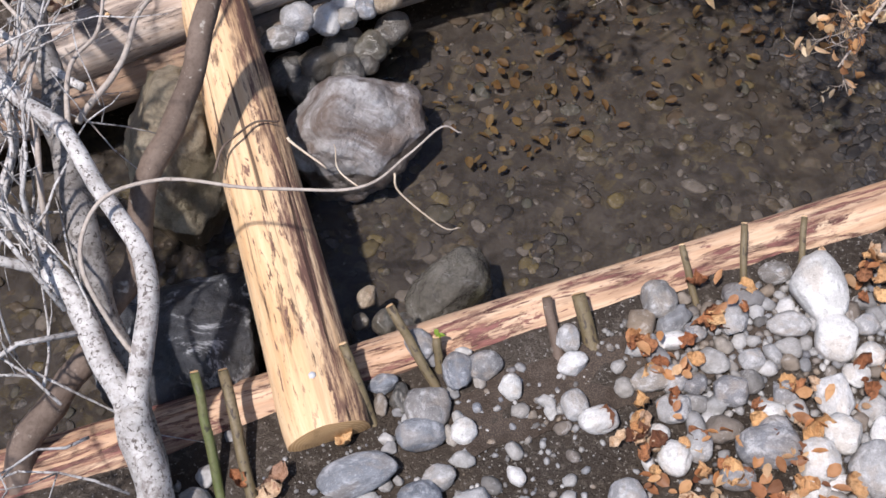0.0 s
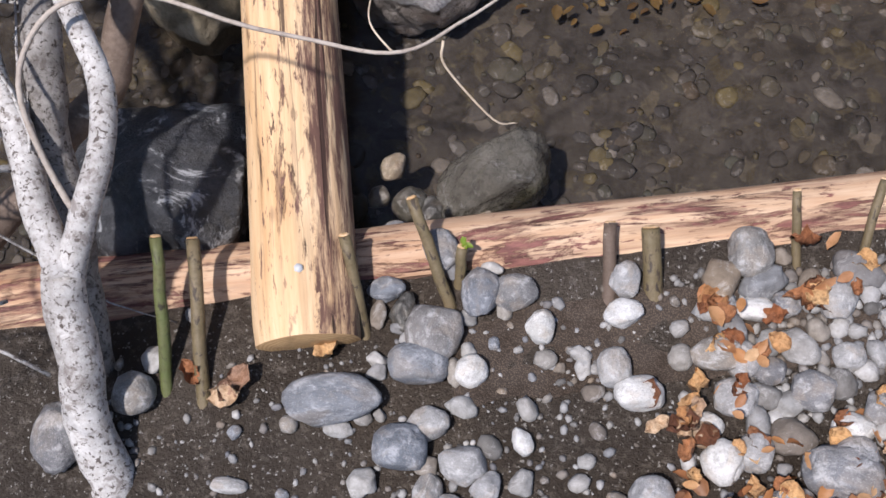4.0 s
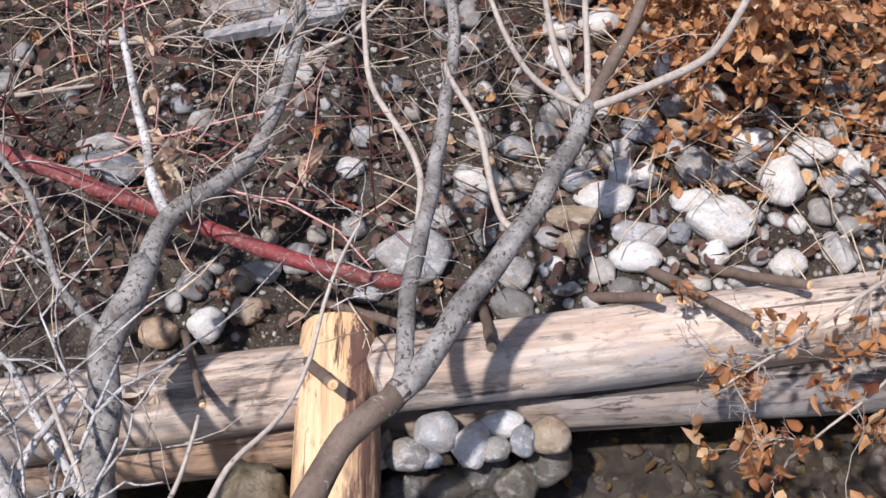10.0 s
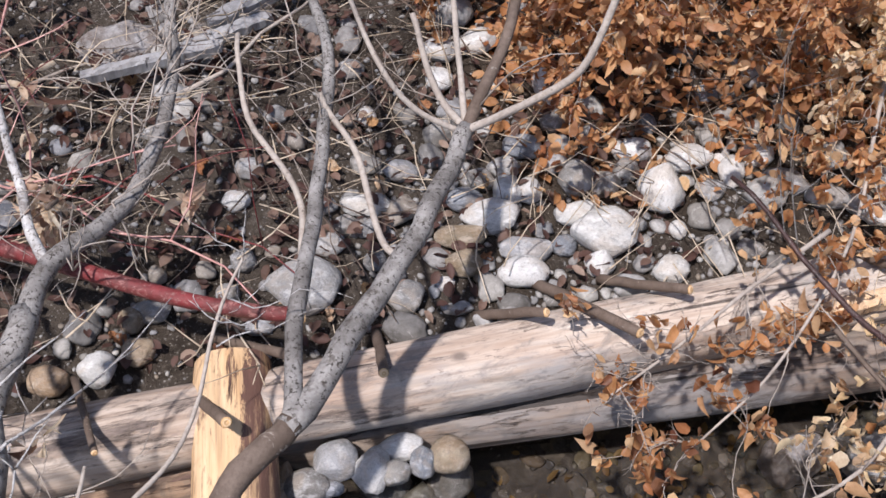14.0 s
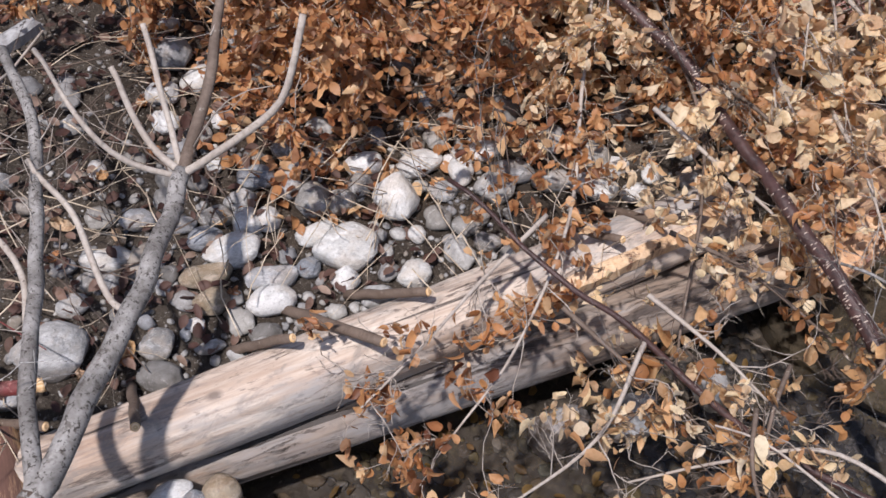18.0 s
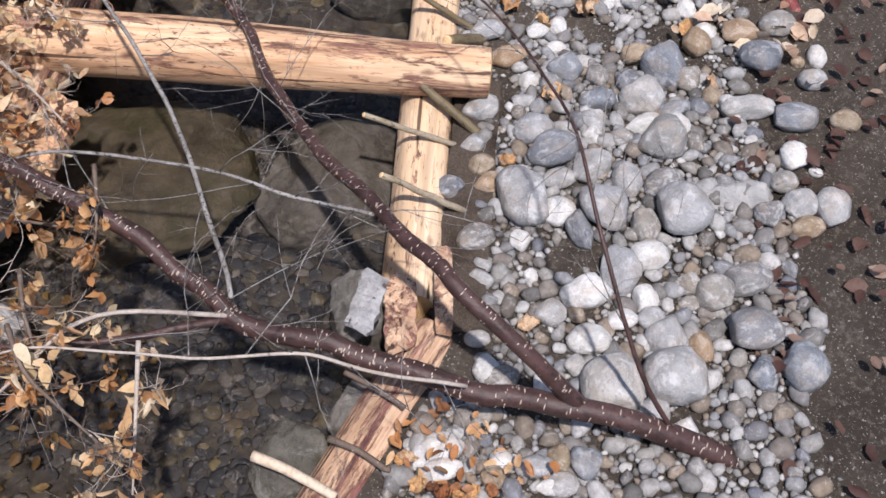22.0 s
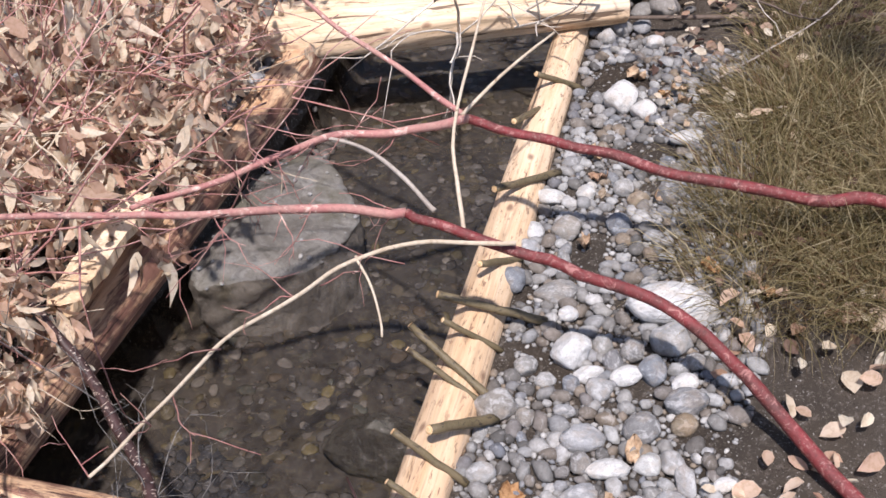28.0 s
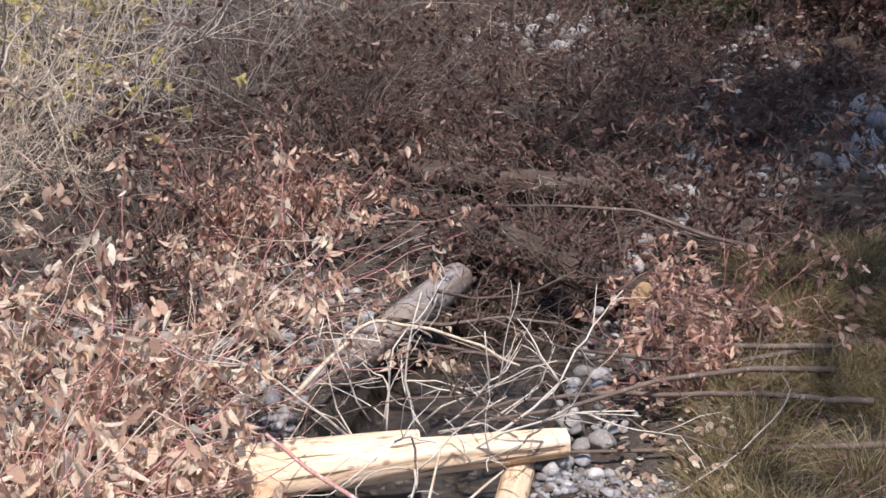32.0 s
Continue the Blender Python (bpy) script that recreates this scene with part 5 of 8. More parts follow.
small_stones()
scatter(12, (0.72, 1.40, 2.0, 2.42), (0.018, 0.035), lambda x, y: y > far_y(x) + 0.08, ("white", "grey", "white", "grey", "blue"), "heaped behind the far-bank log", FAR, 0.72)
scatter(8, (1.3, 1.8, 2.02, 2.3), (0.024, 0.04), lambda x, y: y > far_y(x) + 0.08, ("white", "grey"), "heaped behind the far-bank log", FAR, 0.8)
scatter(12, (0.78, 1.02, 2.42, 2.85), (0.02, 0.05), lambda x, y: True, ("white", "white", "grey"), "in a pale run down the far bank", FAR, 0.75)
packed("cobbles", 300, (2.6, 4.6, 2.4, 3.3), (0.025, 0.06), lambda x, y: y > far_y(x) + 0.14, pale_gravel_mix, "whitish cobbles lying under the tan dogwood", 11, 0.9, power=1.5)
packed("river_pebbles", 500, (3.5, 3.95, 2.28, 2.62), (0.012, 0.03), lambda x, y: y > far_y(x) - 0.12, pale_gravel_mix, "white and grey pebbles heaped behind the flat boulder", 14, 0.8, power=3)
packed("cobbles", 900, (7.6, 13.8, 1.4, 6.2), (0.04, 0.12), lambda x, y: (8.3 < x < 10.6 and 1.6 < y < 2.2) or (10.6 < x < 12.2 and 4.6 < y) or (x > 12.4 and 4.6 < y < 5.8), gravel_mix, "pale cobbles heaped on the upper bank", 12, 0.9, power=1.5)
packed("river_pebbles", 70000, (1.6, 4.7, 0.0, 2.1), (0.0085, 0.024), lambda x, y: (0.15 if 1.95 < x < 2.62 else 0.075) < near_y(x) - y < float(np.interp(x, (1.9, 2.3, 2.7, 3.3, 4.7), (0.75, 0.85, 0.85, 0.70, 0.6))) + 0.12 * noise.noise((x * 3, y * 3, 5)) and noise.noise((x * 6, y * 6, 2)) > -0.3, pale_gravel_mix, "grey, white and tan river pebbles covering the bank", 1, 0.62, power=9)
packed("river_pebbles", 22000, (0.62, 1.8, 0.05, 0.9), (0.008, 0.030), lambda x, y: near_y(x) - y > 0.09 and (x > 0.82 + 0.06 * noise.noise((x * 9, y * 9, 1)) or y < 0.62) and noise.noise((x * 4, y * 4, 8)) > -0.22, pale_gravel_mix, "grey and white pebbles among fallen leaves", 2, 0.70, power=9)
packed("river_pebbles", 7000, (-0.7, 1.9, 1.95, 3.2), (0.007, 0.034), lambda x, y: y - far_y(x) > 0.08 and (noise.noise((x * 5, y * 5, 4)) > (-0.3 if 0.6 < x < 1.5 and y < 2.45 else 0.3)), gravel_mix, "grey and white pebbles on the far bank", 3, 0.85)
packed("river_pebbles", 3200, (2.0, 5.5, 2.1, 4.2), (0.012, 0.05), lambda x, y: y - far_y(x) > 0.1 and noise.noise((x * 2, y * 2, 4)) > -0.2, gravel_mix, "pale pebbles under the far-bank shrubs", 4, 0.8)
packed("river_pebbles", 9000, (4.5, 13.5, 0.8, 6.0), (0.018, 0.07), lambda x, y: 0.05 < near_y(x) - y < 0.38 or (7.8 < x < 10.5 and 1.5 < y < 2.4 and noise.noise((x, y, 3)) > 0.0) or (x > 9 and noise.noise((x * 0.8, y * 0.8, 9)) > 0.42), gravel_mix, "pale grey stones heaped beside the upper stream", 5, 0.8)
gravel("gravel", 7000, (1.6, 4.6, 0.0, 2.0), (0.003, 0.009), lambda x, y: (0.15 if 1.95 < x < 2.62 else 0.07) < near_y(x) - y < (0.82 if x < 3 else 0.66), gravel_mix, "mixed grey and white gravel on the bank", 1)
packed("river_pebbles", 800, (0.33, 0.88, 0.45, 0.90), (0.005, 0.016), lambda x, y: near_y(x) - y > 0.09 and noise.noise((x * 8, y * 8, 12)) > 0.0, pale_gravel_mix, "small white pebbles on dark soil", 13, 0.9, power=4)
gravel("gravel", 4000, (-0.1, 1.8, 0.1, 0.9), (0.0015, 0.008), lambda x, y: near_y(x) - y > 0.08 and noise.noise((x * 7, y * 7, 6)) > -0.25, pale_gravel_mix, "fine pale gravel strewn on dark soil", 2)
gravel("gravel", 5000, (-0.6, 3.0, 1.9, 3.4), (0.003, 0.010), lambda x, y: y - far_y(x) > 0.07, gravel_mix, "grey gravel covering the far bank", 3)
gravel("stream_bed_stones", 11000, (-1.2, 4.8, 0.95, 3.0), (0.006, 0.024), lambda x, y: near_y(x) + 0.04 < y < far_y(x) - 0.04, bed_mix, "brown and olive stones on the stream bed", 5, 0.0, 0.2)
gravel("stream_bed_stones", 3600, (1.45, 2.75, 0.98, 1.95), (0.008, 0.024), lambda x, y: near_y(x) + 0.05 < y < far_y(x) - 0.05 and noise.noise((x * 3, y * 3, 21)) > -0.35, dark_bed_mix, "dark grey stones on the stream bed below the slabs", 15, 0.0, 0.12)


def pebbles_on(rock, count, sizes, material, label, seed):
    """Small pebbles lying on the top of a boulder."""
    rng = random.Random(seed)
    tops = [rock.matrix_world @ v.co for v in rock.data.vertices if v.normal.z > 0.75 and v.co.z > 0.04]
    hp = Heap()
    for _ in range(count):
        p = rng.choice(tops)
        v, f = SMALL_PEBBLES[rng.randrange(6)]
        q = rng.uniform(*sizes)
        hp.add([p + Vector((a[0] * q, a[1] * q * 0.8, a[2] * q * 0.7 + q * 0.4)) for a in v], [tuple(int(c) for c in t) for t in f])
    tagged(part("gravel", hp.mesh("gravel", material), None), label, "gravel", kind="stuff")


pebbles_on(rock_u, 45, (0.004, 0.010), gravel_mix, "small pebbles strewn on the flat boulder", 3)


# ==== willow stakes ====
def stake(tip, base, r, bark, where, group, cut=pale_cut):
    tip, base = Vector(tip), Vector(base)
    way = (tip - base).normalized()
    foot = base - way * 0.05
    rng = random.Random(int(tip.x * 1000))
    length = (tip - foot).length
    th = thing("willow_stake", "cut willow stake " + where, "stake", group)
    th.matrix_world = Matrix.Translation(foot) @ way.to_track_quat('Z', 'Y').to_matrix().to_4x4()
    path = [Vector((rng.gauss(0, 0.0008), rng.gauss(0, 0.0008), length * i / 7)) for i in range(8)]
    v, f = tube_data(path, r * 1.08, r * 0.95, 12, 0.05, rng.randrange(999))
    stem = part("stem", mesh_of("stem", v, f, bark), None, th)
    ring = [path[-1] + Vector((math.cos(w) * r * 0.9, math.sin(w) * r * 0.9, 0.0015)) for w in np.linspace(0, 2 * math.pi, 12, endpoint=False)]
    part("cut_end", cap_mesh(ring, 0.4, cut, 3), None, stem, "pale cut end")
    return th


ROW = "willow stakes along the near bank"
for tx, ty, tz, bx, by, r, bark in (
        (0.092, 1.032, 0.19, 0.061, 0.850, 0.0085, green_stake_bark), (0.134, 1.031, 0.165, 0.110, 0.823, 0.0095, stake_bark), (0.336, 1.003, 0.16, 0.340, 0.886, 0.0085, stake_bark),
        (0.433, 1.041, 0.16, 0.462, 0.909, 0.0085, stake_bark), (0.491, 0.975, 0.12, 0.480, 0.936, 0.008, stake_bark), (0.699, 0.978, 0.11, 0.680, 0.876, 0.0095, brown_bark),
        (0.751, 0.958, 0.12, 0.741, 0.868, 0.0135, stake_bark), (0.958, 0.973, 0.13, 0.950, 0.893, 0.0065, stake_bark), (1.075, 0.965, 0.14, 1.031, 0.867, 0.0065, stake_bark),
        (1.179, 0.937, 0.14, 1.137, 0.852, 0.006, stake_bark), (1.362, 0.960, 0.2, 1.329, 0.845, 0.008, stake_bark)):
    stake((tx, ty, tz), (bx, by, 0.07), r, bark, "standing behind the bank log", ROW)
for tx, ty, tz, bx, by, r in (
        (2.287, 1.226, 0.22, 2.400, 1.090, 0.0075), (2.161, 1.123, 0.22, 2.245, 1.002, 0.0085), (3.097, 1.538, 0.17, 3.087, 1.348, 0.009), (3.036, 1.498, 0.17, 3.062, 1.366, 0.007),
        (2.836, 1.383, 0.17, 2.866, 1.274, 0.008), (2.732, 1.316, 0.17, 2.762, 1.195, 0.007), (3.153, 1.490, 0.17, 3.211, 1.418, 0.007), (3.217, 1.55, 0.17, 3.335, 1.388, 0.010),
        (2.618, 1.188, 0.17, 2.724, 1.159, 0.014), (2.480, 1.206, 0.17, 2.468, 1.060, 0.010), (3.620, 1.667, 0.17, 3.836, 1.637, 0.010), (3.910, 1.796, 0.17, 4.112, 1.827, 0.009),
        (4.162, 1.882, 0.17, 4.268, 1.824, 0.009), (2.882, 1.328, 0.17, 3.012, 1.293, 0.011), (3.357, 1.531, 0.17, 3.484, 1.524, 0.009)):
    stake((tx, ty, tz), (bx, by, 0.10), r * (0.8 if tx < 2.3 else 1.0), dry_stake_bark if tx < 2.3 else stake_bark, "leaning over the pale bank log", ROW)
for tx, ty, tz, bx, by, r in (
        (0.330, 1.793, 0.30, 0.278, 1.911, 0.010), (0.579, 1.844, 0.29, 0.587, 1.964, 0.009), (0.865, 1.926, 0.27, 0.797, 1.985, 0.009), (1.001, 1.850, 0.29, 0.904, 2.021, 0.010),
        (1.118, 1.930, 0.27, 1.034, 2.017, 0.009), (1.499, 1.909, 0.27, 1.461, 2.016, 0.008), (1.594, 1.914, 0.27, 1.569, 2.026, 0.008), (0.132, 1.786, 0.28, 0.088, 1.948, 0.006),
        (0.443, 1.927, 0.24, 0.352, 2.000, 0.009)):
    stake((tx, ty, tz), (bx, by, 0.19), r, brown_bark, "leaning over the grey far-bank log", "willow stakes along the far bank")


# ==== birch clump over the stream ====
birch = thing("birch_clump", "white-barked leafless birch clump leaning over the stream", "tree")
branch(birch, "stem", [(-0.03, 0.72, 0.05), (-0.015, 0.84, 0.15), (-0.005, 0.97, 0.275)], 0.031, 0.027, birch_bark, 14)
branch(birch, "stem", [(-0.005, 0.96, 0.27), (-0.035, 1.12, 0.31), (-0.09, 1.30, 0.34), (-0.17, 1.45, 0.37), (-0.3, 1.6, 0.42)], 0.022, 0.013, birch_bark, 12)
branch(birch, "stem", [(0.0, 0.965, 0.27), (0.06, 1.06, 0.335), (0.07, 1.22, 0.40), (0.03, 1.36, 0.45), (-0.05, 1.52, 0.50), (-0.12, 1.68, 0.52)], 0.019, 0.010, birch_bark, 12)
branch(birch, "branch", [(0.03, 1.02, 0.31), (-0.005, 1.14, 0.40), (0.05, 1.22, 0.45), (0.16, 1.225, 0.45), (0.338, 1.158, 0.412), (0.45, 1.13, 0.40), (0.53, 1.16, 0.40), (0.60, 1.19, 0.40), (0.63, 1.18, 0.38)], 0.0042, 0.0014, pale_twig, 7)
branch(birch, "twig", [(0.50, 1.14, 0.39), (0.50, 1.12, 0.36), (0.55, 1.07, 0.30), (0.58, 1.07, 0.28)], 0.0020, 0.0009, beige_twig, 6)
branch(birch, "twig", [(0.44, 1.13, 0.395), (0.415, 1.17, 0.41), (0.425, 1.21, 0.42)], 0.0016, 0.0008, beige_twig, 5)
branch(birch, "branch", [(-0.06, 1.24, 0.33), (-0.02, 1.36, 0.44), (0.0, 1.48, 0.47), (0.03, 1.56, 0.50), (-0.02, 1.68, 0.53)], 0.006, 0.003, pale_twig, 7)
branch(birch, "branch", [(0.03, 1.36, 0.45), (0.07, 1.50, 0.47), (0.13, 1.54, 0.49), (0.17, 1.64, 0.52)], 0.005, 0.0025, pale_twig, 7)
branch(birch, "branch", [(0.07, 1.51, 0.40), (0.0, 1.60, 0.42), (-0.06, 1.69, 0.44), (-0.10, 1.77, 0.48), (-0.2, 1.85, 0.5)], 0.008, 0.004, birch_bark, 8)
branch(birch, "branch", [(0.05, 1.42, 0.42), (0.14, 1.52, 0.42), (0.19, 1.61, 0.42), (0.28, 1.71, 0.42), (0.35, 1.90, 0.46), (0.39, 1.97, 0.48)], 0.006, 0.002, pale_twig, 8)
rng = random.Random(11)
heap = Heap()
twigs_on(heap, [(-0.005, 0.96, 0.27), (-0.09, 1.30, 0.34), (-0.3, 1.6, 0.42)], 9, 0.28, 0.003, rng, (0, 0.5, 0.25), 1)
twigs_on(heap, [(0.07, 1.22, 0.40), (-0.05, 1.52, 0.50), (-0.12, 1.68, 0.52)], 8, 0.28, 0.003, rng, (0, 0.6, 0.1), 1)
twigs_on(heap, [(0.14, 1.52, 0.42), (0.28, 1.71, 0.42), (0.39, 1.97, 0.48)], 7, 0.12, 0.0016, rng, (0, 0.3, 0.1), 1)
twigs_on(heap, [(-0.02, 0.98, 0.28), (-0.10, 1.30, 0.36), (-0.2, 1.55, 0.42)], 14, 0.38, 0.0052, rng, (0.15, 0.7, 0.25), 2)
twigs_on(heap, [(0.02, 1.3, 0.40), (-0.1, 1.6, 0.45), (-0.2, 1.8, 0.46)], 10, 0.3, 0.0045, rng, (0.1, 0.5, 0.15), 2)
twigs_on(heap, [(-0.03, 0.78, 0.12), (-0.08, 0.95, 0.26), (-0.15, 1.1, 0.3)], 7, 0.26, 0.0028, rng, (-0.2, 0.3, 0.25), 1)
tagged(part("twig_tangle", heap.mesh("twig_tangle", birch_bark), None, birch), kind="stuff")
branch(birch, "branch", [(-0.12, 1.36, 0.35), (-0.05, 1.44, 0.42), (-0.07, 1.58, 0.47), (0.0, 1.7, 0.5)], 0.009, 0.005, birch_bark, 9)
branch(birch, "branch", [(-0.06, 1.22, 0.325), (-0.16, 1.26, 0.38), (-0.26, 1.4, 0.42)], 0.010, 0.006, birch_bark, 9)

alder = thing("grey_alder", "grey-barked leafless alder stem leaning across the stream", "tree")
branch(alder, "stem", [(-0.05, 0.86, 0.02), (-0.02, 1.05, 0.2), (-0.01, 1.24, 0.30), (0.01, 1.40, 0.36), (0.02, 1.54, 0.40), (0.02, 1.80, 0.43), (0.06, 1.95, 0.43)], 0.030, 0.020, grey_bark, 14)
branch(alder, "stem", [(0.02, 1.79, 0.43), (0.10, 2.04, 0.42), (0.19, 2.15, 0.40), (0.26, 2.29, 0.40), (0.30, 2.42, 0.44), (0.31, 2.6, 0.5)], 0.018, 0.010, grey_bark, 12)
branch(alder, "branch", [(0.10, 2.03, 0.42), (0.07, 2.11, 0.43), (0.04, 2.25, 0.46), (0.02, 2.36, 0.52)], 0.010, 0.006, birch_bark, 9)
branch(alder, "branch", [(0.03, 1.82, 0.43), (-0.05, 1.9, 0.47), (-0.1, 2.05, 0.5), (-0.2, 2.2, 0.5)], 0.008, 0.004, grey_bark, 8)
heap = Heap()
twigs_on(heap, [(0.02, 1.80, 0.43), (0.19, 2.15, 0.42), (0.30, 2.42, 0.46)], 14, 0.22, 0.0022, rng, (-0.2, 0.3, 0.2), 2)
tagged(part("twig_tangle", heap.mesh("twig_tangle", pale_twig), None, alder), kind="stuff")

cherry = thing("leaning_sapling", "speckled brown-grey sapling leaning across the stream, forking", "tree")
branch(cherry, "stem", [(-0.28, 0.98, 0.02), (-0.20, 1.07, 0.12), (-0.05, 1.15, 0.18), (0.06, 1.26, 0.24), (0.14, 1.37, 0.30), (0.23, 1.48, 0.36), (0.34, 1.615, 0.425), (0.43, 1.70, 0.445)], 0.026, 0.019, brown_bark, 14)
branch(cherry, "stem", [(0.42, 1.69, 0.445), (0.56, 1.86, 0.45), (0.68, 2.02, 0.46), (0.77, 2.18, 0.465)], 0.019, 0.015, grey_bark, 12)
branch(cherry, "branch", [(0.77, 2.17, 0.465), (0.83, 2.27, 0.50), (0.92, 2.42, 0.58), (1.0, 2.6, 0.7)], 0.012, 0.007, brown_bark, 9)
branch(cherry, "branch", [(0.425, 1.69, 0.445), (0.47, 1.92, 0.46), (0.53, 2.16, 0.48), (0.56, 2.32, 0.50), (0.55, 2.5, 0.53)], 0.014, 0.009, grey_bark, 10)
branch(cherry, "branch", [(0.62, 1.94, 0.455), (0.60, 1.99, 0.45), (0.58, 2.15, 0.47), (0.54, 2.26, 0.50)], 0.006, 0.005, pale_twig, 8)
branch(cherry, "branch", [(0.475, 1.97, 0.46), (0.48, 2.11, 0.455), (0.42, 2.25, 0.47), (0.42, 2.42, 0.50)], 0.006, 0.0045, pale_twig, 8)
branch(cherry, "branch", [(0.77, 2.17, 0.465), (0.82, 2.16, 0.50), (0.94, 2.15, 0.60), (1.0, 2.2, 0.72)], 0.0075, 0.006, pale_twig, 8)
branch(cherry, "branch", [(0.77, 2.17, 0.465), (0.73, 2.24, 0.50), (0.71, 2.36, 0.56)], 0.007, 0.005, pale_twig, 8)
branch(cherry, "branch", [(0.76, 2.17, 0.465), (0.69, 2.20, 0.50), (0.64, 2.25, 0.55), (0.6, 2.4, 0.6)], 0.0055, 0.004, pale_twig, 8)
branch(cherry, "branch", [(0.77, 2.18, 0.465), (0.775, 2.27, 0.52), (0.78, 2.4, 0.6)], 0.006, 0.005, pale_twig, 8)
heap = Heap()
twigs_on(heap, [(0.43, 1.70, 0.445), (0.53, 2.16, 0.48), (0.56, 2.32, 0.5)], 6, 0.15, 0.0016, rng, (0, 0.4, 0.2), 1)
twigs_on(heap, [(0.77, 2.18, 0.465), (0.83, 2.27, 0.50), (1.0, 2.6, 0.7)], 6, 0.2, 0.002, rng, (0, 0.4, 0.3), 1)
tagged(part("twig_tangle", heap.mesh("twig_tangle", pale_twig), None, cherry), kind="stuff")

cut = thing("fallen_dogwood", "fallen red dogwood stem with a pale cut end", "branch")
branch(cut, "stem", [(-0.42, 2.34, 0.44), (-0.18, 2.21, 0.40), (0.05, 2.10, 0.37), (0.27, 2.00, 0.35), (0.458, 1.935, 0.352)], 0.016, 0.012, red_bark, 12)
branch(cut, "cut_end", [(0.456, 1.936, 0.352), (0.468, 1.931, 0.352)], 0.0118, 0.0112, pale_cut, 12, label="pale cut end")


# ==== dark birch with pale marks ====
def lenticels(parent, points, r0, r1, count, seed):
    """Short pale bars round a dark stem, joined."""
    rng = random.Random(seed)
    path = crooked(points, 6, r0)
    hp = Heap()
    for _ in range(count):
        i = rng.randrange(1, len(path) - 1)
        ahead = (path[i + 1] - path[i - 1]).normalized()
        r = r0 + (r1 - r0) * i / len(path)
        a = ahead.orthogonal().normalized()
        b = ahead.cross(a)
        w0, dw, t = rng.uniform(0, 6.28), rng.uniform(0.15, 0.6), rng.uniform(0, 1)
        c = path[i].lerp(path[i + 1], t)
        v = []
        for s in (-1, 1):
            for j in range(4):
                w = w0 + dw * j / 3
                h = (0.001 if j in (1, 2) else 0.0003) * s
                v.append(c + (math.cos(w) * a + math.sin(w) * b) * (r * 1.075) + ahead * h)
        hp.add(v, [(j, j + 1, j + 5, j + 4) for j in range(3)])
    tagged(part("lenticel_pattern", hp.mesh("lenticel_pattern", lenticel_mat), None, parent, "pale corky marks"), kind="stuff")


dark = thing("dark_birch", "dark red-brown birch stems with pale marks over the stream", "tree")
P1 = [(1.99, 0.22, 0.05), (1.94, 0.38, 0.12), (1.86, 0.62, 0.17), (1.80, 0.88, 0.20), (1.75, 1.18, 0.215), (1.76, 1.30, 0.23), (1.79, 1.56, 0.31), (1.78, 1.75, 0.335), (1.78, 2.0, 0.35), (1.74, 2.22, 0.40), (1.66, 2.42, 0.46)]
P2 = [(1.88, 0.57, 0.16), (1.88, 0.79, 0.33), (1.98, 1.01, 0.33), (2.13, 1.25, 0.26), (2.27, 1.43, 0.23), (2.39, 1.57, 0.23), (2.46, 1.71, 0.26), (2.52, 1.88, 0.31), (2.54, 2.05, 0.37)]
branch(dark, "stem", P1, 0.023, 0.011, lenticel_bark, 12)
branch(dark, "stem", P2, 0.016, 0.010, lenticel_bark, 12)
lenticels(dark, P1, 0.023, 0.011, 1150, 1)
lenticels(dark, P2, 0.016, 0.010, 900, 2)
P3 = [(1.75, 1.20, 0.215), (1.53, 1.44, 0.25), (1.40, 1.67, 0.33), (1.30, 1.81, 0.38), (1.20, 2.05, 0.41)]
branch(dark, "branch", P3, 0.008, 0.004, lenticel_bark, 9)
P4 = [(1.80, 1.68, 0.34), (1.86, 1.60, 0.34), (1.96, 1.39, 0.30), (1.99, 1.22, 0.28), (2.0, 1.06, 0.31)]
branch(dark, "branch", P4, 0.003, 0.004, grey_bark, 7)
P5 = [(2.24, 1.84, 0.4), (2.19, 1.74, 0.35), (2.08, 1.57, 0.33), (1.94, 1.40, 0.30), (1.76, 1.22, 0.25)]
branch(dark, "branch", P5, 0.004, 0.005, grey_bark, 7)
P6 = [(1.44, 1.50, 0.30), (1.51, 1.42, 0.30), (1.59, 1.19, 0.32), (1.67, 1.04, 0.33), (1.71, 0.92, 0.30), (1.80, 0.78, 0.22)]
branch(dark, "branch", P6, 0.002, 0.0038, pale_twig, 7)
P7 = [(1.93, 0.42, 0.13), (1.94, 0.54, 0.30), (2.06, 0.67, 0.45), (2.21, 0.79, 0.50), (2.36, 0.96, 0.50), (2.5, 1.2, 0.5)]
branch(dark, "branch", P7, 0.005, 0.002, lenticel_bark, 7)
heap, ends = Heap(), []
for line, n in ((P1[4:], 9), (P2[2:], 12), (P3, 6), (P4, 6), (P5, 5), (P6, 6), (P7, 5)):
    twigs_on(heap, line, n, 0.26, 0.0016, rng, (0, 0.3, 0.5), 2, ends, 0.12)
tagged(part("twig_tangle", heap.mesh("twig_tangle", grey_bark), None, dark), kind="stuff")


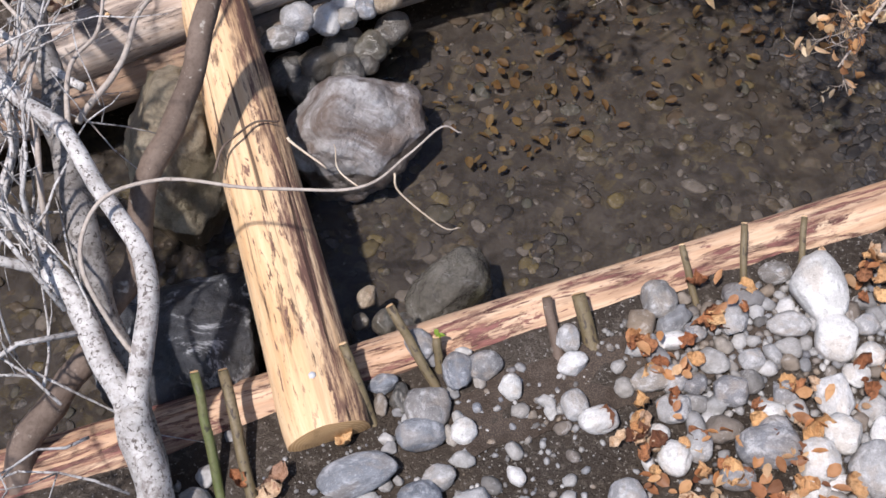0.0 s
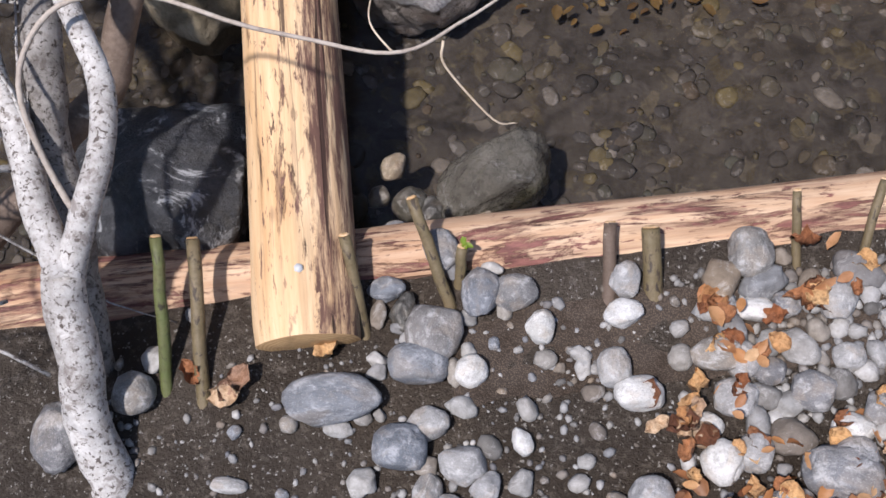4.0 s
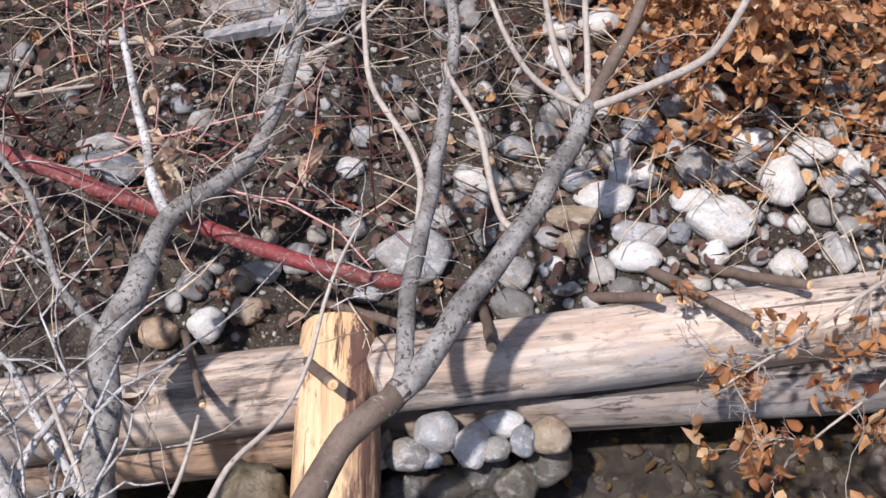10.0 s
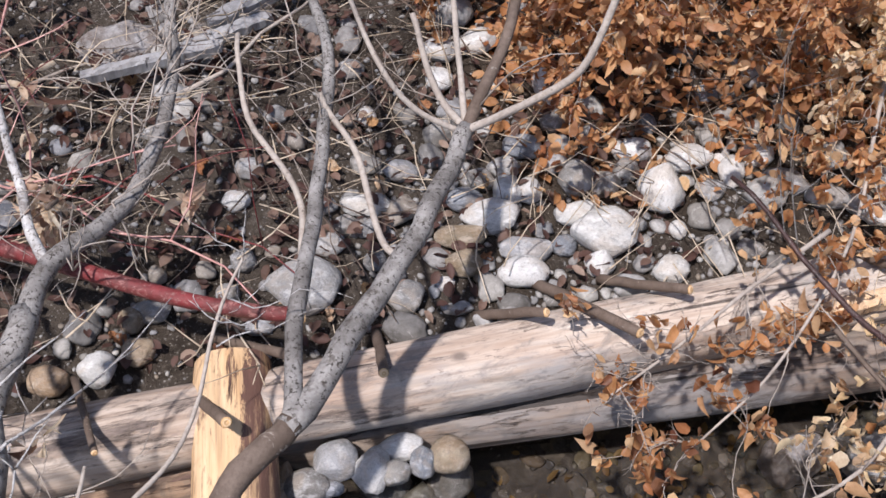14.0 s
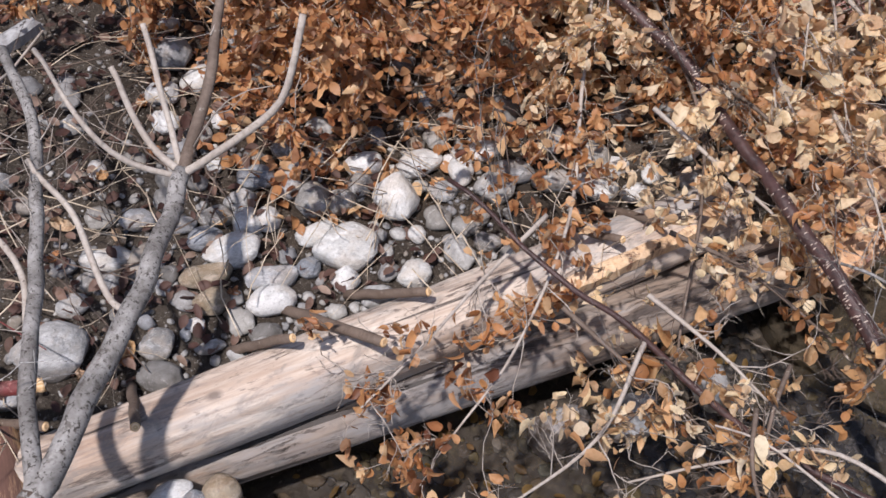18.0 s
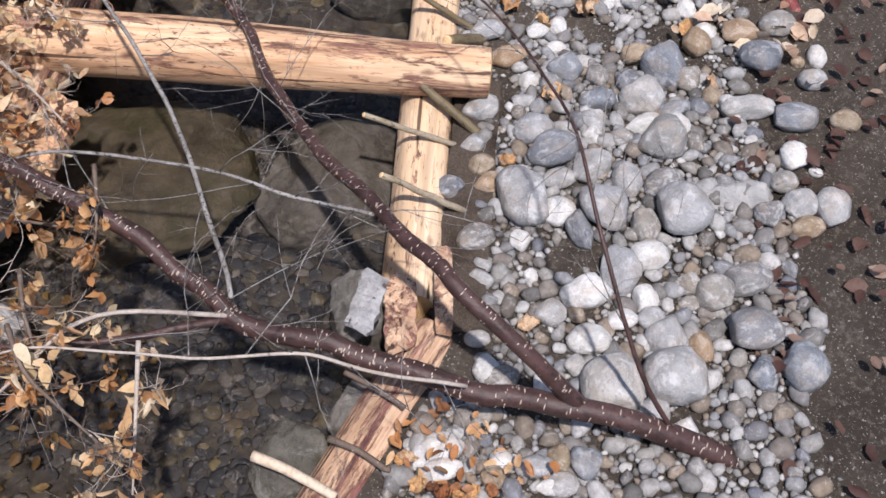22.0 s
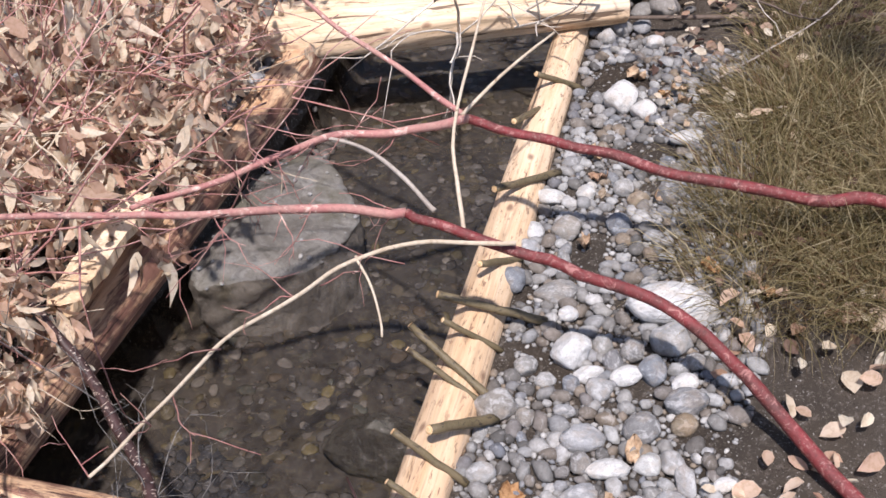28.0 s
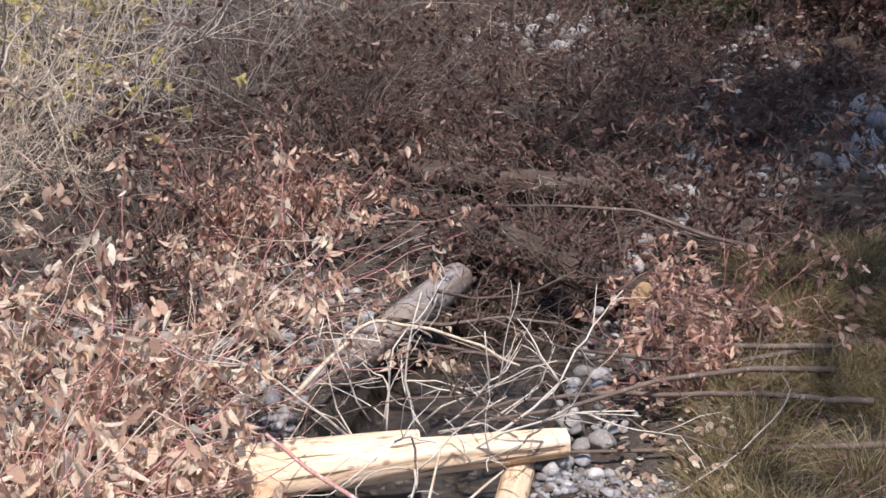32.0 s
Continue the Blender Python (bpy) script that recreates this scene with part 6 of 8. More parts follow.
# ==== red dogwood over the upper stream ====
dog = thing("red_dogwood", "red-stemmed dogwood arching over the stream from the grassy bank", "shrub")
D1 = [(3.15, 0.42, 0.05), (3.23, 0.60, 0.15), (3.33, 0.86, 0.22), (3.35, 1.07, 0.29), (3.27, 1.26, 0.35), (3.20, 1.46, 0.40), (3.16, 1.59, 0.42), (3.03, 1.73, 0.45), (2.85, 1.83, 0.50), (2.70, 1.94, 0.55), (2.45, 2.1, 0.62)]
D2 = [(4.15, 0.55, 0.15), (3.95, 0.81, 0.30), (3.82, 0.99, 0.32), (3.70, 1.27, 0.35), (3.62, 1.48, 0.38), (3.53, 1.69, 0.42), (3.35, 1.76, 0.45), (3.23, 1.87, 0.46), (3.01, 1.91, 0.48), (2.77, 1.98, 0.50)]
branch(dog, "stem", D1[:7], 0.017, 0.0105, red_bark, 10)
branch(dog, "stem", D1[6:], 0.0105, 0.006, dull_red_bark, 10)
branch(dog, "stem", D2[:6], 0.016, 0.011, red_bark, 10)
branch(dog, "stem", D2[5:], 0.011, 0.006, dull_red_bark, 10)
branch(dog, "branch", [(3.53, 1.69, 0.42), (3.53, 1.87, 0.48), (3.51, 2.06, 0.55), (3.50, 2.2, 0.62)], 0.008, 0.005, dull_red_bark, 8)
branch(dog, "branch", [(3.23, 1.87, 0.46), (3.26, 1.77, 0.45), (3.25, 1.66, 0.42), (3.22, 1.56, 0.40)], 0.004, 0.006, pale_twig, 8)
branch(dog, "branch", [(3.23, 1.36, 0.40), (3.11, 1.49, 0.42), (2.95, 1.57, 0.44), (2.80, 1.58, 0.45), (2.63, 1.59, 0.47), (2.49, 1.56, 0.48), (2.27, 1.52, 0.50)], 0.0052, 0.003, beige_twig, 8)
branch(dog, "branch", [(3.20, 1.47, 0.40), (3.38, 1.62, 0.50), (3.59, 1.69, 0.70)], 0.005, 0.003, beige_twig, 8)
branch(dog, "branch", [(3.84, 1.65, 0.52), (3.66, 1.68, 0.48), (3.52, 1.70, 0.43)], 0.003, 0.005, beige_twig, 8)
branch(dog, "branch", [(2.97, 1.57, 0.44), (2.93, 1.50, 0.42), (2.86, 1.42, 0.39)], 0.003, 0.0022, beige_twig, 7)
heap = Heap()
for line, n in ((D1[5:], 16), (D2[5:], 16), ([(3.23, 1.36, 0.40), (2.80, 1.58, 0.45), (2.27, 1.52, 0.5)], 8)):
    twigs_on(heap, line, n, 0.2, 0.0019, rng, (-0.3, 0.1, 0.1), 1)
tagged(part("twig_tangle", heap.mesh("twig_tangle", dull_red_bark), None, dog), kind="stuff")


# ==== shrubs ====
def shrub(name, label, x, y, shoots, height, spread, bark, leaf, leaf_count, size, seed, lean=(0, 0, 0), radius=0.004, kids=2, hang=0.7, slim=0.55, length=None, z=None, second=None):
    """Many shoots from one root, each with side twigs and, where given, dry leaves. second: the bark of the older, paler shoots."""
    r = random.Random(seed)
    th = thing(name, label, "shrub")
    z0 = ground_z(x, y) if z is None else z
    heaps, tips = (Heap(), Heap()), []
    for i in range(shoots):
        w, s = r.uniform(0, 6.28), spread * r.random() ** 0.5
        p = Vector((x + s * 0.35 * math.cos(w), y + s * 0.35 * math.sin(w), z0 - 0.02))
        way = Vector((math.cos(w) * s, math.sin(w) * s, height)) + Vector(lean)
        way += Vector((r.gauss(0, 0.15), r.gauss(0, 0.15), 0)) * height
        shoot(heaps[i % 2 if second else 0], p, way.normalized(), way.length * r.uniform(0.6, 1.15), radius * r.uniform(0.6, 1.2), r, kids, tips, 0.2)
    tagged(part("stem_tangle", heaps[0].mesh("stem_tangle", bark), None, th), kind="stuff")
    if second:
        tagged(part("stem_tangle", heaps[1].mesh("stem_tangle", second), None, th, "pale dry older stems"), kind="stuff")
    if leaf_count:
        hp = Heap()
        leaves_on(hp, tips, leaf_count, size, r, hang, slim, size * 0.45)
        tagged(part("foliage", hp.mesh("foliage", leaf), None, th), kind="stuff")
    return th


def bough(parent, line, count, length, leaf_count, size, leaf, bark, seed, up=(0, 0, 0.1), kids=2, slim=0.6):
    """A spray of leafy twigs along a line."""
    r = random.Random(seed)
    hp, tips = Heap(), []
    hp.add(*tube_data(smooth_path(line), 0.005, 0.002, 6))
    twigs_on(hp, line, count, length, 0.0016, r, up, kids, tips)
    part("branch", hp.mesh("branch", bark), None, parent)
    hp = Heap()
    leaves_on(hp, tips, leaf_count, size, r, 0.8, slim, size * 0.35)
    tagged(part("foliage", hp.mesh("foliage", leaf), None, parent), kind="stuff")


# rusty-leaved beech on the far bank, reaching over the log
rust = thing("rusty_shrub", "dense shrub with rust-brown dry leaves over the far bank", "shrub")
for i, (line, n, ln, lc) in enumerate((
        ([(1.5, 3.0, 0.1), (1.35, 2.75, 0.35), (1.2, 2.55, 0.42), (1.05, 2.4, 0.42)], 34, 0.2, 800),
        ([(1.6, 3.0, 0.1), (1.6, 2.7, 0.40), (1.5, 2.45, 0.45), (1.35, 2.25, 0.42)], 36, 0.2, 850),
        ([(1.7, 3.0, 0.1), (1.8, 2.7, 0.40), (1.75, 2.5, 0.45), (1.65, 2.3, 0.42)], 36, 0.2, 850),
        ([(1.8, 3.1, 0.1), (2.1, 2.9, 0.40), (2.15, 2.6, 0.45), (2.1, 2.35, 0.42)], 36, 0.2, 800),
        ([(1.5, 3.1, 0.1), (1.2, 3.0, 0.40), (0.95, 2.9, 0.45), (0.8, 2.75, 0.45)], 34, 0.22, 750),
        ([(1.65, 3.2, 0.1), (1.6, 3.1, 0.5), (1.5, 3.0, 0.65), (1.4, 2.8, 0.7)], 36, 0.24, 800),
        ([(1.85, 3.2, 0.1), (2.0, 3.2, 0.5), (2.1, 3.05, 0.6), (2.2, 2.85, 0.62)], 36, 0.24, 800),
        ([(2.0, 3.0, 0.1), (2.2, 2.7, 0.45), (2.0, 2.45, 0.5), (1.85, 2.2, 0.42)], 36, 0.2, 800),
        ([(1.7, 2.45, 0.42), (1.55, 2.2, 0.36), (1.4, 1.95, 0.33), (1.2, 1.75, 0.30), (1.05, 1.66, 0.26)], 22, 0.14, 330),
        ([(1.8, 2.45, 0.42), (1.75, 2.1, 0.36), (1.65, 1.9, 0.33), (1.5, 1.7, 0.28), (1.4, 1.55, 0.24)], 22, 0.14, 330),
        ([(1.95, 2.5, 0.42), (1.95, 2.2, 0.38), (1.93, 2.0, 0.33), (1.9, 1.85, 0.28)], 20, 0.14, 300))):
    bough(rust, line, n, ln, int(lc * (3.6 if i < 8 else 1.7)), 0.0215, leaf_gold if i in (2, 6, 9) else leaf_rust, brown_bark if i % 2 else pale_twig, 40 + i, slim=0.72)
spray = thing("hanging_spray", "hanging twigs with golden-brown leaves over the water", "branch")
for i, line in enumerate((
        [(1.75, 1.20, 0.22), (1.6, 1.38, 0.30), (1.45, 1.45, 0.26), (1.3, 1.5, 0.2)], [(1.6, 1.3, 0.28), (1.5, 1.25, 0.22), (1.4, 1.2, 0.16)], [(1.4, 1.67, 0.33), (1.25, 1.55, 0.3), (1.05, 1.5, 0.28)],
        [(2.05, 2.05, 0.3), (2.0, 1.85, 0.3), (1.95, 1.7, 0.28)], [(2.15, 2.2, 0.32), (2.2, 2.0, 0.34), (2.15, 1.85, 0.3)])):
    bough(spray, line, 9, 0.10, 60, 0.026, leaf_gold, pale_twig, 60 + i)
for i, line in enumerate(([(2.25, 2.5, 0.3), (2.2, 2.3, 0.36), (2.12, 2.15, 0.36), (2.05, 2.0, 0.32)], [(2.1, 2.5, 0.3), (2.05, 2.3, 0.38), (1.95, 2.15, 0.38), (1.88, 2.0, 0.34)], [(2.35, 2.5, 0.3), (2.33, 2.3, 0.34), (2.28, 2.15, 0.34)])):
    bough(spray, line, 14, 0.12, 130, 0.030, leaf_gold, pale_twig, 80 + i, slim=0.95)
for i, line in enumerate(([(2.3, 2.6, 0.3), (2.2, 2.4, 0.42), (2.1, 2.25, 0.42), (2.0, 2.1, 0.36)], [(2.45, 2.55, 0.3), (2.38, 2.4, 0.40), (2.28, 2.28, 0.40), (2.18, 2.12, 0.36)], [(2.0, 2.6, 0.3), (1.92, 2.4, 0.42), (1.85, 2.25, 0.42), (1.8, 2.1, 0.36)])):
    bough(spray, line, 16, 0.13, 170, 0.032, leaf_gold, pale_twig, 85 + i, slim=0.95)
for i, line in enumerate(([(1.52, 1.50, 0.30), (1.46, 1.42, 0.30), (1.44, 1.34, 0.27), (1.42, 1.24, 0.24)], [(1.62, 1.55, 0.30), (1.56, 1.50, 0.29), (1.50, 1.44, 0.26), (1.43, 1.42, 0.24)], [(1.85, 1.55, 0.34), (1.78, 1.50, 0.32), (1.70, 1.46, 0.28)])):
    bough(spray, line, 10, 0.075, 60, 0.0225, leaf_amber, brown_bark, 95 + i, slim=0.72)
for i, line in enumerate(([(1.75, 2.2, 0.40), (1.85, 2.05, 0.36), (1.92, 1.92, 0.30), (1.95, 1.8, 0.24)], [(1.65, 2.1, 0.38), (1.72, 1.95, 0.34), (1.80, 1.82, 0.28), (1.86, 1.72, 0.22)], [(2.05, 2.3, 0.40), (2.12, 2.15, 0.36), (2.16, 2.04, 0.30)], [(2.2, 2.25, 0.38), (2.24, 2.1, 0.33), (2.22, 1.98, 0.28)],
        [(1.55, 1.85, 0.34), (1.66, 1.75, 0.30), (1.75, 1.62, 0.24), (1.80, 1.52, 0.20)], [(1.45, 1.75, 0.33), (1.52, 1.62, 0.30), (1.58, 1.5, 0.25)], [(1.30, 1.78, 0.33), (1.38, 1.64, 0.28), (1.45, 1.52, 0.24)])):
    bough(spray, line, 14, 0.10, 130 if i < 4 else 45, 0.026, leaf_gold if i < 4 else leaf_amber, pale_twig if i % 2 else brown_bark, 430 + i, slim=0.9)
over = thing("overhanging_twig", "twig with orange-brown leaves hanging over the stream", "branch")
bough(over, [(1.35, 1.95, 0.36), (1.2, 1.88, 0.34), (1.05, 1.8, 0.32), (0.92, 1.74, 0.3)], 16, 0.13, 120, 0.026, leaf_rust, pale_twig, 70)

# tan-leaved dogwoods beside the upper stream
shrub("tan_shrub", "dogwood shrub with pale tan hanging leaves on the far bank", 2.75, 2.75, 36, 0.50, 0.45, dull_red_bark, leaf_tan, 1250, 0.055, 101, (0.1, -0.22, 0), slim=0.46, second=beige_twig, kids=1, radius=0.0048, hang=1.3)
shrub("tan_shrub", "dogwood shrub with pale tan hanging leaves on the far bank", 3.25, 2.95, 36, 0.50, 0.45, dull_red_bark, leaf_tan, 1250, 0.055, 102, (0.1, -0.22, 0), slim=0.46, second=beige_twig, kids=1, radius=0.0048, hang=1.3)
shrub("tan_shrub", "dogwood shrub with pale tan hanging leaves on the far bank", 2.45, 2.55, 30, 0.40, 0.35, dull_red_bark, leaf_tan, 800, 0.052, 103, (0.1, -0.12, 0), slim=0.46, second=beige_twig, kids=1, radius=0.0048, hang=1.3)
shrub("tan_shrub", "tangled dogwood with curled tan leaves above the spanning log", 4.0, 3.3, 39, 0.42, 0.6, dull_red_bark, leaf_tan, 1300, 0.046, 104, (0.2, -0.2, 0), slim=0.46, second=beige_twig, kids=1, radius=0.0048, hang=1.3)
shrub("tan_shrub", "tangled dogwood with curled tan leaves above the spanning log", 4.9, 3.55, 39, 0.40, 0.6, dull_red_bark, leaf_tan, 1300, 0.041, 105, (0.2, -0.2, 0), slim=0.46, second=brown_bark, kids=1, radius=0.0048, hang=1.3)
shrub("tan_shrub", "brown twiggy shrub with dull dead leaves behind the stream", 5.3, 4.5, 39, 0.6, 0.6, brown_bark, leaf_plum, 700, 0.045, 106, slim=0.46, second=brown_bark, kids=1, radius=0.0048, hang=1.3)
shrub("tan_shrub", "dogwood with brown-pink dead leaves on the far bank", 3.6, 3.7, 39, 0.55, 0.6, dull_red_bark, leaf_tan, 1250, 0.052, 107, (0, -0.1, 0), slim=0.46, second=beige_twig, kids=1, radius=0.0048, hang=1.3)
shrub("plum_shrub", "low shrub with dull plum-brown leaves beside the upper stream", 6.3, 3.4, 26, 0.35, 0.8, brown_bark, leaf_plum, 1100, 0.045, 111, slim=0.5)
shrub("plum_shrub", "low shrub with dull plum-brown leaves beside the upper stream", 7.2, 4.4, 26, 0.4, 0.9, brown_bark, leaf_plum, 1100, 0.05, 112, slim=0.5)
shrub("plum_shrub", "low shrub with dull plum-brown leaves near the gravel", 7.4, 2.8, 26, 0.3, 0.8, brown_bark, leaf_plum, 1000, 0.05, 113, slim=0.5)
shrub("plum_shrub", "low shrub with dull plum-brown leaves near the gravel", 8.6, 3.6, 26, 0.35, 0.9, brown_bark, leaf_plum, 900, 0.05, 114, slim=0.5)
shrub("plum_shrub", "low shrub with red-brown leaves beside the grass", 5.3, 1.68, 22, 0.32, 0.3, dull_red_bark, leaf_pink, 750, 0.034, 115, slim=0.5)
shrub("plum_shrub", "low shrub with red-brown leaves beside the grass", 6.0, 1.85, 20, 0.32, 0.35, dull_red_bark, leaf_pink, 650, 0.04, 116, slim=0.5)
shrub("thicket", "leafless grey-brown thicket with a few yellow leaves", 6.4, 6.3, 20, 1.3, 0.9, pale_twig, leaf_yellow, 700, 0.06, 121, radius=0.011, kids=3)
shrub("thicket", "leafless grey-brown thicket behind the stream", 7.6, 6.2, 24, 1.2, 0.9, pale_twig, leaf_plum, 250, 0.045, 122, radius=0.006, kids=3)
shrub("thicket", "leafless brown thicket behind the stream", 8.8, 6.0, 24, 1.1, 1.0, brown_bark, leaf_tan, 300, 0.045, 123, radius=0.006, kids=3)
shrub("thicket", "leafless grey thicket with yellow leaves at the back", 8.0, 8.5, 20, 1.6, 1.2, pale_twig, leaf_yellow, 800, 0.07, 124, radius=0.013, kids=3)
shrub("thicket", "leafless brown thicket at the back", 10.2, 7.5, 24, 1.3, 1.3, brown_bark, leaf_tan, 400, 0.06, 125, radius=0.008, kids=3)
shrub("thicket", "leafless brown thicket at the back", 11.5, 5.8, 24, 1.1, 1.3, brown_bark, leaf_plum, 400, 0.06, 126, radius=0.008, kids=3)
shrub("thicket", "tangled leafless twigs behind the far bank", 0.2, 3.4, 26, 0.7, 0.7, pale_twig, leaf_tan, 160, 0.035, 127, kids=3)
shrub("thicket", "tangled leafless twigs behind the far bank", -0.6, 2.9, 24, 0.6, 0.6, dull_red_bark, leaf_tan, 120, 0.04, 128, kids=2)
shrub("thicket", "tangled leafless twigs behind the far bank", 1.0, 3.7, 26, 0.7, 0.7, pale_twig, leaf_rust, 260, 0.03, 129, kids=3)
shrub("thicket", "fine leafless twigs beside the birch", -0.25, 1.98, 16, 0.35, 0.4, pale_twig, leaf_tan, 20, 0.035, 130, (0.1, 0, 0), 0.003, 2)
shrub("bare_shrub", "bare pale twiggy shrub over the upper stream", 4.4, 2.35, 10, 0.6, 0.5, white_twig, None, 0, 0, 131, (-0.15, -0.2, 0), 0.0062, 2, z=0.1, second=white_twig)
shrub("bare_shrub", "bare whitish twiggy shrub behind the spanning log", 4.6, 2.5, 5, 0.5, 0.45, white_twig, None, 0, 0, 132, (-0.1, -0.15, 0), 0.006, 2, z=0.1)
shrub("plum_shrub", "low tangle of brown twigs beside the dark log", 5.75, 3.0, 30, 0.28, 0.5, brown_bark, leaf_plum, 500, 0.04, 141, slim=0.4)
shrub("plum_shrub", "low tangle of brown twigs behind the dark log", 6.6, 2.7, 34, 0.35, 0.7, brown_bark, leaf_plum, 800, 0.045, 142, slim=0.4)
shrub("plum_shrub", "low tangle of brown twigs on the upper bank", 8.2, 4.9, 40, 0.5, 1.0, brown_bark, leaf_plum, 1200, 0.05, 143, slim=0.4)
shrub("plum_shrub", "low tangle of brown twigs on the upper bank", 9.6, 3.4, 40, 0.4, 1.1, brown_bark, leaf_plum, 1200, 0.055, 144, slim=0.4)
shrub("plum_shrub", "low tangle of brown twigs on the upper bank", 10.5, 4.6, 40, 0.5, 1.2, brown_bark, leaf_plum, 1200, 0.055, 145, slim=0.4)
shrub("plum_shrub", "low tangle of brown twigs on the upper bank", 7.6, 3.5, 36, 0.35, 0.8, brown_bark, leaf_plum, 900, 0.05, 146, slim=0.4)
shrub("tan_shrub", "brown twiggy shrub with dull drooping dead leaves", 4.6, 4.0, 42, 0.5, 0.6, brown_bark, leaf_plum, 700, 0.041, 147, slim=0.46, second=brown_bark, kids=1, radius=0.0048, hang=1.3)
shrub("tan_shrub", "brown twiggy shrub with dull drooping dead leaves", 6.0, 4.3, 42, 0.5, 0.7, brown_bark, leaf_plum, 600, 0.045, 148, slim=0.46, second=brown_bark, kids=1, radius=0.0048, hang=1.3)
shrub("tan_shrub", "pinkish dogwood with drooping dead leaves", 5.55, 4.05, 46, 0.50, 0.5, dull_red_bark, leaf_pink, 2300, 0.04, 149, slim=0.46, second=brown_bark, kids=1, radius=0.0048, hang=1.3)
shrub("thicket", "grey leafless thicket on the far bank", 5.2, 5.7, 36, 1.0, 0.8, beige_twig, leaf_tan, 300, 0.045, 150, radius=0.005, kids=3)
shrub("thicket", "grey leafless thicket on the far bank", 4.4, 5.2, 36, 0.9, 0.8, beige_twig, leaf_tan, 400, 0.045, 151, radius=0.005, kids=3)


for x, y, h, w, bark, n, seed in ((7.0, 3.3, 0.3, 0.7, brown_bark, 40, 201), (7.9, 3.9, 0.35, 0.8, brown_bark, 40, 202), (9.0, 4.4, 0.4, 0.9, brown_bark, 44, 203), (10.2, 3.9, 0.4, 1.0, brown_bark, 44, 204), (11.4, 4.7, 0.5, 1.1, brown_bark, 46, 205), (12.6, 3.8, 0.5, 1.2, brown_bark, 46, 206), (13.4, 5.6, 0.7, 1.3, brown_bark, 46, 207)):
    shrub("plum_shrub", "low dark tangle of brown twigs on the upper bank", x, y, n, h, w, bark, leaf_plum, 900, 0.05, seed, slim=0.4, kids=2, radius=0.005)
for x, y, h, w, leaf, seed in ((14.5, 5.0, 0.9, 1.3, leaf_green_dull, 211), (15.5, 6.3, 1.2, 1.4, leaf_green_dull, 212), (16.0, 4.2, 1.0, 1.3, leaf_plum, 213), (14.2, 7.6, 1.3, 1.5, leaf_plum, 214), (12.6, 8.0, 1.4, 1.4, leaf_tan, 215), (9.3, 9.6, 1.6, 1.3, leaf_yellow, 216), (7.4, 8.0, 1.5, 1.1, leaf_yellow, 217), (6.2, 7.2, 1.3, 0.9, leaf_yellow, 218)):
    shrub("thicket", "dense brown thicket closing the view upstream", x, y, 16, h, w, beige_twig if leaf is leaf_yellow else brown_bark, leaf, 900, 0.065, seed, radius=0.012, kids=3)


for i, (x, y) in enumerate(((7.0, 1.9), (7.7, 2.5), (8.3, 1.3), (9.2, 2.7), (10.0, 1.6), (10.9, 2.6), (11.8, 1.5), (12.5, 2.6), (11.3, 3.4), (14.0, 3.2))):
    shrub("plum_shrub", "low dark heath of brown twigs beside the upper gravel", x, y, 46, 0.26, 0.95, brown_bark, leaf_plum, 1000, 0.05, 240 + i, slim=0.45, kids=1, radius=0.004)
# leaf colours of these shrubs include the shade that lies on them
for i, (x, y) in enumerate(((13.0, 4.6), (13.9, 5.2), (14.4, 3.6), (15.0, 4.6), (14.6, 2.6), (12.8, 3.0), (13.4, 2.0), (12.0, 1.6))):
    shrub("dark_shrub", "dense olive shrub closing the view upstream, darkened for shade", x, y, 40, 0.8, 0.9, brown_bark, leaf_green_dull if i % 2 == 0 else leaf_plum, 3600, 0.09, 270 + i, kids=2, radius=0.008)
for i, (x, y, h) in enumerate(((7.4, 5.0, 0.8), (8.2, 5.6, 1.0), (9.3, 6.4, 1.1))):
    shrub("brown_thicket", "dense dark brown thicket with few dead leaves", x, y, 30, h, 0.8, brown_bark, leaf_plum, 500, 0.05, 260 + i, kids=3, radius=0.006)
# unseen tall tree on the near bank, added to shade the upper stream
tall = thing("unseen_shade_tree", "unseen tall tree added to shade the upper stream", "tree")
branch(tall, "trunk", [(6.6, 0.1, 0.0), (6.62, 0.15, 2.5), (6.55, 0.3, 5.5), (6.5, 0.5, 10.5)], 0.14, 0.04, brown_bark, 12)
tr = random.Random(88)
limbs, crown = Heap(), Heap()
for i in range(46):
    h = tr.uniform(4.2, 10.2)
    w = tr.uniform(0, 6.28)
    reach = 3.4 * (1 - 0.55 * (h - 4.2) / 6.0) * tr.uniform(0.7, 1.1)
    a = Vector((6.55, 0.35, h))
    b = a + Vector((math.cos(w) * reach, math.sin(w) * reach, tr.uniform(-0.3, 0.3)))
    line = [a, a.lerp(b, 0.5) + Vector((0, 0, 0.15)), b]
    limbs.add(*tube_data(smooth_path(line, 4), 0.03, 0.008, 6))
    for _ in range(85):
        p = a.lerp(b, tr.uniform(0.15, 1.0)) + Vector((tr.gauss(0, 0.22), tr.gauss(0, 0.22), tr.gauss(0, 0.12)))
        crown.add(*leaf_data(p, Vector((tr.gauss(0, 1), tr.gauss(0, 1), -0.4)), Vector((tr.gauss(0, 0.5), tr.gauss(0, 0.5), 1)), tr.uniform(0.16, 0.3), tr.uniform(0.08, 0.13), 0.3, 0.1, True))
tagged(part("limbs", limbs.mesh("limbs", brown_bark), None, tall), kind="stuff")
tagged(part("crown", crown.mesh("crown", leaf_green_dull), None, tall), kind="stuff")

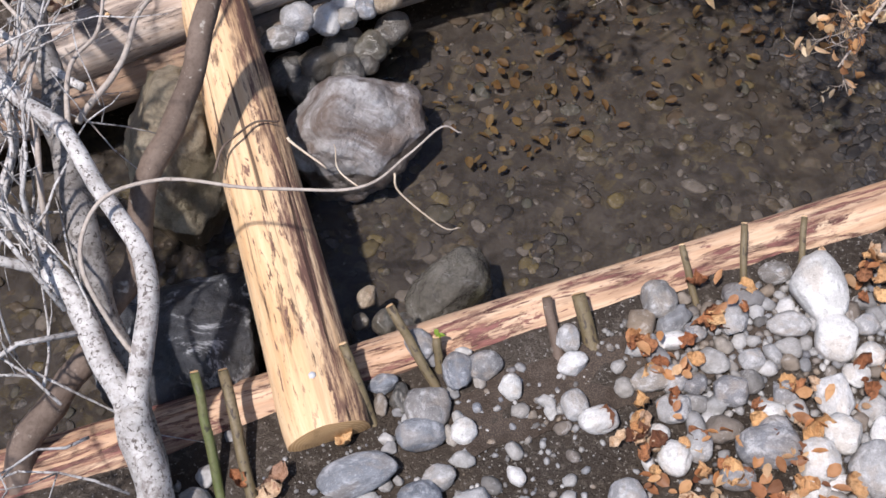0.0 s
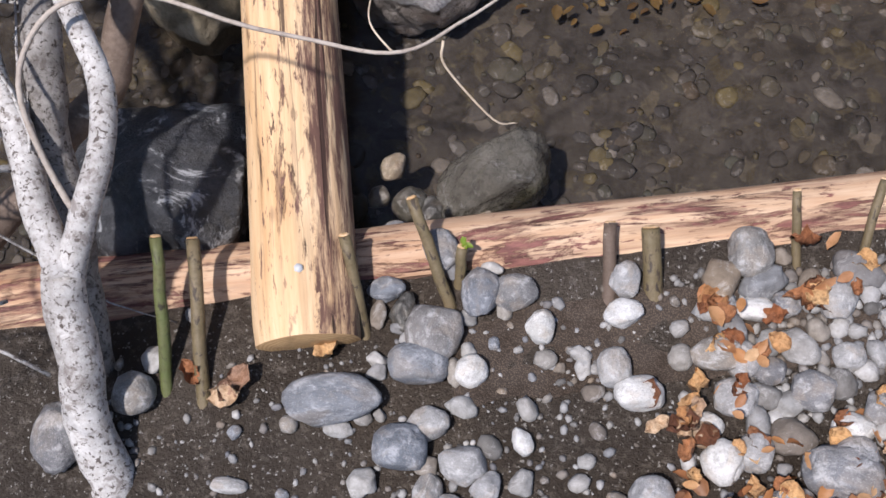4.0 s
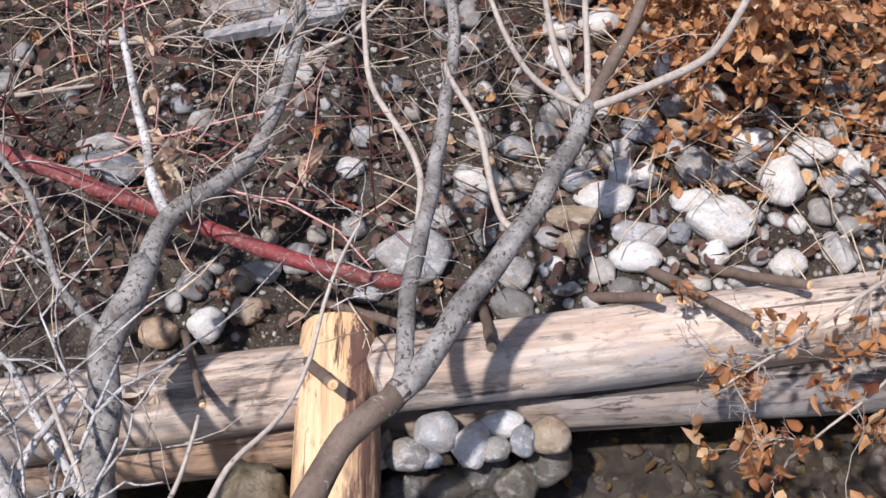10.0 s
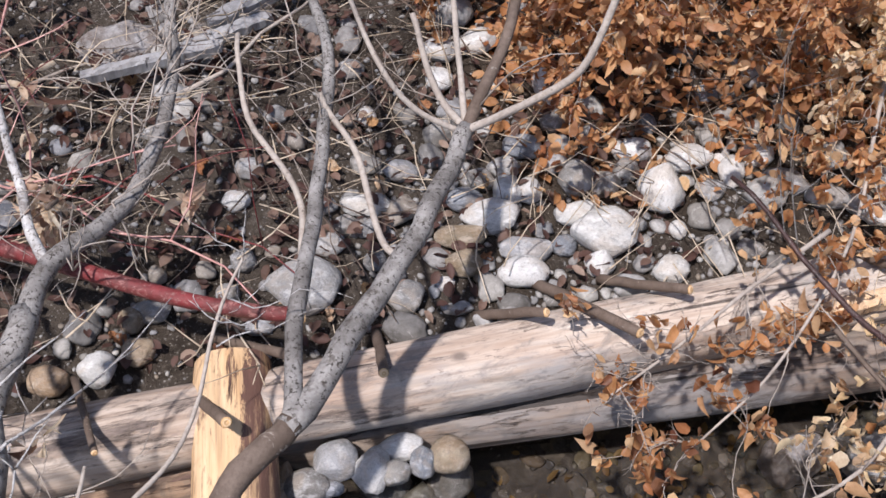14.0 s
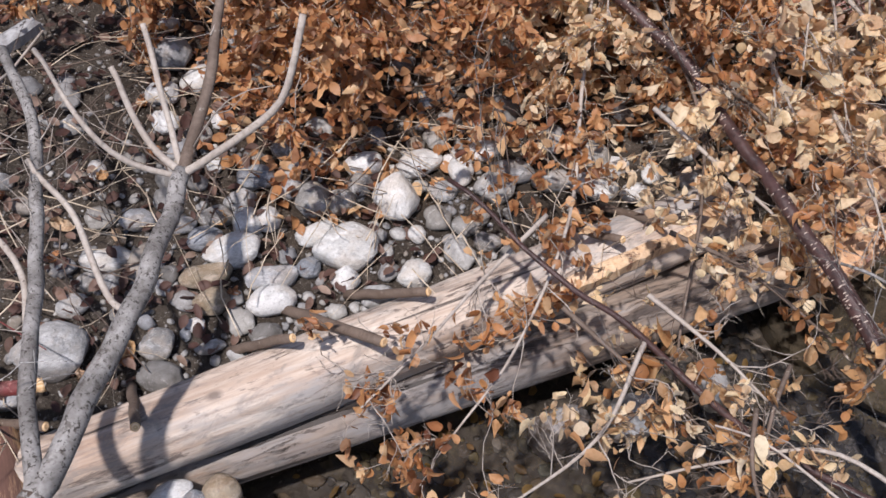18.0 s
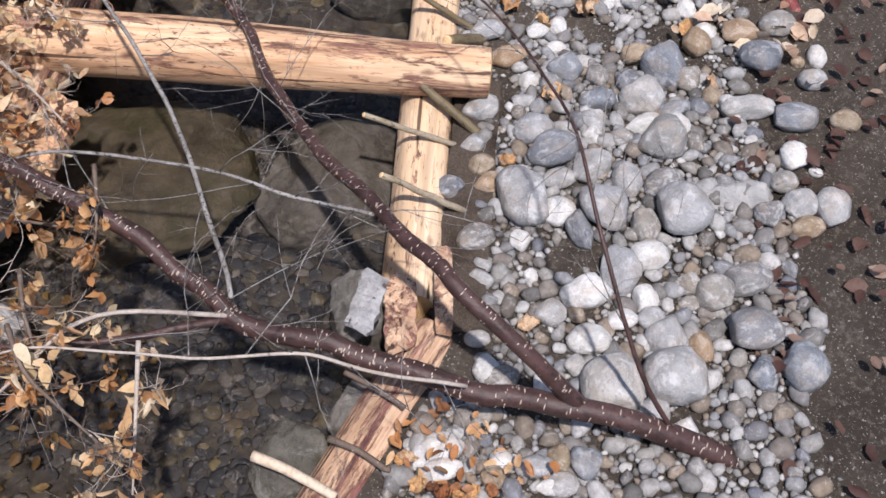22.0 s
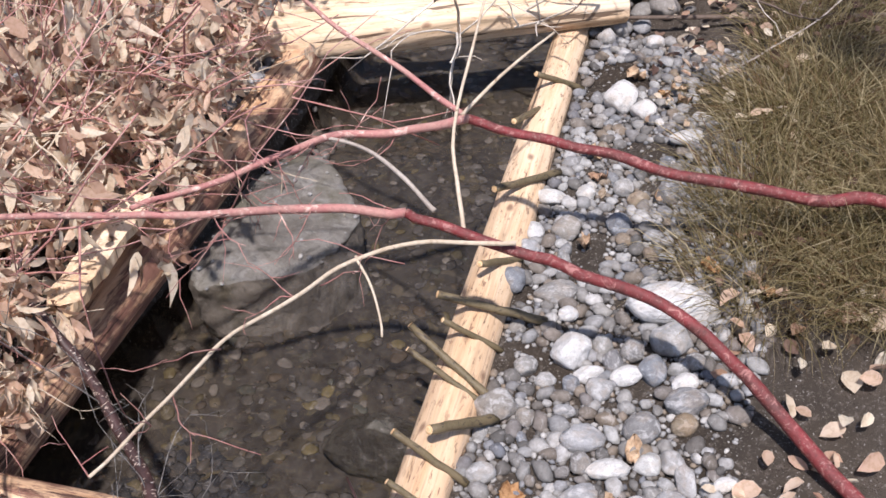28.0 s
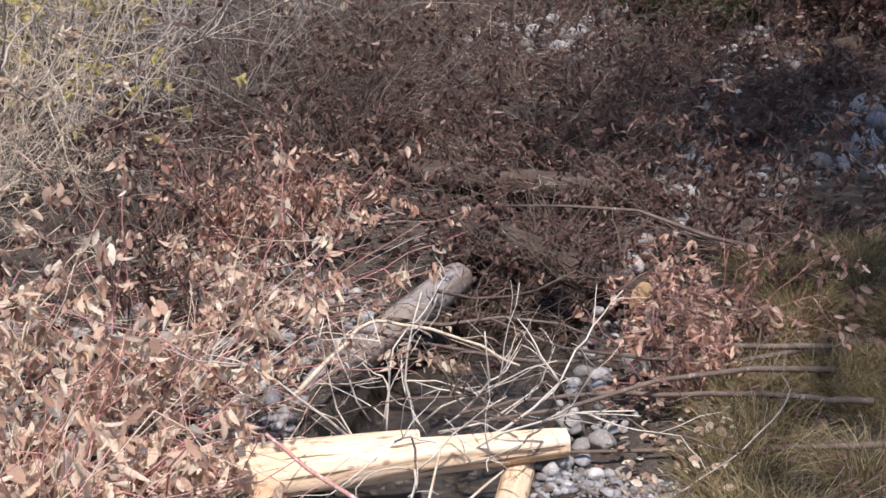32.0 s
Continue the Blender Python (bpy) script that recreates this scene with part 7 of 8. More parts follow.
for i, (x, y, lean) in enumerate(((2.35, 2.62, (0.35, -0.42, 0)), (2.75, 2.85, (0.3, -0.45, 0)), (3.2, 3.05, (0.3, -0.5, 0)), (3.7, 3.2, (0.3, -0.4, 0)), (2.3, 2.4, (0.55, -0.3, 0)), (2.55, 2.5, (0.6, -0.3, 0)), (2.9, 2.65, (0.5, -0.35, 0)), (3.3, 2.8, (0.2, -0.4, 0)))):
    shrub("dogwood_shoots", "long thin pinkish dogwood shoots leaning to the stream", x, y, 7, 0.42, 0.35, dull_red_bark, None, 0, 0, 450 + i, lean, 0.0042, 1, second=pink_bark)
hang = thing("hanging_leaves", "drooping dogwood twigs with pale dead leaves over the broken log", "branch")
for i, line in enumerate(([(2.5, 2.5, 0.35), (2.45, 2.3, 0.42), (2.5, 2.1, 0.36)], [(2.75, 2.6, 0.35), (2.7, 2.4, 0.44), (2.75, 2.2, 0.38)], [(3.0, 2.7, 0.35), (2.98, 2.5, 0.45), (3.05, 2.3, 0.40)], [(3.3, 2.8, 0.35), (3.25, 2.6, 0.45), (3.35, 2.42, 0.40)], [(3.6, 2.9, 0.35), (3.55, 2.75, 0.42), (3.62, 2.6, 0.36)],
        [(2.4, 2.35, 0.32), (2.45, 2.15, 0.34), (2.5, 2.0, 0.26)], [(2.3, 2.3, 0.30), (2.28, 2.1, 0.32), (2.34, 1.94, 0.24)])):
    bough(hang, line, 14, 0.14, 170 if i < 5 else 90, 0.045, leaf_tan, dull_red_bark, 280 + i, (0, -0.2, 0.1), 1, 0.46)
for i, (x, y) in enumerate(((2.32, 2.16), (2.48, 2.30), (2.66, 2.46), (2.82, 2.48), (2.95, 2.36), (3.12, 2.42), (3.28, 2.50), (3.45, 2.56), (3.62, 2.62), (2.40, 2.06))):
    bough(hang, [(x - 0.05, y + 0.25, 0.30), (x, y + 0.1, 0.40), (x + 0.02, y - 0.02, 0.36), (x + 0.03, y - 0.1, 0.30)], 14, 0.13, 190, 0.042, leaf_tan, (dull_red_bark, beige_twig)[i % 2], 400 + i, (0.1, -0.1, 0.1), 1, 0.48)


def debris(count, box, inside, length, radius, bark, label, seed):
    """Fine dead twigs lying about."""
    r = random.Random(seed)
    hp = Heap()
    for _ in range(count):
        x, y = r.uniform(box[0], box[1]), r.uniform(box[2], box[3])
        if inside(x, y):
            w = r.uniform(0, 6.28)
            shoot(hp, Vector((x, y, ground_z(x, y) + r.uniform(0.01, 0.09))), Vector((math.cos(w), math.sin(w), r.gauss(0.05, 0.15))).normalized(), length * r.uniform(0.4, 1.4), radius * r.uniform(0.6, 1.3), r, 1 if r.random() < 0.4 else 0, None, 0.16)
    tagged(part("dead_twigs", hp.mesh("dead_twigs", bark), None), label, "twigs", kind="stuff")


debris(560, (-0.7, 1.9, 2.0, 3.4), lambda x, y: y > far_y(x) + 0.08, 0.2, 0.0019, beige_twig, "thin pale dead twigs over the far bank", 1)
debris(460, (-0.7, 2.6, 2.2, 3.6), lambda x, y: y > far_y(x) + 0.1, 0.2, 0.002, brown_bark, "thin brown dead twigs over the far bank", 2)
debris(420, (2.2, 5.5, 2.3, 4.6), lambda x, y: y > far_y(x) + 0.05, 0.32, 0.0026, dull_red_bark, "thin reddish twigs tangled over the far bank", 3)
debris(420, (2.4, 5.5, 2.3, 4.4), lambda x, y: y > far_y(x) + 0.05, 0.3, 0.003, beige_twig, "pale dry sticks tangled over the far bank", 4)
debris(700, (5.2, 12.0, 2.0, 6.5), lambda x, y: y > near_y(x), 0.5, 0.004, brown_bark, "dark dead twigs around the upper stream", 5)
debris(520, (5.2, 12.0, 2.0, 6.5), lambda x, y: y > near_y(x), 0.4, 0.004, pale_twig, "pale dead twigs around the upper stream", 6)


def fallen_branch(p, way, length, radius, bark, label, seed, bend=0.16):
    """A crooked dead branch with a few side twigs."""
    r = random.Random(seed)
    th = thing("fallen_branch", label, "branch", "fallen branches")
    hp = Heap()
    shoot(hp, Vector(p), Vector(way).normalized(), length, radius, r, 0, None, bend)
    part("stem", hp.mesh("stem", bark), None, th)
    hp = Heap()
    twigs_on(hp, [Vector(p), Vector(p) + Vector(way).normalized() * length * 0.5, Vector(p) + Vector(way).normalized() * length], 6, length * 0.25, radius * 0.35, r, (0, 0, 0.15), 1)
    tagged(part("twig_tangle", hp.mesh("twig_tangle", bark), None, th), kind="stuff")


for i, (p, way, ln, rad) in enumerate((((5.6, 1.2, 0.27), (-0.7, 0.75, 0.0), 1.5, 0.014), ((5.7, 1.35, 0.28), (-0.62, 0.8, 0.02), 1.3, 0.012), ((5.1, 0.9, 0.26), (-0.5, 0.9, 0.02), 1.4, 0.013), ((6.6, 1.7, 0.36), (-0.8, 0.6, 0.0), 1.5, 0.013), ((5.4, 2.9, 0.3), (-0.3, -0.9, 0.0), 1.0, 0.009), ((5.0, 2.9, 0.3), (0.35, -0.9, 0.0), 1.0, 0.011))):
    fallen_branch(p, way, ln, rad, brown_bark, "grey-brown crooked fallen branch lying over the stream", 300 + i)
for line, r0, bark, label in (
        ([(5.75, 1.25, 0.30), (5.38, 1.89, 0.27), (5.08, 2.18, 0.25), (4.86, 2.99, 0.28)], 0.013, brown_bark, "dark crooked branch lying over the upper stream"),
        ([(5.35, 1.0, 0.29), (5.18, 1.44, 0.27), (4.89, 1.96, 0.24), (4.54, 2.23, 0.24)], 0.013, brown_bark, "dark crooked branch lying over the upper stream"),
        ([(4.40, 1.42, 0.20), (4.79, 1.29, 0.26), (5.2, 1.26, 0.30), (5.51, 1.40, 0.28)], 0.003, pale_twig, "thin pale dead branch over the grass edge"),
        ([(4.18, 2.72, 0.30), (4.57, 2.78, 0.35), (4.83, 2.81, 0.36), (4.92, 2.47, 0.34), (4.9, 2.19, 0.3)], 0.010, beige_twig, "pale crooked branch lying behind the spanning log")):
    th = thing("fallen_branch", label, "branch", "fallen branches")
    branch(th, "stem", line, r0, r0 * 0.5, bark, 9)
    hp = Heap()
    twigs_on(hp, line, 9, 0.22, r0 * 0.25, random.Random(int(r0 * 1e4 + line[0][0] * 10)), (0, 0, 0.25), 1)
    tagged(part("twig_tangle", hp.mesh("twig_tangle", bark), None, th), kind="stuff")
shrub("plum_shrub", "tangle of dark brown twigs over the dark log", 6.3, 2.85, 40, 0.32, 0.55, brown_bark, leaf_plum, 500, 0.04, 221, kids=2, z=0.2)
shrub("plum_shrub", "tangle of dark brown twigs over the dark log", 6.15, 2.5, 34, 0.22, 0.4, brown_bark, leaf_plum, 300, 0.04, 222, kids=2, z=0.22)


# ==== fallen leaves ====
def fallen_material(name, tones):
    """Dry leaf: a tone for each leaf by chance, darker blotches and veins."""
    k = Nodes(name)
    co = k.coords("Object")
    rnd = k.n("ObjectInfo").outputs["Random"]
    c = k.ramp(rnd, [(i / (len(tones) - 1), t) for i, t in enumerate(tones)])
    c = k.mix(k.step(k.noise(co, 5, 5, 0.65), 0.42, 0.68), c, (0.5, 0.42, 0.36), 'MULTIPLY')
    c = k.mix(k.math('MULTIPLY', k.step(k.noise(k.coords("Object", (3, 12, 3)), 3, 4), 0.55, 0.68), 0.5), c, (0.6, 0.52, 0.45), 'MULTIPLY')
    return k.surface(c, 0.6, k.noise(co, 14, 5, 0.7), 0.5, 0.04, 0.3)


def leaf_mesh(seed, material):
    """A dry leaf, rolled and crumpled: a pointed oval sheet bent along and across."""
    r = random.Random(seed)
    n, m = 9, 6
    roll, curl, wide = r.uniform(1.5, 4.5), r.uniform(-1.2, 1.2), r.uniform(0.7, 1.05)
    v, f = [], []
    for i in range(n):
        s = i / (n - 1)
        half = 0.5 * wide * max(0.04, math.sin(math.pi * s ** 0.8) ** 0.7) * (1 + 0.55 * noise.noise((s * 7, seed * 1.7, 3)))
        for j in range(m):
            u = j / (m - 1) * 2 - 1
            a = roll * u * half
            x, y, z = s - 0.5, math.sin(a) / roll, (1 - math.cos(a)) / roll + curl * (s - 0.5) ** 2
            z += 0.36 * noise.noise((s * 4, u * 2.5, seed * 3.1)) + 0.2 * noise.noise((s * 9, u * 5, seed))
            y += 0.12 * noise.noise((s * 5, u * 3, seed + 40))
            v.append((x, y, z))
    for i in range(n - 1):
        for j in range(m - 1):
            f.append((i * m + j, i * m + j + 1, (i + 1) * m + j + 1, (i + 1) * m + j))
    return mesh_of("fallen_leaf", v, f, material)


fallen_rust = fallen_material("fallen_rust", [(0.27, 0.10, 0.042), (0.44, 0.21, 0.10), (0.12, 0.05, 0.028), (0.33, 0.13, 0.055)])
fallen_gold = fallen_material("fallen_gold", [(0.56, 0.32, 0.14), (0.66, 0.43, 0.22), (0.42, 0.21, 0.09)])
fallen_tan = fallen_material("fallen_tan", [(0.50, 0.34, 0.22), (0.62, 0.46, 0.31), (0.36, 0.22, 0.15)])
LEAVES = [leaf_mesh(i, m) for i, m in enumerate((fallen_rust, fallen_gold, fallen_tan, fallen_rust, fallen_gold, fallen_tan, fallen_rust, fallen_rust, fallen_gold, fallen_rust))]
r = random.Random(31)


def fallen(x, y, size, where, group, which=None, lift=0.03):
    ob = new("fallen_leaf", LEAVES[r.randrange(10) if which is None else which])
    ob.matrix_world = pose(x, y, ground_z(x, y) + lift, r.uniform(-35, 35), r.uniform(-35, 35), r.uniform(0, 360)) @ Matrix.Diagonal((size, size, size, 1))
    tagged(ob, "curled dry brown leaf " + where, "leaf", group)


for _ in range(330):
    x, y = r.uniform(0.68, 1.7), r.uniform(0.3, 0.92)
    if y < near_y(x) - 0.05 and (x > 0.8 or y < 0.75) and noise.noise((x * 6, y * 6, 2)) > -0.12:
        fallen(x, y, r.uniform(0.022, 0.046), "lying among the bank stones", "fallen leaves on the near bank")
for x, y, s, w in ((0.155, 0.845, 0.06, 2), (0.145, 0.83, 0.05, 5), (0.29, 0.875, 0.045, 1), (0.10, 0.87, 0.04, 0), (2.655, 0.935, 0.05, 1), (2.05, 0.75, 0.05, 5), (2.62, 1.18, 0.05, 1), (2.42, 0.95, 0.045, 1)):
    fallen(x, y, s, "lying on the soil", "fallen leaves on the near bank", w, 0.015)
for _ in range(80):
    x, y = r.uniform(2.3, 5.0), r.uniform(0.5, 1.9)
    d = near_y(x) - y
    if 0.15 < d < 0.75:
        fallen(x, y, r.uniform(0.04, 0.065), "lying on the gravel", "fallen leaves on the gravel bank", r.choice((1, 2, 5)), 0.02)
for _ in range(50):
    x, y = r.uniform(-0.3, 1.6), r.uniform(2.0, 2.8)
    fallen(x, y, r.uniform(0.025, 0.05), "lying on the stony far bank", "fallen leaves on the far bank", None, 0.02)


# ==== grass ====
def grass(name, tufts, blades, length, seed, label, material=None):
    r = random.Random(seed)
    hp = Heap()
    for cx, cy, rad in tufts:
        for _ in range(int(blades * (rad / 0.2) ** 2)):
            w, s = r.uniform(0, 6.28), rad * r.random() ** 0.5
            x, y = cx + s * math.cos(w), cy + s * math.sin(w)
            p = Vector((x, y, ground_z(x, y) - 0.005))
            way = Vector((math.cos(w) * s / rad * 0.9 + r.gauss(0, 0.35), math.sin(w) * s / rad * 0.9 + r.gauss(0, 0.35), 1.0)).normalized()
            ln = length * r.uniform(0.5, 1.2)
            side = way.cross(Vector((r.gauss(0, 1), r.gauss(0, 1), 0.1))).normalized() * r.uniform(0.0007, 0.0014)
            droop = Vector((way.x, way.y, 0)) * 0.9 + Vector((0, 0, -0.85))
            q1 = p + way * ln * 0.45
            q2 = q1 + (way + droop * 0.55).normalized() * ln * 0.35
            q3 = q2 + (way + droop * 1.6).normalized() * ln * 0.3
            hp.add([p - side, p + side, q1 - side, q1 + side, q2 - side * 0.7, q2 + side * 0.7, q3], [(0, 1, 3, 2), (2, 3, 5, 4), (4, 5, 6)])
    tagged(part(name, hp.mesh(name, material or grass_mat), None), label, "grass", kind="stuff")


r = random.Random(77)
tufts = [(3.75, 0.98, 0.2), (4.05, 1.12, 0.18), (4.25, 0.85, 0.2), (3.9, 0.75, 0.2), (4.5, 1.1, 0.2)]
for _ in range(85):
    x, y = r.uniform(3.75, 7.0), r.uniform(0.0, 1.95)
    if near_y(x) - y > 0.68:
        tufts.append((x, y, r.uniform(0.12, 0.22)))
grass("grass", tufts, 700, 0.19, 6, "tufts of dry yellow-green grass on the bank")
grass("grass", tufts[:5] + tufts[5::2], 190, 0.26, 9, "long pale straw blades over the grass tufts", straw_mat)


def litter(name, count, box, inside, size, material, label, seed, lift=0.012):
    r = random.Random(seed)
    hp = Heap()
    for _ in range(count):
        x, y = r.uniform(box[0], box[1]), r.uniform(box[2], box[3])
        if not inside(x, y):
            continue
        s = size * r.uniform(0.6, 1.3)
        stem = Vector((r.gauss(0, 1), r.gauss(0, 1), r.gauss(0, 0.25)))
        hp.add(*leaf_data(Vector((x, y, ground_z(x, y) + lift * r.uniform(0.4, 3))), stem, Vector((r.gauss(0, 0.5), r.gauss(0, 0.5), 1)), s, s * r.uniform(0.45, 0.75), r.uniform(-0.3, 0.4), 0.22, size > 0.055))
    tagged(part(name, hp.mesh(name, material), None), label, "leaf litter", kind="stuff")


# dark leaves here stand in for the shade below the shrubs
litter("leaf_litter", 2400, (2.2, 9.5, 2.2, 7.5), lambda x, y: y > far_y(x) + 0.05, 0.042, leaf_plum, "dead leaves covering the far bank, darkened for shade under shrubs", 1)
# dense dark leaves put the upper bank's shade into the ground colour
litter("leaf_litter", 24000, (5.5, 16.0, 0.5, 8.0), lambda x, y: (x > 6 or y < near_y(x)) and not (7.8 < x < 10.5 and 1.4 < y < 2.4), 0.07, leaf_plum, "brown dead leaves beside the upper stream, darkened for its shade", 2)
litter("leaf_litter", 2600, (-0.6, 1.2, 2.0, 3.6), lambda x, y: y > far_y(x) + 0.1, 0.028, leaf_plum, "grey-brown dead leaves on the far bank", 7)
litter("leaf_litter", 6000, (0.9, 2.9, 2.2, 3.8), lambda x, y: y > far_y(x) + 0.22, 0.03, leaf_rust, "rust-brown dead leaves on the far bank", 3)
litter("leaf_litter", 1500, (0.62, 1.8, 0.1, 0.9), lambda x, y: near_y(x) - y > 0.06 and (x > 0.8 or y < 0.62) and noise.noise((x * 6, y * 6, 2)) > 0.0, 0.026, leaf_rust, "crumpled rust-brown leaves among the stones", 4, 0.02)
litter("leaf_litter", 220, (0.6, 1.8, 1.4, 1.9), lambda x, y: y < far_y(x) - 0.06, 0.026, leaf_sunken, "sunken red-brown leaves on the stream bed", 12, 0.012)
litter("leaf_litter", 700, (4.4, 7.5, 0.9, 2.6), lambda x, y: 0.3 < near_y(x) - y < 1.2, 0.045, leaf_plum, "red-brown leaves between gravel and grass", 5)


litter("leaf_litter", 620, (4.2, 6.2, 1.0, 2.3), lambda x, y: 0.28 < near_y(x) - y < 0.75, 0.04, leaf_tan, "pinkish dead leaves between gravel and grass", 11, 0.03)
litter("leaf_litter", 420, (2.9, 4.6, 0.0, 1.3), lambda x, y: 0.6 < near_y(x) - y < 1.0, 0.05, leaf_tan, "brown dead leaves between gravel and grass", 8, 0.015)


litter("leaf_litter", 420, (1.5, 3.4, -0.3, 0.55), lambda x, y: near_y(x) - y > 0.72, 0.04, leaf_plum, "dark wet dead leaves on the soil behind the gravel", 9, 0.012)


litter("leaf_litter", 900, (3.6, 7.0, 0.2, 2.2), lambda x, y: near_y(x) - y > 0.55 and noise.noise((x * 2, y * 2, 15)) > -0.1, 0.036, leaf_plum, "brown dead leaves caught in the grass", 10, 0.03)


# wooden bits and cloth on the near bank
def cloth(a, b, width, seed, label, lift=0.003):
    r = random.Random(seed)
    n, w = 40, 8
    a, b = Vector(a), Vector(b)
    side = Vector((0, 0, 1)).cross(b - a).normalized()
    v = []
    for i in range(n + 1):
        for j in range(w + 1):
            p = a.lerp(b, i / n) + side * (width * (j / w - 0.5) * (1 + 0.15 * noise.noise((i * 0.3, seed, 0))))
            v.append((p.x, p.y, ground_z(p.x, p.y) + lift + 0.006 * noise.noise((p.x * 14, p.y * 14, seed))))
    f = [(i * (w + 1) + j, i * (w + 1) + j + 1, (i + 1) * (w + 1) + j + 1, (i + 1) * (w + 1) + j) for i in range(n) for j in range(w)]
    tagged(part("erosion_cloth", mesh_of("erosion_cloth", v, f, jute), None), label, "cloth")


cloth((0.45, 0.83, 0), (1.05, 0.80, 0), 0.13, 1, "brown woven jute erosion cloth on the soil behind the log")
cloth((1.98, 0.87, 0), (2.62, 1.10, 0), 0.10, 2, "brown woven jute erosion cloth beside the pale log", 0.012)
bolt = thing("bolt", "galvanised bolt head driven into the cross log", "bolt")
bm = bmesh.new()
bmesh.ops.create_cone(bm, cap_ends=True, segments=6, radius1=0.007, radius2=0.0062, depth=0.007)
part("bolt_head", bm, steel, bolt)
bm = bmesh.new()
bmesh.ops.create_cone(bm, cap_ends=True, segments=24, radius1=0.011, radius2=0.0105, depth=0.002)
part("washer", bm, steel, bolt).location = (0, 0, -0.004)
bolt.matrix_world = pose(0.27, 0.967, 0.163, 4, 0, 0)


def board(a, b, width, thick, material, label, seed, up=(0, 0, 1)):
    """A split, splintered piece of wood from a to b."""
    r = random.Random(seed)
    a, b = Vector(a), Vector(b)
    ahead = (b - a).normalized()
    side = ahead.cross(Vector(up)).normalized()
    top = side.cross(ahead)
    n = 14
    v = []
    for i in range(n + 1):
        p = a.lerp(b, i / n)
        w = width * (0.5 + 0.08 * noise.noise((i * 0.5, seed, 0))) * (1 if 0 < i < n else 0.8)
        for sx, sz in ((-1, -1), (1, -1), (1, 0.6), (0.5, 1), (-0.4, 0.95), (-1, 0.5)):
            v.append(p + side * (sx * w + r.uniform(-1, 1) * width * 0.03) + top * (sz * thick / 2 + r.uniform(-1, 1) * thick * 0.1) + ahead * (r.uniform(-1, 1) * width * (0.25 if i in (0, n) else 0.02)))
    f = [(i * 6 + j, i * 6 + (j + 1) % 6, (i + 1) * 6 + (j + 1) % 6, (i + 1) * 6 + j) for i in range(n) for j in range(6)]
    f += [tuple(reversed(range(6))), tuple(n * 6 + j for j in range(6))]
    th = part("split_wood", mesh_of("split_wood", v, f, material, False), None)
    tagged(th, label, "wood")


grey_board = wood_material("grey_board", (0.38, 0.38, 0.38), (0.28, 0.28, 0.29), (0.09, 0.08, 0.08), (0.7, 0.68, 0.66), 0.04)
board((1.885, 1.035, 0.10), (2.01, 1.055, 0.115), 0.055, 0.022, grey_board, "grey weathered broken board beside the dark birch", 1)
board((1.885, 0.945, 0.10), (2.02, 1.01, 0.115), 0.06, 0.024, bank_wood, "splintered tan end of broken wood at the log joint", 2)
board((1.95, 0.885, 0.115), (2.12, 0.965, 0.125), 0.035, 0.02, bank_wood, "thin brown splinter of wood on the bank", 3)
board((2.62, 2.09, 0.285), (2.97, 2.225, 0.30), 0.078, 0.035, pale_log_wood, "pale yellow split face of wood under tan leaves", 4)
board((1.86, 1.75, 0.17), (2.05, 1.80, 0.19), 0.08, 0.04, log_m_wood, "orange split wood under the end of the cross log", 5)
board((1.36, 1.885, 0.205), (1.70, 1.93, 0.20), 0.035, 0.03, sunny_wood, "pale split strip along the far-bank log", 6)
tagged(boulder(0.17, 2.76, 0.17, 0.11, 0.06, 0.07, 5, boulder_grey, "grey boulder lying on the far bank among twigs", 21, 0.2, 0.25))
for i, (p, way, ln) in enumerate((((-0.25, 2.5, 0.24), (1, 0.16, 0.0), 0.5), ((-0.1, 2.62, 0.25), (1, 0.05, 0.0), 0.4), ((0.3, 2.55, 0.25), (0.5, 0.8, 0.03), 0.4), ((-0.4, 2.3, 0.23), (0.9, -0.2, 0.03), 0.4))):
    fallen_branch(p, way, ln, 0.0055, pale_twig, "pale crooked fallen branch lying on the far bank", 320 + i, 0.25)

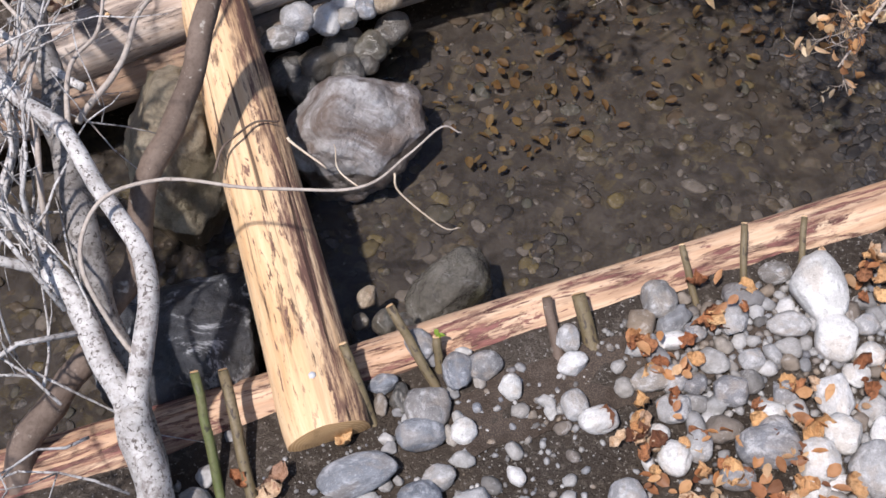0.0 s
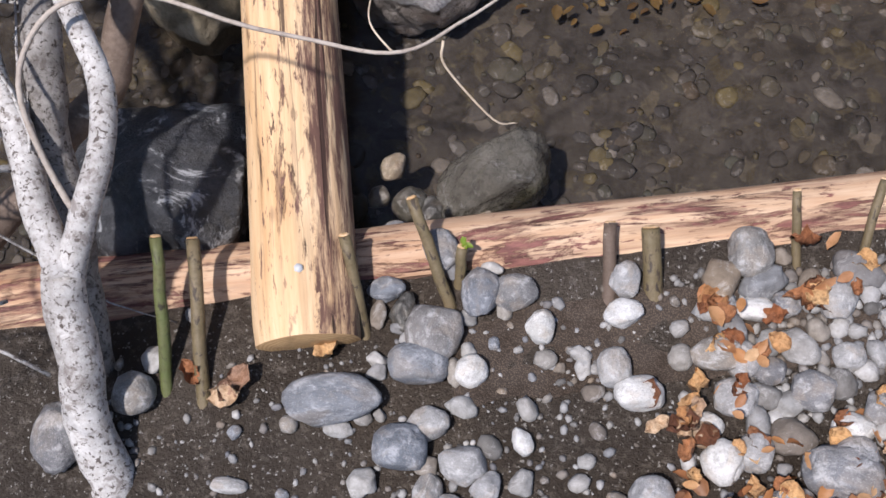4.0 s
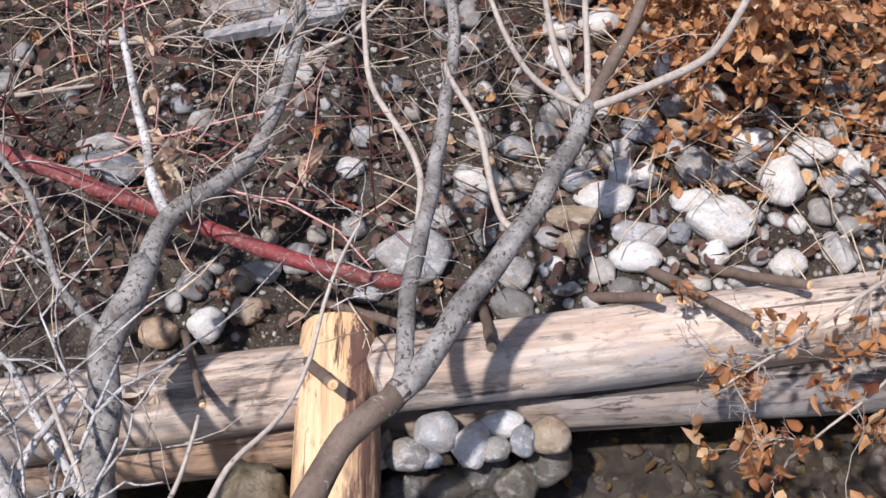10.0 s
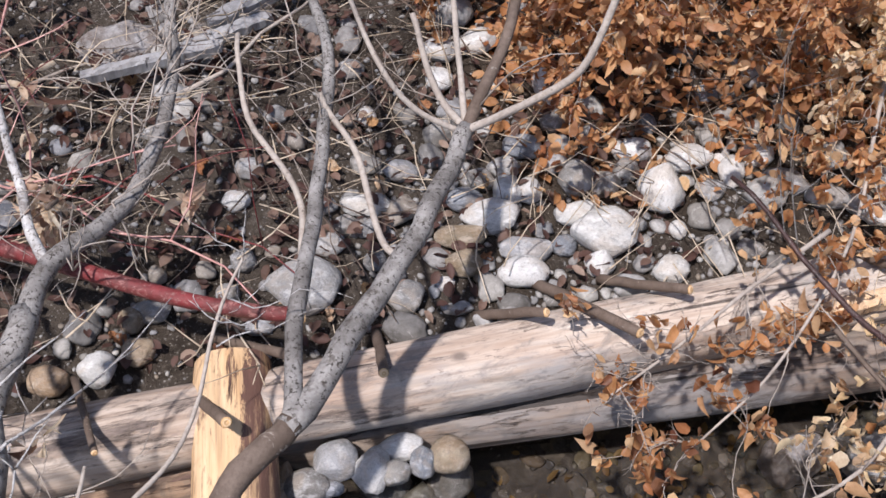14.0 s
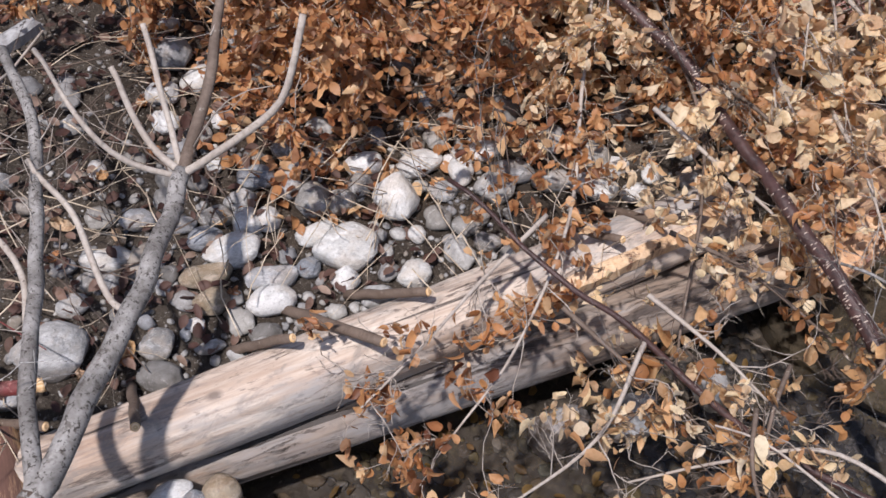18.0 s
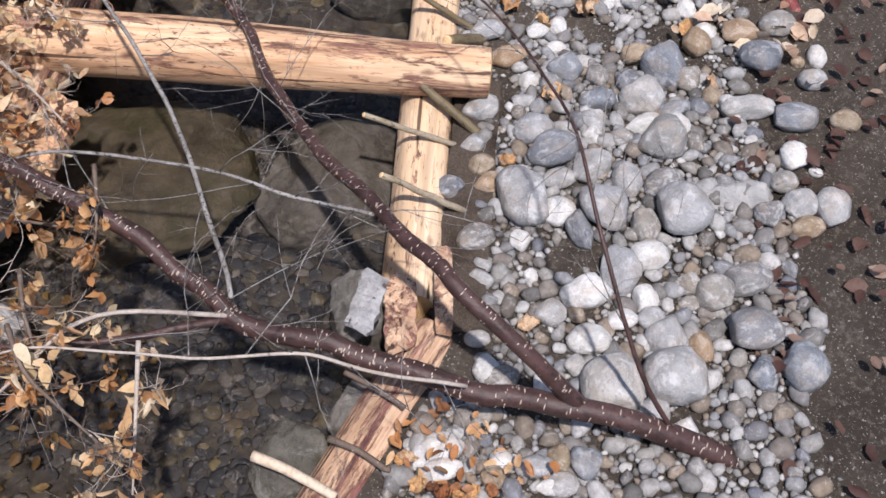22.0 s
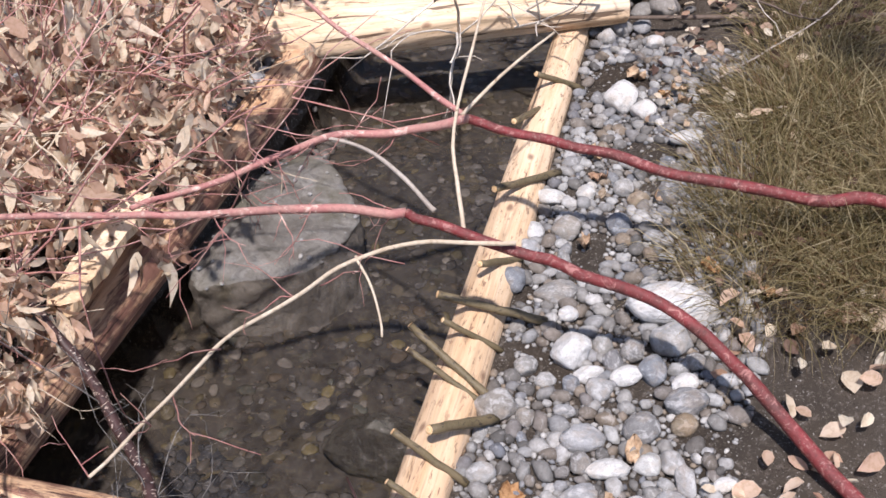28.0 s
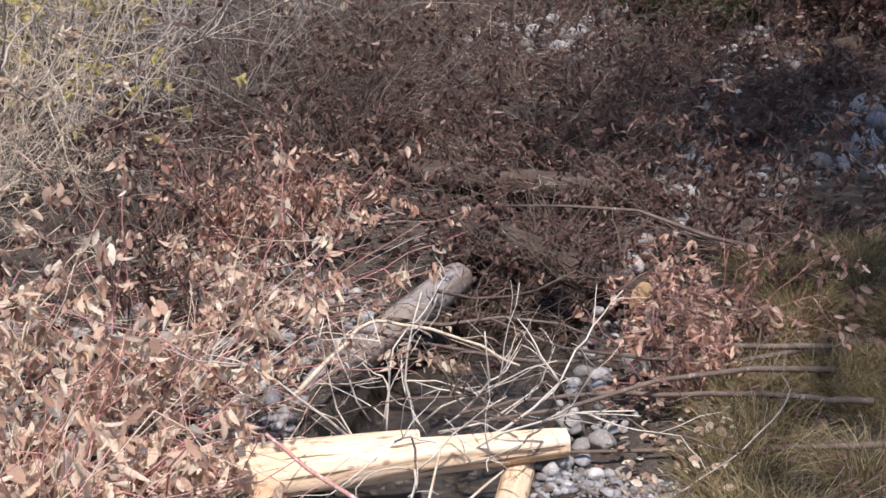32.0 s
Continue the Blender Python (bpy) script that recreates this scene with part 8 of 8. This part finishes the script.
DRIFT = "grey weathered driftwood piece lying on the far bank"
board((0.36, 2.74, 0.25), (0.62, 2.86, 0.27), 0.035, 0.03, grey_board, DRIFT, 31)
board((0.30, 2.68, 0.24), (0.48, 2.74, 0.25), 0.03, 0.025, grey_board, DRIFT, 32)
board((0.10, 2.62, 0.25), (0.38, 2.66, 0.26), 0.025, 0.025, grey_board, DRIFT, 33)
shrub("dogwood_shoots", "thin red dogwood shoots on the far bank", -0.12, 2.45, 20, 0.32, 0.35, pink_bark, leaf_tan, 60, 0.04, 290, (0.1, -0.1, 0), 0.0036, 1, second=red_bark)
sprout = thing("sprout", "tiny bright green leaves sprouting on a stake", "plant")
heap = Heap()
r = random.Random(4)
for _ in range(7):
    heap.add(*leaf_data(Vector((0.493, 0.978, 0.122)), Vector((r.gauss(0, 1), r.gauss(0, 1), 0.5)), Vector((0, 0, 1)), r.uniform(0.008, 0.016), 0.008, 0.3))
part("foliage", heap.mesh("foliage", leaf_green), None, sprout)
twig = thing("dead_twig", "thin crooked dead twig lying across the peeled log", "twig")
branch(twig, "stem", [(0.225, 1.40, 0.205), (0.255, 1.435, 0.222), (0.29, 1.45, 0.228), (0.33, 1.475, 0.218), (0.37, 1.48, 0.19)], 0.0028, 0.0018, brown_bark, 6)
stick = thing("pale_stick", "short pale peeled stick leaning on the grey boulder", "twig")
branch(stick, "stem", [(0.375, 1.46, 0.16), (0.395, 1.425, 0.15), (0.425, 1.39, 0.12)], 0.003, 0.002, beige_twig, 6)
tuft = thing("dead_leaf_tuft", "tuft of curled brown dead leaves hanging on a grey branch", "leaves")
bough(tuft, [(0.10, 2.12, 0.46), (0.11, 2.15, 0.44), (0.09, 2.18, 0.40)], 6, 0.05, 60, 0.035, leaf_tan, brown_bark, 91, (0, 0, -0.3), 0, 0.5)
for a, b, r0, bark, label in (((1.56, 1.07, 0.13), (1.56, 0.91, 0.115), 0.010, beige_twig, "pale peeled stick lying across the bank log"), ((1.785, 1.01, 0.115), (1.77, 0.88, 0.112), 0.0055, brown_bark, "thin red-brown stick lying across the bank log"), ((1.655, 0.975, 0.11), (1.65, 0.85, 0.108), 0.0065, brown_bark, "thin red-brown stick lying across the bank log")):
    stick = thing("stick", label, "stick", "sticks across the bank log")
    a, b = Vector(a), Vector(b)
    branch(stick, "stem", [a, a.lerp(b, 0.5) + Vector((0.004, 0, 0.003)), b], r0, r0 * 0.85, bark, 9)
